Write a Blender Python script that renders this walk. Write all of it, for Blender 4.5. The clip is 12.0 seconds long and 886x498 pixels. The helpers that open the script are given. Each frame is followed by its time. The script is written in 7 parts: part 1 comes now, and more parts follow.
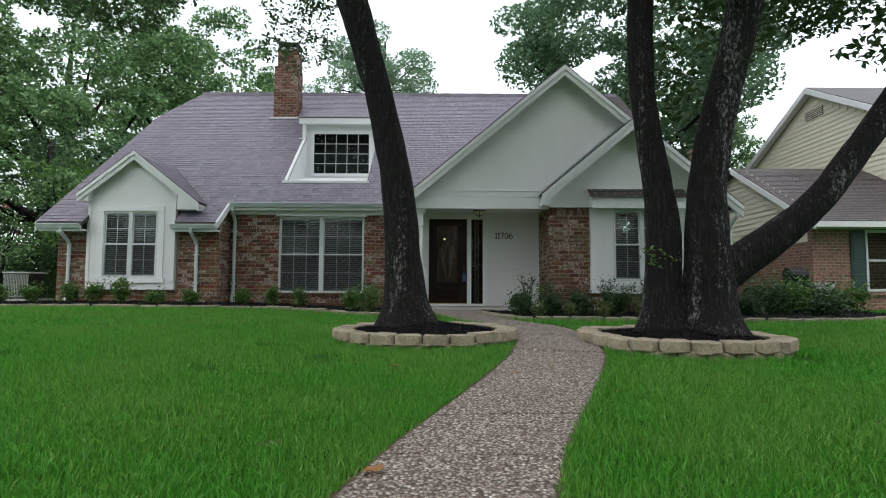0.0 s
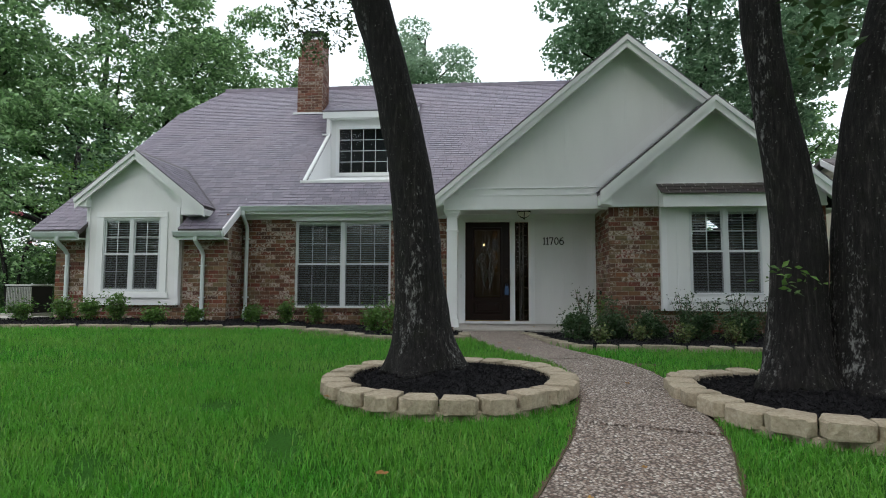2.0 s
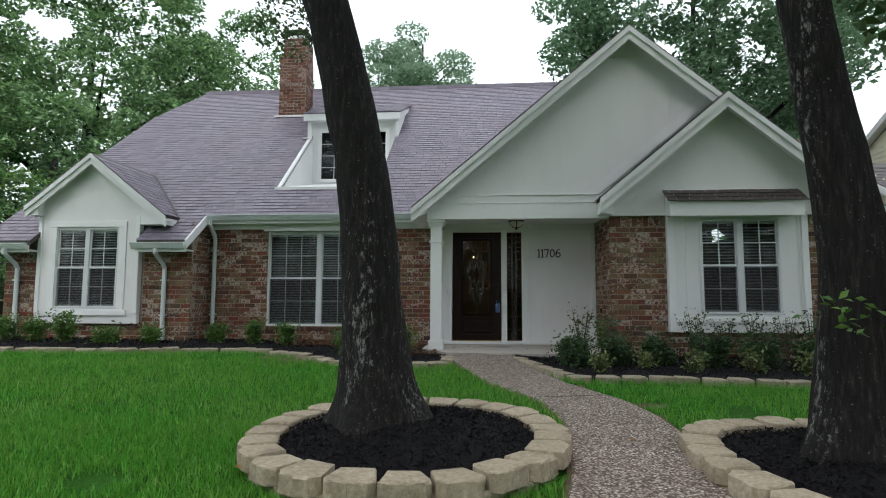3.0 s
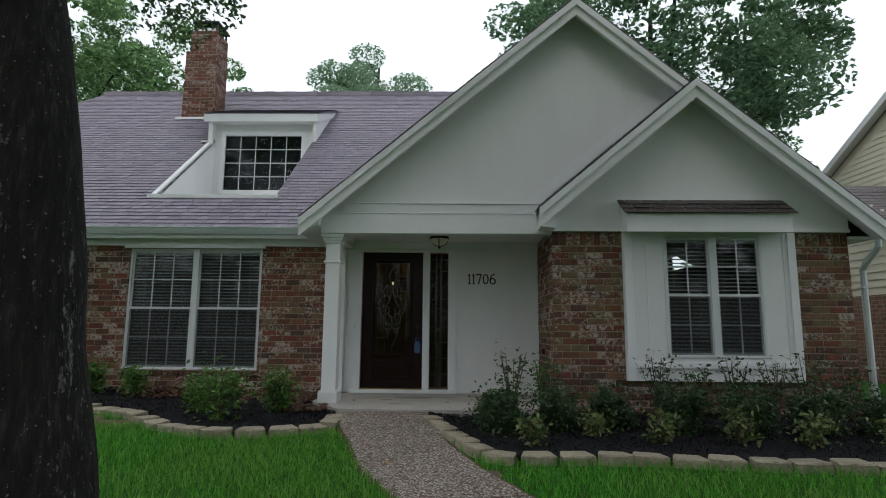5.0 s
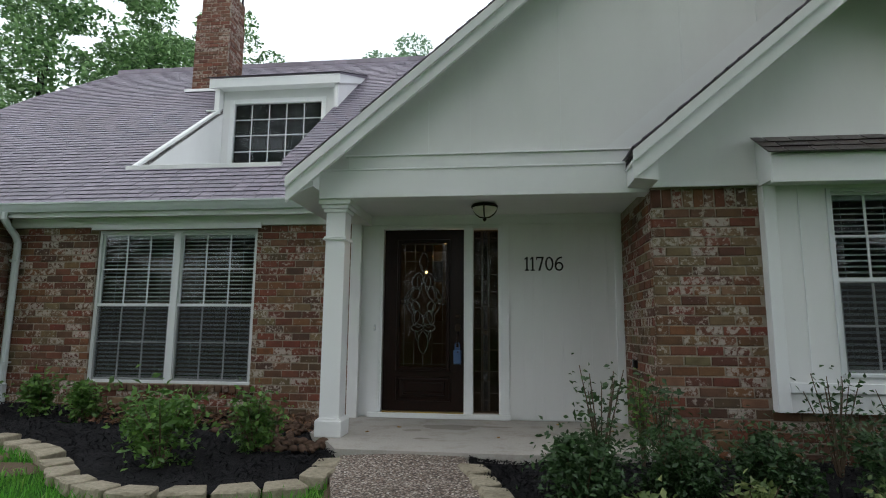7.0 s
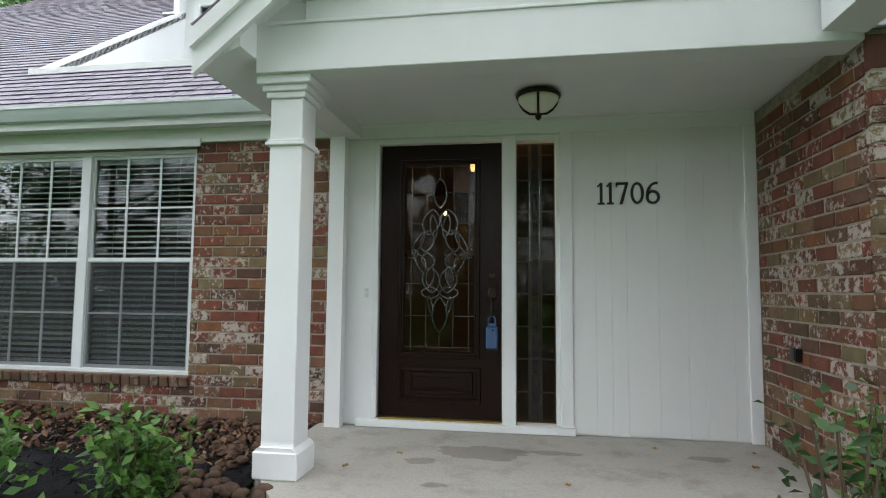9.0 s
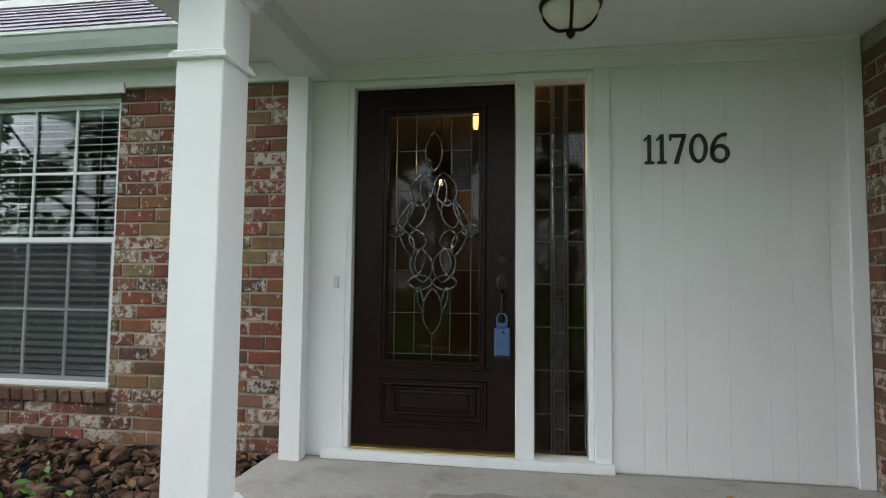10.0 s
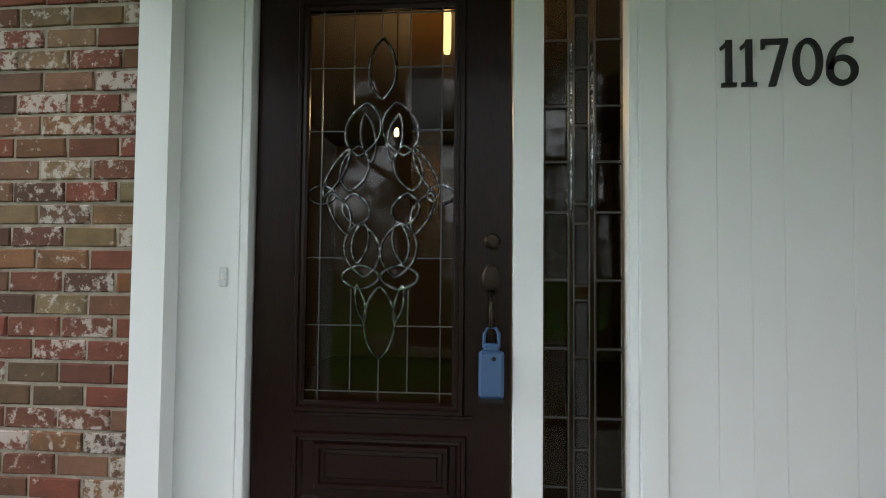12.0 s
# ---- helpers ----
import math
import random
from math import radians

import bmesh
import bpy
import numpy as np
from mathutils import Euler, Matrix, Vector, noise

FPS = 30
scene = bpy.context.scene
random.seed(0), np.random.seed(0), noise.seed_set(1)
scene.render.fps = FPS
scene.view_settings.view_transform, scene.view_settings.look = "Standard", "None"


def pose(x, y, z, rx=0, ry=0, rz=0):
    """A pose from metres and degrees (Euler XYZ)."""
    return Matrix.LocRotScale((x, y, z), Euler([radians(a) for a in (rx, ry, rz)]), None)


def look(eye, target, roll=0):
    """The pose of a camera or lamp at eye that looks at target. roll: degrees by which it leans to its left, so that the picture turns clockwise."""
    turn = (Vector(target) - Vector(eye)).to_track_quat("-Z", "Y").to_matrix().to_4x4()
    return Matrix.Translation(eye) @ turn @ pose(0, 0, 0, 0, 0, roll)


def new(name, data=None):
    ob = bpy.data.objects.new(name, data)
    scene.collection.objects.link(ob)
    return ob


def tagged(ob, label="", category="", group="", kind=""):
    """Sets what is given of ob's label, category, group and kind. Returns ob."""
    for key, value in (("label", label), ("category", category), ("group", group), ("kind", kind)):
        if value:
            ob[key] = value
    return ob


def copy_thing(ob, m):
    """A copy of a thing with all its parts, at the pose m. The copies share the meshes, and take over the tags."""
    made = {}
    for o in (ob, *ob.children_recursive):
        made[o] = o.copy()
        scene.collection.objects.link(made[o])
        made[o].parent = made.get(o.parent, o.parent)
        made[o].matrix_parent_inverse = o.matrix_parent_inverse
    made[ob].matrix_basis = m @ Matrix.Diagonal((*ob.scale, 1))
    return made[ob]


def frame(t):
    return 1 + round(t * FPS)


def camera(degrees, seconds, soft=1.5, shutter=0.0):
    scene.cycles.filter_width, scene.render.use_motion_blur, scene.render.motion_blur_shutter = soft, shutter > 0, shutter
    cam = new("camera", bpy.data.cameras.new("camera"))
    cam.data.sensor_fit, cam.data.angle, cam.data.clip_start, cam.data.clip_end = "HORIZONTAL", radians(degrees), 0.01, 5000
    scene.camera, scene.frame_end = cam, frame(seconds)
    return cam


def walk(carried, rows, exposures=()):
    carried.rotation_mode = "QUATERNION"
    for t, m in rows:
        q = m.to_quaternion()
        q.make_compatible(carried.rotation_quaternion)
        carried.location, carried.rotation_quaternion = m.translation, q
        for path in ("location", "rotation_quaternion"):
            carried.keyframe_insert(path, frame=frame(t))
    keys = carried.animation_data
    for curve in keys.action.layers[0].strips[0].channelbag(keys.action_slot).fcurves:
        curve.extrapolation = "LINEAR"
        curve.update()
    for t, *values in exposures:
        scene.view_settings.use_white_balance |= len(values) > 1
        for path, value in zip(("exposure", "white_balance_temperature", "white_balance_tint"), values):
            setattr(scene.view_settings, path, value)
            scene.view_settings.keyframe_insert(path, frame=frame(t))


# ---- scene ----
cam = camera(76.8, 12.0, 1.05)
METRES, EYE, TILT, LEAN, TURN = 12.1, 0.45, 0.0, 0.0, 0.0
ROWS = [
    (0.0, 0.0, 0.0, 0.0, -0.02, 3.95, -0.27),
    (0.5, 0.0025, 0.0432, 0.0067, 1.02, 3.98, -0.25),
    (1.0, 0.0035, 0.0833, 0.0128, 2.92, 4.05, -0.21),
    (1.5, 0.0074, 0.121, 0.0174, 3.99, 4.07, -0.18),
    (2.0, 0.0112, 0.1584, 0.0221, 4.61, 4.12, -0.18),
    (2.5, 0.0171, 0.2001, 0.0288, 4.73, 4.16, -0.19),
    (3.0, 0.0306, 0.245, 0.0366, 4.76, 4.91, -0.2),
    (5.0, 0.0889, 0.4238, 0.0425, 1.08, 8.15, -0.47),
    (5.5, 0.0911, 0.4697, 0.0445, 1.04, 8.3, -0.52),
    (6.0, 0.0934, 0.5159, 0.0448, 2.06, 8.27, -0.49),
    (6.5, 0.0921, 0.5627, 0.0456, 4.92, 8.29, -0.44),
    (7.0, 0.0906, 0.6095, 0.0441, 6.57, 8.21, -0.47),
    (9.0, 0.0673, 0.795, 0.0477, 8.99, 4.17, -0.49),
    (9.5, 0.0621, 0.838, 0.0472, 9.06, 3.38, -0.49),
    (10.0, 0.056, 0.8803, 0.0451, 8.84, 3.57, -0.59),
    (10.5, 0.052, 0.9163, 0.0443, 7.28, 3.66, -0.65),
    (11.0, 0.0494, 0.9441, 0.0451, 5.6, 2.52, -0.65),
    (11.5, 0.045, 0.9647, 0.0467, 4.58, 2.08, -0.53),
    (12.0, 0.0439, 0.979, 0.0476, 5.18, 2.32, -0.53),
]
EXPOSURES = [(0.0, -0.74), (2.0, -0.64), (3.0, -0.62), (5.0, -1.08), (6.0, -1.16), (7.0, -0.63), (9.0, 0.33), (10.0, 0.36), (11.0, 0.32), (12.0, 0.55)]
walk(cam, [(t, pose(0, 0, EYE, TILT, LEAN, TURN) @ pose(METRES * x, METRES * y, METRES * z, 90 + pitch, roll, yaw)) for t, x, y, z, yaw, pitch, roll in ROWS], EXPOSURES)

# ---- world and light ----
world = bpy.data.worlds.new("sky")
scene.world = world
world.use_nodes = True
wn, wl = world.node_tree.nodes, world.node_tree.links
wn.clear()
w_out = wn.new("ShaderNodeOutputWorld")
w_bg = wn.new("ShaderNodeBackground")
w_sky = wn.new("ShaderNodeTexSky")
w_sky.sky_type, w_sky.sun_disc = "NISHITA", False
w_sky.sun_elevation, w_sky.sun_rotation = radians(58), radians(200)
w_sky.air_density, w_sky.dust_density, w_sky.ozone_density = 1.0, 4.0, 1.0
w_mix = wn.new("ShaderNodeMix")
w_mix.data_type = "RGBA"
w_mix.inputs["Factor"].default_value = 0.75      # thin bright cloud over most of the sky
w_mix.inputs["B"].default_value = (10.6, 11.2, 11.8, 1)
wl.new(w_sky.outputs["Color"], w_mix.inputs["A"])
wl.new(w_mix.outputs["Result"], w_bg.inputs["Color"])
w_bg.inputs["Strength"].default_value = 0.28
wl.new(w_bg.outputs["Background"], w_out.inputs["Surface"])
sun_data = bpy.data.lights.new("sun", "SUN")
sun_data.energy, sun_data.angle, sun_data.color = 0.5, radians(25), (1.0, 0.96, 0.9)
sun = new("sun", sun_data)
sun.matrix_world = look((-6, -14, 30), (0, 8, 0))

# ---- materials ----
def material(name, base=(0.5, 0.5, 0.5), rough=0.6, metal=0.0, spec=0.5):
    """A principled material; returns it with its nodes, links and shader."""
    m = bpy.data.materials.new(name)
    m.use_nodes = True
    n, l = m.node_tree.nodes, m.node_tree.links
    b = n["Principled BSDF"]
    b.inputs["Base Color"].default_value = (*base, 1)
    b.inputs["Roughness"].default_value = rough
    b.inputs["Metallic"].default_value = metal
    b.inputs["Specular IOR Level"].default_value = spec
    return m, n, l, b


def tex_noise(n, l, scale, detail=4.0, rough=0.6, vec=None, stretch=None):
    t = n.new("ShaderNodeTexNoise")
    t.inputs["Scale"].default_value, t.inputs["Detail"].default_value, t.inputs["Roughness"].default_value = scale, detail, rough
    if vec is None:
        vec = n.new("ShaderNodeTexCoord").outputs["Object"]
    if stretch:
        mp = n.new("ShaderNodeMapping")
        mp.inputs["Scale"].default_value = stretch
        l.new(vec, mp.inputs["Vector"])
        vec = mp.outputs["Vector"]
    l.new(vec, t.inputs["Vector"])
    return t


def ramp(n, l, fac, stops, interp="LINEAR"):
    r = n.new("ShaderNodeValToRGB")
    r.color_ramp.interpolation = interp
    e = r.color_ramp.elements
    while len(e) < len(stops):
        e.new(0.5)
    for el, (p, c) in zip(e, stops):
        el.position, el.color = p, (*c, 1)
    l.new(fac, r.inputs["Fac"])
    return r.outputs["Color"]


def blend(n, l, fac, a, b, mode="MIX"):
    x = n.new("ShaderNodeMix")
    x.data_type, x.blend_type = "RGBA", mode
    for key, v in (("Factor", fac), ("A", a), ("B", b)):
        if isinstance(v, (int, float)):
            x.inputs[key].default_value = v
        elif isinstance(v, tuple):
            x.inputs[key].default_value = (*v, 1)
        else:
            l.new(v, x.inputs[key])
    return x.outputs["Result"]


def add_bump(n, l, b, height, strength, dist):
    u = n.new("ShaderNodeBump")
    u.inputs["Strength"].default_value, u.inputs["Distance"].default_value = strength, dist
    l.new(height, u.inputs["Height"])
    l.new(u.outputs["Normal"], b.inputs["Normal"])


def piece_random(n, l):
    """A number per piece: per object and per loose island together."""
    a = n.new("ShaderNodeObjectInfo").outputs["Random"]
    g = n.new("ShaderNodeNewGeometry").outputs["Random Per Island"]
    s = n.new("ShaderNodeMath")
    s.operation = "ADD"
    l.new(a, s.inputs[0]), l.new(g, s.inputs[1])
    f = n.new("ShaderNodeMath")
    f.operation = "FRACT"
    l.new(s.outputs[0], f.inputs[0])
    return f.outputs[0]


def world_pos(n):
    return n.new("ShaderNodeNewGeometry").outputs["Position"]


def painted(name, base, rough=0.55, dirt=0.12, bump=0.15):
    m, n, l, b = material(name, base, rough)
    p = world_pos(n)
    big = tex_noise(n, l, 1.1, 5, 0.65, p, (1, 1, 0.35))
    fine = tex_noise(n, l, 60, 3, 0.6, p)
    dark = tuple(c * 0.8 for c in base)
    c = blend(n, l, ramp(n, l, big.outputs["Fac"], [(0.42, (0, 0, 0)), (0.75, (dirt * 3,) * 3)]), base, dark)
    l.new(c, b.inputs["Base Color"])
    add_bump(n, l, b, fine.outputs["Fac"], bump, 0.002)
    return m


WHITE = painted("white_paint", (0.75, 0.762, 0.757))
TRIM_WHITE = painted("trim_paint", (0.775, 0.795, 0.795))
VINYL = painted("white_vinyl", (0.62, 0.65, 0.66), 0.35, 0.05, 0.05)
GUTTER = painted("gutter_enamel", (0.6, 0.66, 0.66), 0.35, 0.2, 0.05)
CREAM = painted("cream_siding", (0.76, 0.71, 0.57))


def brick_mat(name, stops, wash=0.7, white=(0.5, 0.45, 0.4)):
    m, n, l, b = material(name, rough=0.9, spec=0.25)
    r = piece_random(n, l)
    tone = ramp(n, l, r, stops)
    p = world_pos(n)
    blot = tex_noise(n, l, 22, 5, 0.7, p)
    big = tex_noise(n, l, 1.3, 3, 0.6, p)
    mot = tex_noise(n, l, 9, 4, 0.6, p)
    tone = blend(n, l, ramp(n, l, mot.outputs["Fac"], [(0.35, (0, 0, 0)), (0.75, (0.65, 0.65, 0.65))]), tone, blend(n, l, 0.72, tone, (0.03, 0.022, 0.018)))
    # old whitewash that clings to some bricks
    s = n.new("ShaderNodeMath")
    s.operation = "MULTIPLY_ADD"
    r2 = n.new("ShaderNodeTexWhiteNoise")
    r2.noise_dimensions = "1D"
    l.new(r, r2.inputs["W"])
    l.new(r2.outputs["Value"], s.inputs[0])
    s.inputs[1].default_value = 0.26
    l.new(blot.outputs["Fac"], s.inputs[2])
    s2 = n.new("ShaderNodeMath")
    s2.operation = "MULTIPLY_ADD"
    l.new(big.outputs["Fac"], s2.inputs[0])
    s2.inputs[1].default_value = 0.22
    l.new(s.outputs[0], s2.inputs[2])
    k = ramp(n, l, s2.outputs[0], [(0.8, (0, 0, 0)), (0.88, (wash,) * 3)])
    l.new(blend(n, l, k, tone, white), b.inputs["Base Color"])
    add_bump(n, l, b, tex_noise(n, l, 55, 5, 0.75, p).outputs["Fac"], 0.8, 0.006)
    return m


RED_BRICKS = [(0.0, (0.13, 0.055, 0.035)), (0.14, (0.2, 0.062, 0.04)), (0.28, (0.1, 0.07, 0.042)), (0.42, (0.21, 0.085, 0.04)), (0.54, (0.17, 0.14, 0.075)),
              (0.66, (0.18, 0.052, 0.036)), (0.78, (0.085, 0.05, 0.036)), (0.9, (0.23, 0.12, 0.075)), (1.0, (0.185, 0.15, 0.08))]
BRICK = brick_mat("old_brick", RED_BRICKS)
CHIMNEY_BRICK = brick_mat("chimney_brick", [(0.0, (0.1, 0.045, 0.033)), (0.35, (0.17, 0.062, 0.042)), (0.7, (0.14, 0.075, 0.05)), (1.0, (0.21, 0.1, 0.07))], 0.5)
SILL_BRICK = brick_mat("sill_brick", [(0.0, (0.1, 0.055, 0.04)), (0.5, (0.14, 0.075, 0.05)), (1.0, (0.13, 0.1, 0.06))], 0.2)


def mortar_mat():
    m, n, l, b = material("mortar", (0.3, 0.26, 0.21), 0.95, spec=0.2)
    p = world_pos(n)
    t = tex_noise(n, l, 14, 5, 0.7, p)
    l.new(ramp(n, l, t.outputs["Fac"], [(0.3, (0.2, 0.17, 0.135)), (0.7, (0.38, 0.33, 0.27))]), b.inputs["Base Color"])
    add_bump(n, l, b, tex_noise(n, l, 120, 3, 0.6, p).outputs["Fac"], 0.5, 0.003)
    return m


MORTAR = mortar_mat()


def shingle_mat(name, stops, grit_mix=0.3, warm=(0.168, 0.125, 0.148)):
    m, n, l, b = material(name, rough=0.5, spec=0.8)
    p = world_pos(n)
    tone = ramp(n, l, piece_random(n, l), stops)
    grit = tex_noise(n, l, 160, 2, 0.5, p)
    tone = blend(n, l, grit_mix, tone, ramp(n, l, grit.outputs["Fac"], [(0.35, (0.03, 0.027, 0.032)), (0.7, (0.3, 0.26, 0.29))]))
    big = tex_noise(n, l, 0.5, 4, 0.6, p)
    tone = blend(n, l, ramp(n, l, big.outputs["Fac"], [(0.4, (0, 0, 0)), (0.7, (0.35, 0.35, 0.35))]), tone, warm)
    l.new(tone, b.inputs["Base Color"])
    add_bump(n, l, b, grit.outputs["Fac"], 0.5, 0.003)
    return m


SHINGLE = shingle_mat("roof_shingle", [(0.0, (0.105, 0.097, 0.14)), (0.3, (0.148, 0.132, 0.185)), (0.6, (0.18, 0.158, 0.215)), (0.9, (0.225, 0.198, 0.262)), (1.0, (0.12, 0.106, 0.152))])
BROWN_SHINGLE = shingle_mat("brown_shingle", [(0.0, (0.018, 0.011, 0.01)), (0.5, (0.03, 0.019, 0.016)), (1.0, (0.045, 0.03, 0.026))], 0.04, (0.03, 0.02, 0.017))


def wood_dark():
    m, n, l, b = material("dark_door_wood", (0.02, 0.01, 0.008), 0.3, 0.0, 0.22)
    p = n.new("ShaderNodeTexCoord").outputs["Object"]
    g = tex_noise(n, l, 30, 6, 0.65, p, (6, 6, 0.5))
    l.new(ramp(n, l, g.outputs["Fac"], [(0.3, (0.004, 0.002, 0.0016)), (0.7, (0.019, 0.0065, 0.0045))]), b.inputs["Base Color"])
    add_bump(n, l, b, g.outputs["Fac"], 0.25, 0.002)
    return m


DOOR_WOOD = wood_dark()


def bark_mat():
    m, n, l, b = material("oak_bark", rough=0.95, spec=0.2)
    p = n.new("ShaderNodeTexCoord").outputs["Object"]
    v = tex_noise(n, l, 9, 6, 0.7, p, (2.2, 2.2, 0.45))
    ridge = tex_noise(n, l, 24, 4, 0.7, p, (1.6, 1.6, 0.22))
    base = ramp(n, l, ridge.outputs["Fac"], [(0.3, (0.005, 0.0048, 0.0048)), (0.55, (0.015, 0.014, 0.0135)), (0.8, (0.055, 0.05, 0.046))])
    lichen = tex_noise(n, l, 34, 5, 0.8, p, (1, 1, 0.4))
    patch = tex_noise(n, l, 1.6, 3, 0.6, p, (2.6, 2.6, 0.12))
    s = n.new("ShaderNodeMath")
    s.operation = "MULTIPLY_ADD"
    l.new(patch.outputs["Fac"], s.inputs[0])
    s.inputs[1].default_value = 0.75
    l.new(lichen.outputs["Fac"], s.inputs[2])
    half = n.new("ShaderNodeMath")
    half.operation = "MULTIPLY"
    l.new(s.outputs[0], half.inputs[0])
    half.inputs[1].default_value = 0.5
    k = ramp(n, l, half.outputs[0], [(0.488, (0, 0, 0)), (0.545, (0.7, 0.7, 0.7))])
    c = blend(n, l, k, base, (0.26, 0.265, 0.255))
    moss = tex_noise(n, l, 4, 4, 0.6, p)
    c = blend(n, l, ramp(n, l, moss.outputs["Fac"], [(0.55, (0, 0, 0)), (0.75, (0.35, 0.35, 0.35))]), c, (0.016, 0.02, 0.009))
    dots = tex_noise(n, l, 60, 2, 0.5, p)
    c = blend(n, l, ramp(n, l, dots.outputs["Fac"], [(0.7, (0, 0, 0)), (0.74, (0.7, 0.7, 0.7))]), c, (0.24, 0.25, 0.23))
    l.new(c, b.inputs["Base Color"])
    h = blend(n, l, 0.5, v.outputs["Fac"], ridge.outputs["Fac"])
    add_bump(n, l, b, h, 1.0, 0.03)
    return m


BARK = bark_mat()


def leaf_mat(name, stops, trans=0.35, rough=0.5, hue_big=0.25):
    m, n, l, b = material(name, rough=rough, spec=0.35)
    c = ramp(n, l, piece_random(n, l), stops)
    big = tex_noise(n, l, hue_big, 3, 0.6, world_pos(n))
    c = blend(n, l, ramp(n, l, big.outputs["Fac"], [(0.35, (0, 0, 0)), (0.7, (0.4, 0.4, 0.4))]), c, stops[-1][1])
    l.new(c, b.inputs["Base Color"])
    t = n.new("ShaderNodeBsdfTranslucent")
    l.new(c, t.inputs["Color"])
    x = n.new("ShaderNodeMixShader")
    x.inputs["Fac"].default_value = trans
    l.new(b.outputs["BSDF"], x.inputs[1]), l.new(t.outputs["BSDF"], x.inputs[2])
    l.new(x.outputs["Shader"], n["Material Output"].inputs["Surface"])
    return m


OAK_LEAF = leaf_mat("oak_leaf", [(0.0, (0.025, 0.055, 0.018)), (0.5, (0.045, 0.09, 0.03)), (1.0, (0.075, 0.13, 0.04))])
# wide tone spread puts bright highlights and dark crown gaps into the leaf colour
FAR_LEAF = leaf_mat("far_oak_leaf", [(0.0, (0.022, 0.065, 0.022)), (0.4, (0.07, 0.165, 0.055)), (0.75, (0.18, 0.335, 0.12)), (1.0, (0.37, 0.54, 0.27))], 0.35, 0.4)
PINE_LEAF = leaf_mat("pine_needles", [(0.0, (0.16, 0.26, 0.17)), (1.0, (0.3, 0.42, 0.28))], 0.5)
# darker copy of the far oak leaf, with crown shade put into its colour
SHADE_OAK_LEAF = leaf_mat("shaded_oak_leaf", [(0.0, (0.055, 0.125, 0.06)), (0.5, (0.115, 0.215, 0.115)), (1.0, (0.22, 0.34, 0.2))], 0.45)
SHRUB_LEAF = leaf_mat("shrub_leaf", [(0.0, (0.04, 0.1, 0.022)), (0.5, (0.075, 0.17, 0.035)), (1.0, (0.15, 0.28, 0.06))], 0.3, 0.4)
DARK_SHRUB_LEAF = leaf_mat("boxwood_leaf", [(0.0, (0.02, 0.05, 0.018)), (0.5, (0.035, 0.08, 0.028)), (1.0, (0.06, 0.12, 0.04))], 0.25, 0.4)
PALE_LEAF = leaf_mat("variegated_leaf", [(0.0, (0.045, 0.09, 0.025)), (0.6, (0.09, 0.145, 0.04)), (1.0, (0.24, 0.28, 0.11))], 0.3, 0.4)
BRIGHT_LEAF = leaf_mat("sapling_leaf", [(0.0, (0.06, 0.14, 0.025)), (1.0, (0.14, 0.27, 0.05))], 0.4)
GRASS = leaf_mat("grass_blade", [(0.0, (0.04, 0.2, 0.014)), (0.5, (0.068, 0.3, 0.022)), (0.9, (0.11, 0.4, 0.04)), (1.0, (0.24, 0.36, 0.08))], 0.35, 0.45, 0.7)
FLOWER = leaf_mat("pink_flower", [(0.0, (0.4, 0.08, 0.12)), (1.0, (0.6, 0.2, 0.25))])


def soil_mat():
    m, n, l, b = material("lawn_soil", rough=0.95, spec=0.1)
    p = world_pos(n)
    a = tex_noise(n, l, 1.2, 5, 0.7, p)
    f = tex_noise(n, l, 55, 4, 0.7, p)
    c = ramp(n, l, f.outputs["Fac"], [(0.3, (0.018, 0.07, 0.008)), (0.6, (0.035, 0.13, 0.014)), (0.85, (0.07, 0.17, 0.03))])
    c = blend(n, l, ramp(n, l, a.outputs["Fac"], [(0.55, (0, 0, 0)), (0.8, (0.5, 0.5, 0.5))]), c, (0.04, 0.1, 0.018))
    l.new(c, b.inputs["Base Color"])
    add_bump(n, l, b, f.outputs["Fac"], 1.0, 0.02)
    return m


SOIL = soil_mat()


def mulch_mat():
    m, n, l, b = material("black_mulch", rough=0.95, spec=0.2)
    p = world_pos(n)
    f = tex_noise(n, l, 40, 5, 0.75, p)
    l.new(ramp(n, l, f.outputs["Fac"], [(0.35, (0.005, 0.005, 0.007)), (0.6, (0.018, 0.017, 0.019)), (0.8, (0.05, 0.042, 0.04))]), b.inputs["Base Color"])
    add_bump(n, l, b, f.outputs["Fac"], 1.0, 0.03)
    return m


MULCH = mulch_mat()


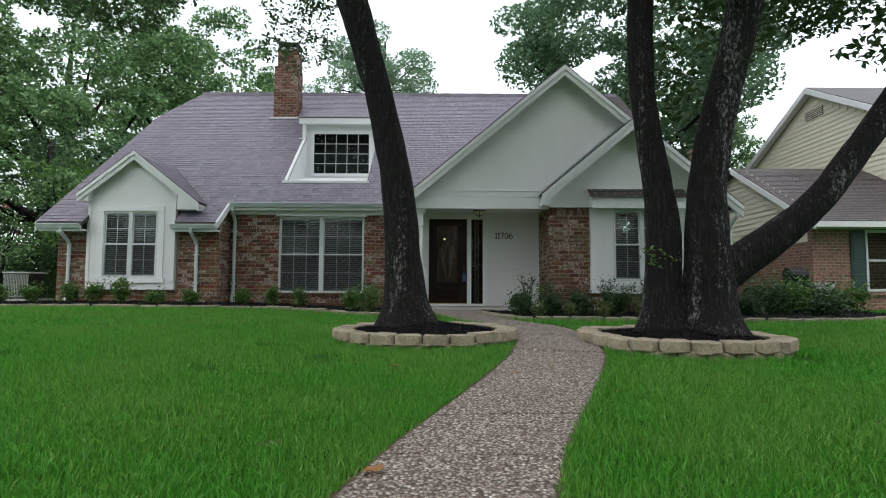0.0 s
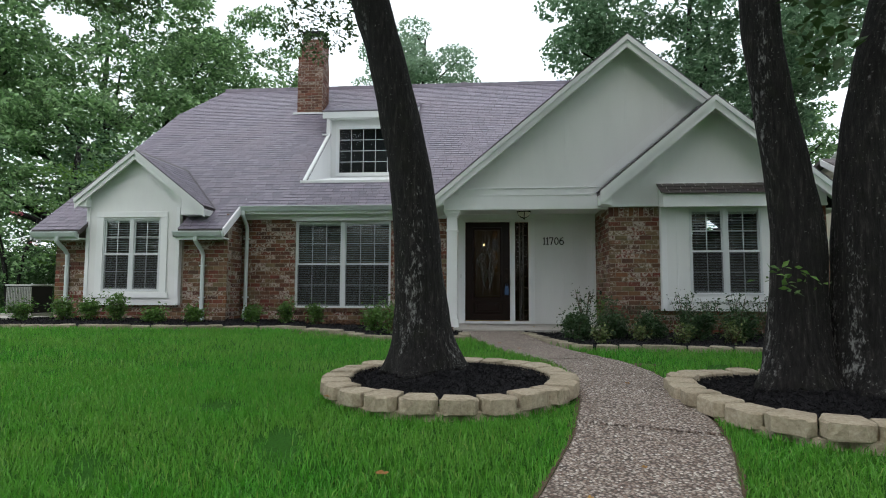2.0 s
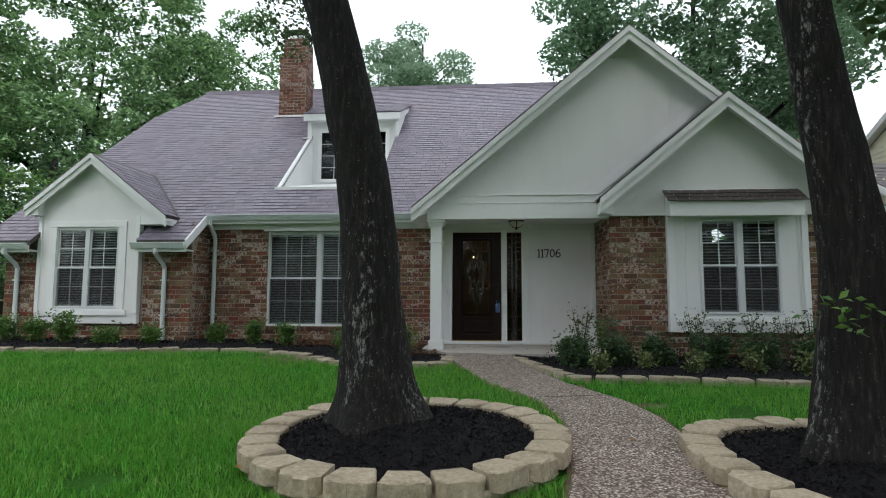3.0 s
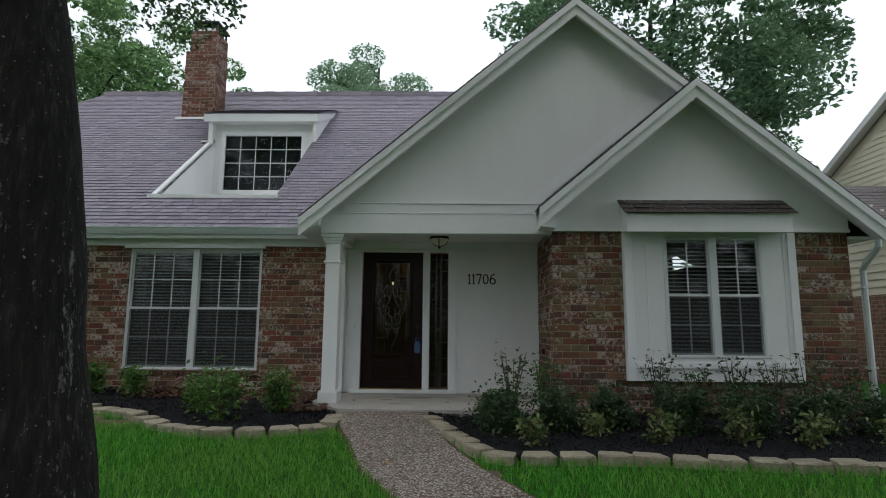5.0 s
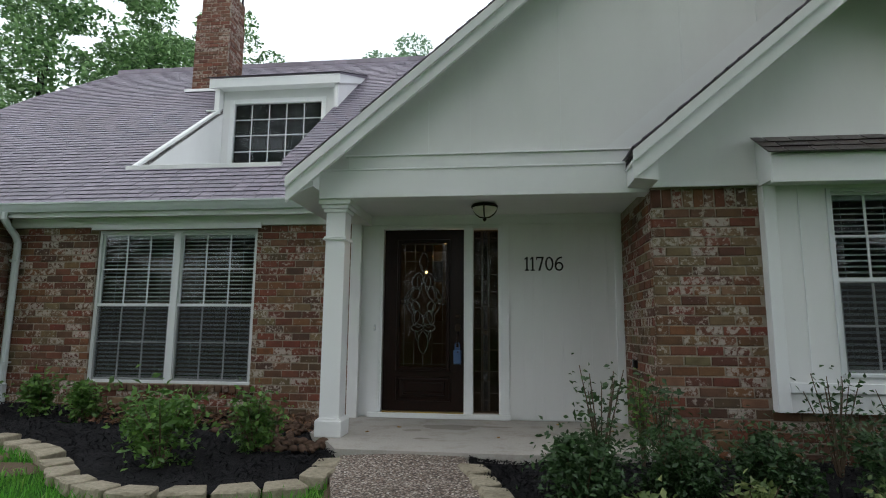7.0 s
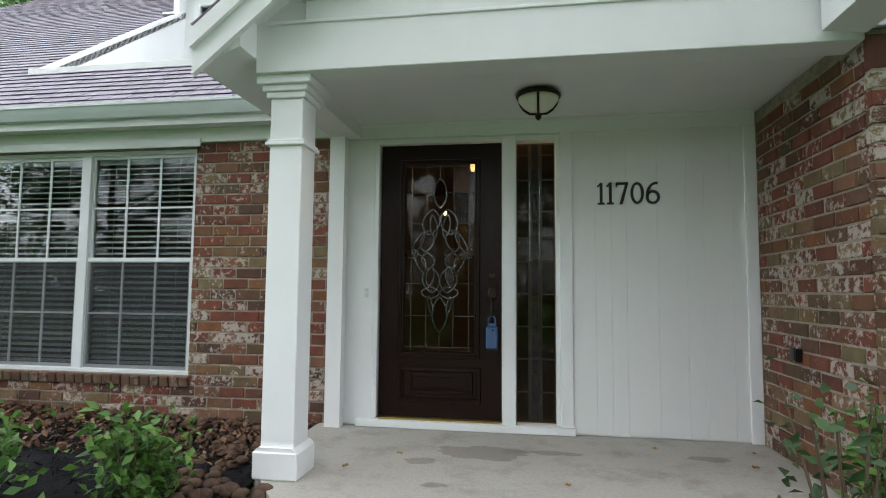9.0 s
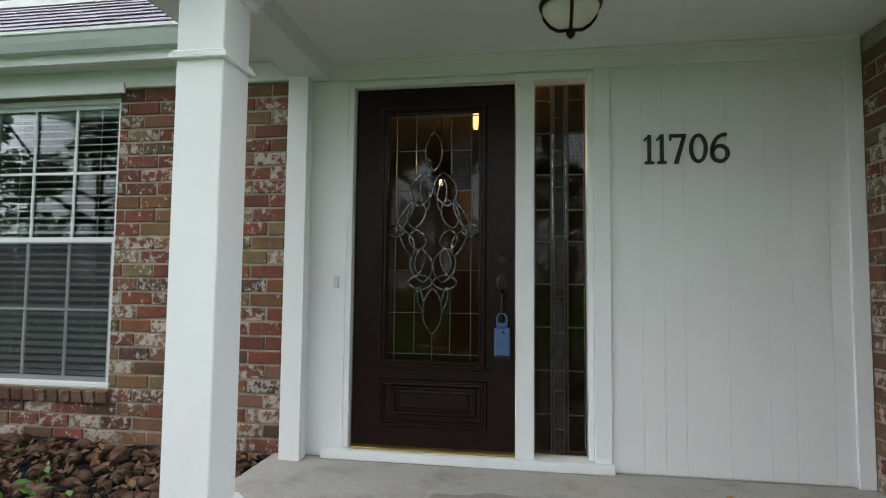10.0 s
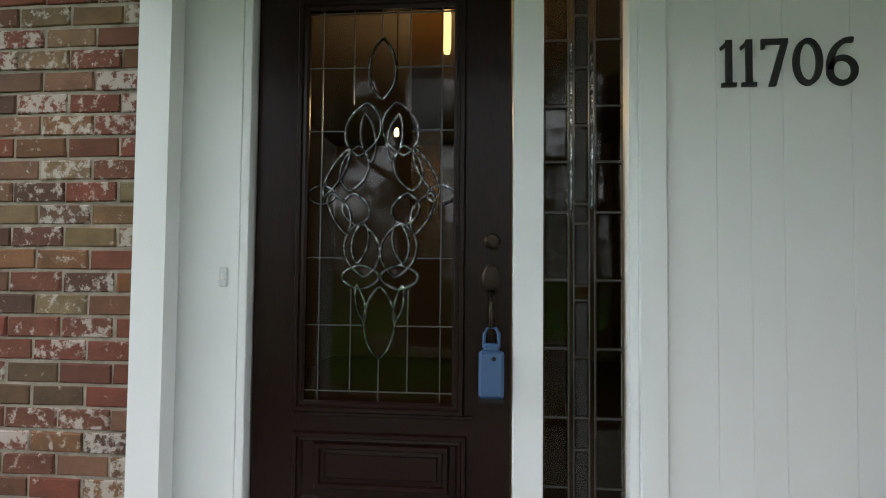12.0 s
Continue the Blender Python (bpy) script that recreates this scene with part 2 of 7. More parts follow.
def aggregate_mat():
    m, n, l, b = material("exposed_aggregate", rough=0.8, spec=0.3)
    p = world_pos(n)
    v = n.new("ShaderNodeTexVoronoi")
    v.inputs["Scale"].default_value = 60
    l.new(p, v.inputs["Vector"])
    peb = ramp(n, l, v.outputs["Color"], [(0.0, (0.08, 0.057, 0.045)), (0.25, (0.27, 0.2, 0.16)), (0.45, (0.53, 0.47, 0.41)), (0.7, (0.15, 0.1, 0.078)), (0.85, (0.61, 0.56, 0.5)), (1.0, (0.84, 0.8, 0.74))])
    c = blend(n, l, ramp(n, l, v.outputs["Distance"], [(0.32, (0, 0, 0)), (0.75, (1, 1, 1))]), peb, (0.07, 0.055, 0.045))
    big = tex_noise(n, l, 1.4, 5, 0.7, p)
    c = blend(n, l, ramp(n, l, big.outputs["Fac"], [(0.45, (0, 0, 0)), (0.7, (0.55, 0.55, 0.55))]), c, blend(n, l, 0.5, c, (0.06, 0.045, 0.032)))
    l.new(c, b.inputs["Base Color"])
    i = n.new("ShaderNodeMath")
    i.operation = "SUBTRACT"
    i.inputs[0].default_value = 1.0
    l.new(v.outputs["Distance"], i.inputs[1])
    add_bump(n, l, b, i.outputs[0], 0.9, 0.008)
    return m


AGGREGATE = aggregate_mat()


def stone_mat(name, lo, hi, scale=30, stain=(0.12, 0.1, 0.07)):
    m, n, l, b = material(name, rough=0.92, spec=0.25)
    p = world_pos(n)
    f = tex_noise(n, l, scale, 5, 0.7, p)
    g = tex_noise(n, l, 3.2, 5, 0.7, p)
    r = piece_random(n, l)
    c = ramp(n, l, f.outputs["Fac"], [(0.3, lo), (0.7, hi)])
    c = blend(n, l, ramp(n, l, r, [(0, (0, 0, 0)), (1, (0.3, 0.3, 0.3))]), c, lo)
    c = blend(n, l, ramp(n, l, g.outputs["Fac"], [(0.5, (0, 0, 0)), (0.75, (0.6, 0.6, 0.6))]), c, stain)
    l.new(c, b.inputs["Base Color"])
    add_bump(n, l, b, f.outputs["Fac"], 0.8, 0.008)
    return m


RING_STONE = stone_mat("retaining_block", (0.25, 0.205, 0.14), (0.5, 0.44, 0.335), 34, (0.12, 0.095, 0.06))
EDGE_STONE = stone_mat("edging_block", (0.22, 0.19, 0.135), (0.42, 0.375, 0.285), 30, (0.1, 0.085, 0.055))
RIVER_STONE = stone_mat("river_stone", (0.05, 0.03, 0.021), (0.13, 0.08, 0.055), 12, (0.05, 0.035, 0.025))
CONCRETE = stone_mat("porch_concrete", (0.36, 0.34, 0.31), (0.46, 0.44, 0.4), 50, (0.2, 0.17, 0.14))


def glass_mat(name, tint=(0.9, 0.95, 0.95), rough=0.0):
    m, n, l, b = material(name, tint, rough)
    g = n.new("ShaderNodeBsdfGlossy")
    g.inputs["Roughness"].default_value = rough
    t = n.new("ShaderNodeBsdfTransparent")
    t.inputs["Color"].default_value = (*tint, 1)
    f = n.new("ShaderNodeFresnel")
    f.inputs["IOR"].default_value = 1.3
    x = n.new("ShaderNodeMixShader")
    l.new(f.outputs["Fac"], x.inputs["Fac"])
    l.new(t.outputs["BSDF"], x.inputs[1]), l.new(g.outputs["BSDF"], x.inputs[2])
    l.new(x.outputs["Shader"], n["Material Output"].inputs["Surface"])
    return m


GLASS = glass_mat("window_glass", (0.84, 0.87, 0.87))
LEADED_GLASS = glass_mat("leaded_glass", (0.6, 0.6, 0.57), 0.03)
ATTIC_DARK = material("attic_dark", (0.03, 0.032, 0.035), 0.7)[0]
CAME = material("zinc_came", (0.09, 0.09, 0.09), 0.45, 0.9)[0]


def bevel_mat():
    m, n, l, b = material("glinting_glass_edge", (0.2, 0.205, 0.2), 0.08, 0.9)
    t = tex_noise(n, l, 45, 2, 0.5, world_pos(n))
    # pale noise flecks put the glints of cut glass into the colour
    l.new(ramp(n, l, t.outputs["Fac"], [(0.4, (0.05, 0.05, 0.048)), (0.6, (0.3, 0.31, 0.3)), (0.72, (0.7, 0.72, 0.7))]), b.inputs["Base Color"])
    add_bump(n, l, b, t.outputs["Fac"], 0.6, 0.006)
    return m


BEVEL = bevel_mat()
BLACK_METAL = material("black_metal", (0.012, 0.012, 0.014), 0.4, 0.4)[0]
NUMERAL = material("black_numeral", (0.01, 0.01, 0.011), 0.5)[0]
BRONZE = material("dark_bronze", (0.03, 0.02, 0.014), 0.38, 0.8)[0]
BRASS = material("brass_threshold", (0.45, 0.32, 0.1), 0.35, 0.9)[0]
BLUE_PLASTIC = material("blue_plastic", (0.045, 0.1, 0.21), 0.45)[0]
FROSTED = material("frosted_glass", (0.8, 0.78, 0.7), 0.35)[0]
SLAT = painted("blind_slat", (0.62, 0.65, 0.66), 0.5, 0.03, 0.02)
GALVANISED = material("galvanised_flashing", (0.55, 0.56, 0.57), 0.4, 0.7)[0]
SHUTTER_GREEN = painted("green_shutter", (0.025, 0.06, 0.055))
INNER_WALL = painted("inner_wall", (0.27, 0.21, 0.145))
INNER_FLOOR = material("inner_floor", (0.12, 0.08, 0.05), 0.35)[0]
AC_METAL = material("condenser_metal", (0.42, 0.42, 0.4), 0.5, 0.3)[0]

# ---- building helpers ----
def box(bm, x0, x1, y0, y1, z0, z1, bevel=0.0):
    r = bmesh.ops.create_cube(bm, size=1.0)
    for v in r["verts"]:
        v.co = Vector(((x0 + x1) / 2 + v.co.x * (x1 - x0), (y0 + y1) / 2 + v.co.y * (y1 - y0), (z0 + z1) / 2 + v.co.z * (z1 - z0)))
    if bevel:
        es = list({e for v in r["verts"] for e in v.link_edges})
        bmesh.ops.bevel(bm, geom=es, offset=bevel, segments=1, affect="EDGES")
    return bm


def boxes(*specs, bevel=0.0):
    bm = bmesh.new()
    for s in specs:
        box(bm, *s, bevel=bevel)
    return bm


def prism(bm, pts, axis, a, b):
    """A polygon in the two other axes, drawn out along axis from a to b."""
    def at(p, w):
        return {"x": (w, p[0], p[1]), "y": (p[0], w, p[1]), "z": (p[0], p[1], w)}[axis]
    lo = [bm.verts.new(at(p, a)) for p in pts]
    hi = [bm.verts.new(at(p, b)) for p in pts]
    k = len(pts)
    bm.faces.new(lo), bm.faces.new(hi[::-1])
    for i in range(k):
        bm.faces.new((lo[i], hi[i], hi[(i + 1) % k], lo[(i + 1) % k]))
    bmesh.ops.recalc_face_normals(bm, faces=bm.faces[:])
    return bm


def slab(bm, quad, thick):
    """A sheet through the corners, with thickness downwards."""
    up = [bm.verts.new(p) for p in quad]
    dn = [bm.verts.new((p[0], p[1], p[2] - thick)) for p in quad]
    k = len(quad)
    bm.faces.new(up), bm.faces.new(dn[::-1])
    for i in range(k):
        bm.faces.new((up[i], dn[i], dn[(i + 1) % k], up[(i + 1) % k]))
    bmesh.ops.recalc_face_normals(bm, faces=bm.faces[:])
    return bm


def tube(bm, pts, radii, seg=12, cap=True):
    """A round bar through points, with a radius at each."""
    rings = []
    pts = [Vector(p) for p in pts]
    ref = Vector((1, 0, 0))
    for i, p in enumerate(pts):
        d = (pts[min(i + 1, len(pts) - 1)] - pts[max(i - 1, 0)]).normalized()
        s = ref if abs(d.dot(ref)) < 0.95 else Vector((0, 1, 0))
        u = (s - d * d.dot(s)).normalized()
        w = d.cross(u)
        r = radii[i] if isinstance(radii, (list, tuple)) else radii
        rings.append([bm.verts.new(p + r * (math.cos(a) * u + math.sin(a) * w)) for a in (2 * math.pi * j / seg for j in range(seg))])
    for a, b in zip(rings, rings[1:]):
        for j in range(seg):
            bm.faces.new((a[j], a[(j + 1) % seg], b[(j + 1) % seg], b[j]))
    if cap:
        bm.faces.new(rings[0][::-1]), bm.faces.new(rings[-1])
    return bm


def lathe(bm, profile, seg=20, centre=(0, 0, 0)):
    cx, cy, cz = centre
    rings = [[bm.verts.new((cx + r * math.cos(a), cy + r * math.sin(a), cz + z)) for a in (2 * math.pi * j / seg for j in range(seg))] for r, z in profile]
    for a, b in zip(rings, rings[1:]):
        for j in range(seg):
            bm.faces.new((a[j], a[(j + 1) % seg], b[(j + 1) % seg], b[j]))
    bm.faces.new(rings[0][::-1]), bm.faces.new(rings[-1])
    return bm


def mesh_of(bm, name, mat, smooth=False):
    me = bpy.data.meshes.new(name)
    bmesh.ops.recalc_face_normals(bm, faces=bm.faces[:])
    bm.to_mesh(me)
    bm.free()
    me.materials.append(mat)
    if smooth:
        me.shade_smooth()
    return me


def hang(ob, parent):
    ob.parent = parent
    if parent.type == "EMPTY":
        ob.matrix_parent_inverse = Matrix.Translation(-parent.location)
    return ob


def part(name, bm, mat, parent, label="", smooth=False):
    ob = hang(new(name, mesh_of(bm, name, mat, smooth)), parent)
    return tagged(ob, label) if label else ob


def thing(name, label, category, at=(0, 0, 0), group="", kind=""):
    e = new(name)
    e.location = at
    e.empty_display_size = 0.1
    return tagged(e, label, category, group, kind)


def single(name, bm, mat, label, category="", kind="", smooth=False, group=""):
    return tagged(new(name, mesh_of(bm, name, mat, smooth)), label, category, group, kind)


def board_set(name, specs, bevel, mat, label, category):
    """Separate boards of one trim, each a part."""
    t = thing(name, label, category, (specs[0][0], specs[0][2], specs[0][4]), kind="structure")
    for sp_ in specs:
        part("board", boxes(sp_, bevel=bevel), mat, t)
    return t


def raw_mesh(name, verts, faces, mat, smooth=False):
    me = bpy.data.meshes.new(name)
    me.from_pydata(verts, [], faces)
    me.materials.append(mat)
    if smooth:
        me.shade_smooth()
    return me


def cut_wall(bm, x0, x1, z0, z1, y0, y1, holes):
    """A wall along x, from y0 to y1 thick, with rectangular holes (x0, x1, z0, z1)."""
    xs = sorted({x0, x1, *[h[0] for h in holes], *[h[1] for h in holes]})
    zs = sorted({z0, z1, *[h[2] for h in holes], *[h[3] for h in holes]})
    for a, b in zip(xs, xs[1:]):
        for c, d in zip(zs, zs[1:]):
            mx, mz = (a + b) / 2, (c + d) / 2
            if not any(h[0] < mx < h[1] and h[2] < mz < h[3] for h in holes):
                box(bm, a, b, y0, y1, c, d)
    bmesh.ops.remove_doubles(bm, verts=bm.verts[:], dist=1e-5)
    return bm


# ---- ground ----
def ground_z(x, y):
    z = float(np.interp(y, [-40, -10, 0, 3, 5.8, 8, 11, 14, 30], [-1.2, -1.0, -0.56, -0.38, -0.21, -0.16, -0.12, -0.08, -0.05]))
    return z + 0.022 * min(6.0, max(0.0, -x - 1)) * min(1.0, max(0.0, (y - 4) / 6))


PATH_LEFT = [(-6, -2.2), (-1, -1.4), (2.41, -0.42), (3.0, -0.24), (3.82, 0.07), (4.81, 0.42), (5.61, 0.68), (6.56, 0.87), (7.73, 1.0), (8.6, 0.88), (9.67, 0.36), (10.75, 0.06), (11.5, -0.2), (12.3, -0.3)]
PATH_RIGHT = [(-6, -1.2), (-1, -0.45), (2.4, 0.48), (2.92, 0.63), (3.51, 0.86), (4.42, 1.22), (5.34, 1.54), (5.8, 1.65), (7.06, 1.86), (8.0, 1.84), (8.69, 1.74), (9.72, 1.3), (10.64, 1.03), (11.5, 0.86), (12.3, 0.7)]


def path_edges(y):
    return (float(np.interp(y, [p[0] for p in PATH_LEFT], [p[1] for p in PATH_LEFT])),
            float(np.interp(y, [p[0] for p in PATH_RIGHT], [p[1] for p in PATH_RIGHT])))


def ground_sheet():
    xs = sorted(list(np.arange(-16, 14.01, 0.4)) + [-400, -150, -70, -40, -25, 20, 35, 60, 150, 400])
    ys = sorted(list(np.arange(-6, 16.01, 0.4)) + [-200, -80, -30, -12, 22, 30, 50, 100, 250, 600])
    verts = [(x, y, ground_z(x, y)) for y in ys for x in xs]
    k = len(xs)
    faces = [(j * k + i, j * k + i + 1, (j + 1) * k + i + 1, (j + 1) * k + i) for j in range(len(ys) - 1) for i in range(k - 1)]
    return tagged(new("ground", raw_mesh("ground", verts, faces, SOIL, True)), "grassy front yard rising gently to the house", "ground", kind="structure")


ground_sheet()


def path_slant(y):
    """Half the lean of a joint that lies square to the curving path."""
    return float(np.interp(y, [2, 3.5, 4.5, 7, 8, 9], [0.05, -0.03, 0.14, 0.14, 0.0, -0.12]))


def path_piece(ya, yb):
    """One poured slab of the walk, between two joints."""
    ys = [ya + (yb - ya) * i / 14 for i in range(15)]
    v, f = [], []
    for y in ys:
        k = path_slant(y)
        a, b = path_edges(y + k)[0], path_edges(y - k)[1]
        z = ground_z((a + b) / 2, y) + float(np.interp(y, [10.6, 12.06], [0.03, 0.085]))
        v += [(a, y + k, z - 0.12), (a, y + k, z - 0.012), (a + 0.015, y + k, z), (b - 0.015, y - k, z), (b, y - k, z - 0.012), (b, y - k, z - 0.12)]
    for i in range(14):
        for j in range(5):
            f.append((i * 6 + j, i * 6 + j + 1, (i + 1) * 6 + j + 1, (i + 1) * 6 + j))
    f += [(0, 5, 4, 3, 2, 1), tuple(14 * 6 + j for j in range(6))]
    return raw_mesh("slab", v, f, AGGREGATE)


walkway = thing("path", "curving exposed-aggregate concrete garden path across the lawn", "path", (0.3, 3, -0.38), kind="structure")
for ya, yb in ((-6, -3.2), (-3.17, 0.0), (0.03, 2.79), (2.802, 3.48), (3.5, 5.72), (5.775, 8.9), (8.925, 12.06)):
    hang(new("slab", path_piece(ya, yb)), walkway)
JOINT_WOOD = material("rotten_joint_wood", (0.018, 0.015, 0.012), 0.95)[0]
for ya, yb in ((-3.2, -3.17), (0.0, 0.03), (3.48, 3.5), (5.72, 5.775), (8.9, 8.925)):
    k = path_slant(ya)
    a, b = path_edges(ya + k)[0], path_edges(ya - k)[1]
    z = ground_z((a + b) / 2, ya) + 0.015
    v = [(x, y, h) for h in (z - 0.1, z) for x, y in ((a + 0.01, ya + k + 0.002), (b - 0.01, ya - k + 0.002), (b - 0.01, yb - k - 0.002), (a + 0.01, yb + k - 0.002))]
    hang(new("joint_strip", raw_mesh("joint_strip", v, [(4, 5, 6, 7), (0, 1, 5, 4), (2, 3, 7, 6), (1, 2, 6, 5), (3, 0, 4, 7)], JOINT_WOOD)), walkway)

# ---- plan of the house ----
DOOR_Y, MAIN_Y, WING_Y, COL_Y = 13.80, 13.87, 13.18, 12.42
SLOPE = 0.775
EAVE_Y, EAVE_Z = 13.58, 2.51
RIDGE_Y = 19.95
RUN = 1 / math.sqrt(1 + SLOPE * SLOPE)          # level reach of one metre up the slope
LEFT_X, HIP_Y = -9.4, 18.2                       # left rake, and where the ridge end is clipped


def roof_z(y):
    return EAVE_Z + SLOPE * (y - EAVE_Y)


WINDOW_BIG = (-4.09, -1.965, 0.31, 2.2)
WINDOW_WING = (-7.985, -6.71, 0.66, 2.2)
WINDOW_BAY = (3.775, 5.03, 0.63, 2.2)
WINDOW_DORMER = (-3.985, -2.26, 3.89, 5.16)
DOOR_HOLE = (-0.375, 1.0, -0.02, 2.17)

# walls behind the brick skin: mortar plane just behind the brick faces
M = 0.008
wall_main = single("wall_main", cut_wall(bmesh.new(), -5.3, -0.74, -0.3, 2.36, MAIN_Y + M, MAIN_Y + 0.2, [WINDOW_BIG]), MORTAR, "weathered red brick front wall with a wide window", "wall", "structure")
wall_wing = single("wall_wing", cut_wall(bmesh.new(), -9.1, -5.3, -0.3, 2.1, WING_Y + M, WING_Y + 0.2, [(WINDOW_WING[0], WINDOW_WING[1], 0.5, 2.1)]), MORTAR, "brick front wall of the projecting wing", "wall", "structure")
wall_wing_side = single("wall_wing_side", boxes((-5.5, -5.3 - M, WING_Y + 0.2, MAIN_Y + M, -0.3, 2.36)), MORTAR, "short brick return wall of the wing", "wall", "structure")
wall_end = single("wall_end", prism(bmesh.new(), [(WING_Y + 0.2, -0.3), (26.4, -0.3), (26.4, 2.4), (RIDGE_Y, 7.25), (WING_Y + 0.2, 2.05)], "x", -9.1, -8.9), MORTAR, "plain brick end wall of the house", "wall", "structure")
wall_porch = single("wall_porch", cut_wall(bmesh.new(), -0.74, 2.42, -0.02, 2.33, DOOR_Y, DOOR_Y + 0.12, [DOOR_HOLE]), WHITE, "white painted entry wall under the porch", "wall", "structure")
wall_column_side = single("wall_porch_side", boxes((2.37 + M, 2.57, COL_Y + M + 0.19, DOOR_Y, -0.3, 2.3)), MORTAR, "brick side wall of the porch", "wall", "structure")
wall_column = single("wall_column", boxes((2.37 + M, 3.28, COL_Y + M, COL_Y + M + 0.19, -0.3, 2.26)), MORTAR, "weathered red brick wall beside the porch", "wall", "structure")
wall_right = single("wall_right", cut_wall(bmesh.new(), 3.28, 6.2, -0.3, 2.26, COL_Y + M, COL_Y + M + 0.19, [(WINDOW_BAY[0], WINDOW_BAY[1], 0.5, 2.26)]), MORTAR, "red brick wall under the white bay panel", "wall", "structure")
wall_right_end = single("wall_right_end", boxes((6.0, 6.2, COL_Y + M + 0.19, 26.4, -0.3, 2.3)), MORTAR, "plain brick side wall of the house", "wall", "structure")
wall_back = single("wall_back", boxes((-9.1, 6.2, 26.2, 26.4, -0.3, 2.4)), MORTAR, "plain brick back wall of the house", "wall", "structure")
single("floor_inside", boxes((-8.9, 6.0, DOOR_Y + 0.12, 26.2, -0.06, -0.01)), INNER_FLOOR, "brown floor inside the house", "floor", "structure")
single("partition_wall", boxes((-8.9, 6.0, 18.5, 18.6, 0.0, 2.55)), INNER_WALL, "tan wall inside the house", "wall", "structure")
single("hall_wall_left", boxes((-1.5, -1.4, DOOR_Y + 0.15, 18.5, 0.0, 2.55)), INNER_WALL, "tan hall wall", "wall", "structure")
single("hall_wall_right", boxes((1.9, 2.0, DOOR_Y + 0.15, 18.5, 0.0, 2.55)), INNER_WALL, "tan hall wall", "wall", "structure")
single("inner_ceiling", boxes((-8.9, 6.0, DOOR_Y + 0.12, 26.2, 2.6, 2.66)), INNER_WALL, "plain ceiling inside the house", "ceiling", "structure")

# porch slab and ceiling
porch_floor = single("porch_floor", prism(bmesh.new(), [(-0.8, 13.8), (-0.8, 12.75), (-0.46, 12.28), (-0.34, 12.06), (1.3, 12.06), (2.37, 12.3), (2.37, 13.8)], "z", -0.16, 0.0), CONCRETE, "worn grey concrete porch floor", "floor", "structure")
porch_ceiling = single("ceiling", boxes((-0.72, 2.4, 12.62, 13.8, 2.31, 2.35)), WHITE, "white painted porch ceiling", "ceiling", "structure")


# ---- roofs ----
def shingle_rows(o, u, v, ranges, length, expo=0.13, tab=0.2, seed=1, butt=0.012):
    """Shingles of a roof plane as vertices and faces: o the lower corner, u along the eave, v up the slope;
    ranges(t) gives the stretches along u that are covered at the height t."""
    rnd = random.Random(seed)
    o, u, v = Vector(o), Vector(u), Vector(v)
    nrm = u.cross(v)
    if nrm.z < 0:
        nrm = -nrm
    out = []
    for row in range(int(length / expo)):
        t = row * expo
        for s0, s1 in ranges(t + expo / 2):
            s = s0 - rnd.random() * tab
            while s < s1:
                w = tab * rnd.choice((0.75, 0.9, 1.0, 1.0, 1.25))
                a, b = max(s, s0), min(s + w - 0.011, s1)
                if b - a > 0.02:
                    th = butt * (1 + 0.4 * rnd.random())
                    d = rnd.uniform(-0.003, 0.003)
                    pts = []
                    for (ss, tt, hh) in ((a, t + d, th), (b, t + d, th), (b, t + expo * 1.15, 0.003), (a, t + expo * 1.15, 0.003), (a, t + d + 0.012, 0.0), (b, t + d + 0.012, 0.0)):
                        pts.append(o + u * ss + v * tt + nrm * hh)
                    out.append(pts)
                s += w
    return out


SHINGLE_FACES = [(0, 1, 2, 3), (4, 5, 1, 0), (4, 0, 3), (5, 2, 1)]


def shingle_field(name, plates, mat, parent):
    vs, fs = [], []
    for p in plates:
        k = len(vs)
        vs += p
        fs += [tuple(k + i for i in f) for f in SHINGLE_FACES]
    ob = hang(new(name, raw_mesh(name, vs, fs, mat)), parent)
    return tagged(ob, kind="stuff")


def shingle_pieces(plates, mat, parent):
    for p in plates:
        c = sum(p, Vector()) / 6
        ob = hang(new("shingle", raw_mesh("shingle", [q - c for q in p], SHINGLE_FACES, mat)), parent)
        ob.location = c


main_roof = thing("roof", "steep purple-grey asphalt shingle main roof", "roof", (-2, 17, 5), kind="structure")
bm = bmesh.new()
DORM = (-4.2, -2.0, 14.46, 16.88, -4.1)         # the recess cut into the slope


def roof_quad(x0, x1, y0, y1):
    slab(bm, [(x0, y0, roof_z(y0)), (x1, y0, roof_z(y0)), (x1, y1, roof_z(y1)), (x0, y1, roof_z(y1))], 0.09)


WING_EAVE = 12.84
roof_quad(LEFT_X, -8.32, WING_EAVE, EAVE_Y)
roof_quad(-8.32, -6.2, 13.19, EAVE_Y)
roof_quad(-6.2, -5.25, WING_EAVE, EAVE_Y)
roof_quad(LEFT_X, DORM[0], EAVE_Y, HIP_Y)
slab(bm, [(DORM[0], DORM[2], roof_z(DORM[2])), (DORM[4], DORM[2], roof_z(DORM[2])), (DORM[0], DORM[3], roof_z(DORM[3]))], 0.09)
slab(bm, [(LEFT_X, HIP_Y, roof_z(HIP_Y)), (DORM[0], HIP_Y, roof_z(HIP_Y)), (DORM[0], RIDGE_Y, roof_z(RIDGE_Y)), (-8.75, RIDGE_Y, roof_z(RIDGE_Y))], 0.09)
roof_quad(DORM[0], DORM[1], EAVE_Y, DORM[2])
roof_quad(DORM[0], DORM[1], 17.7, RIDGE_Y)
roof_quad(DORM[1], -0.9, EAVE_Y, RIDGE_Y)
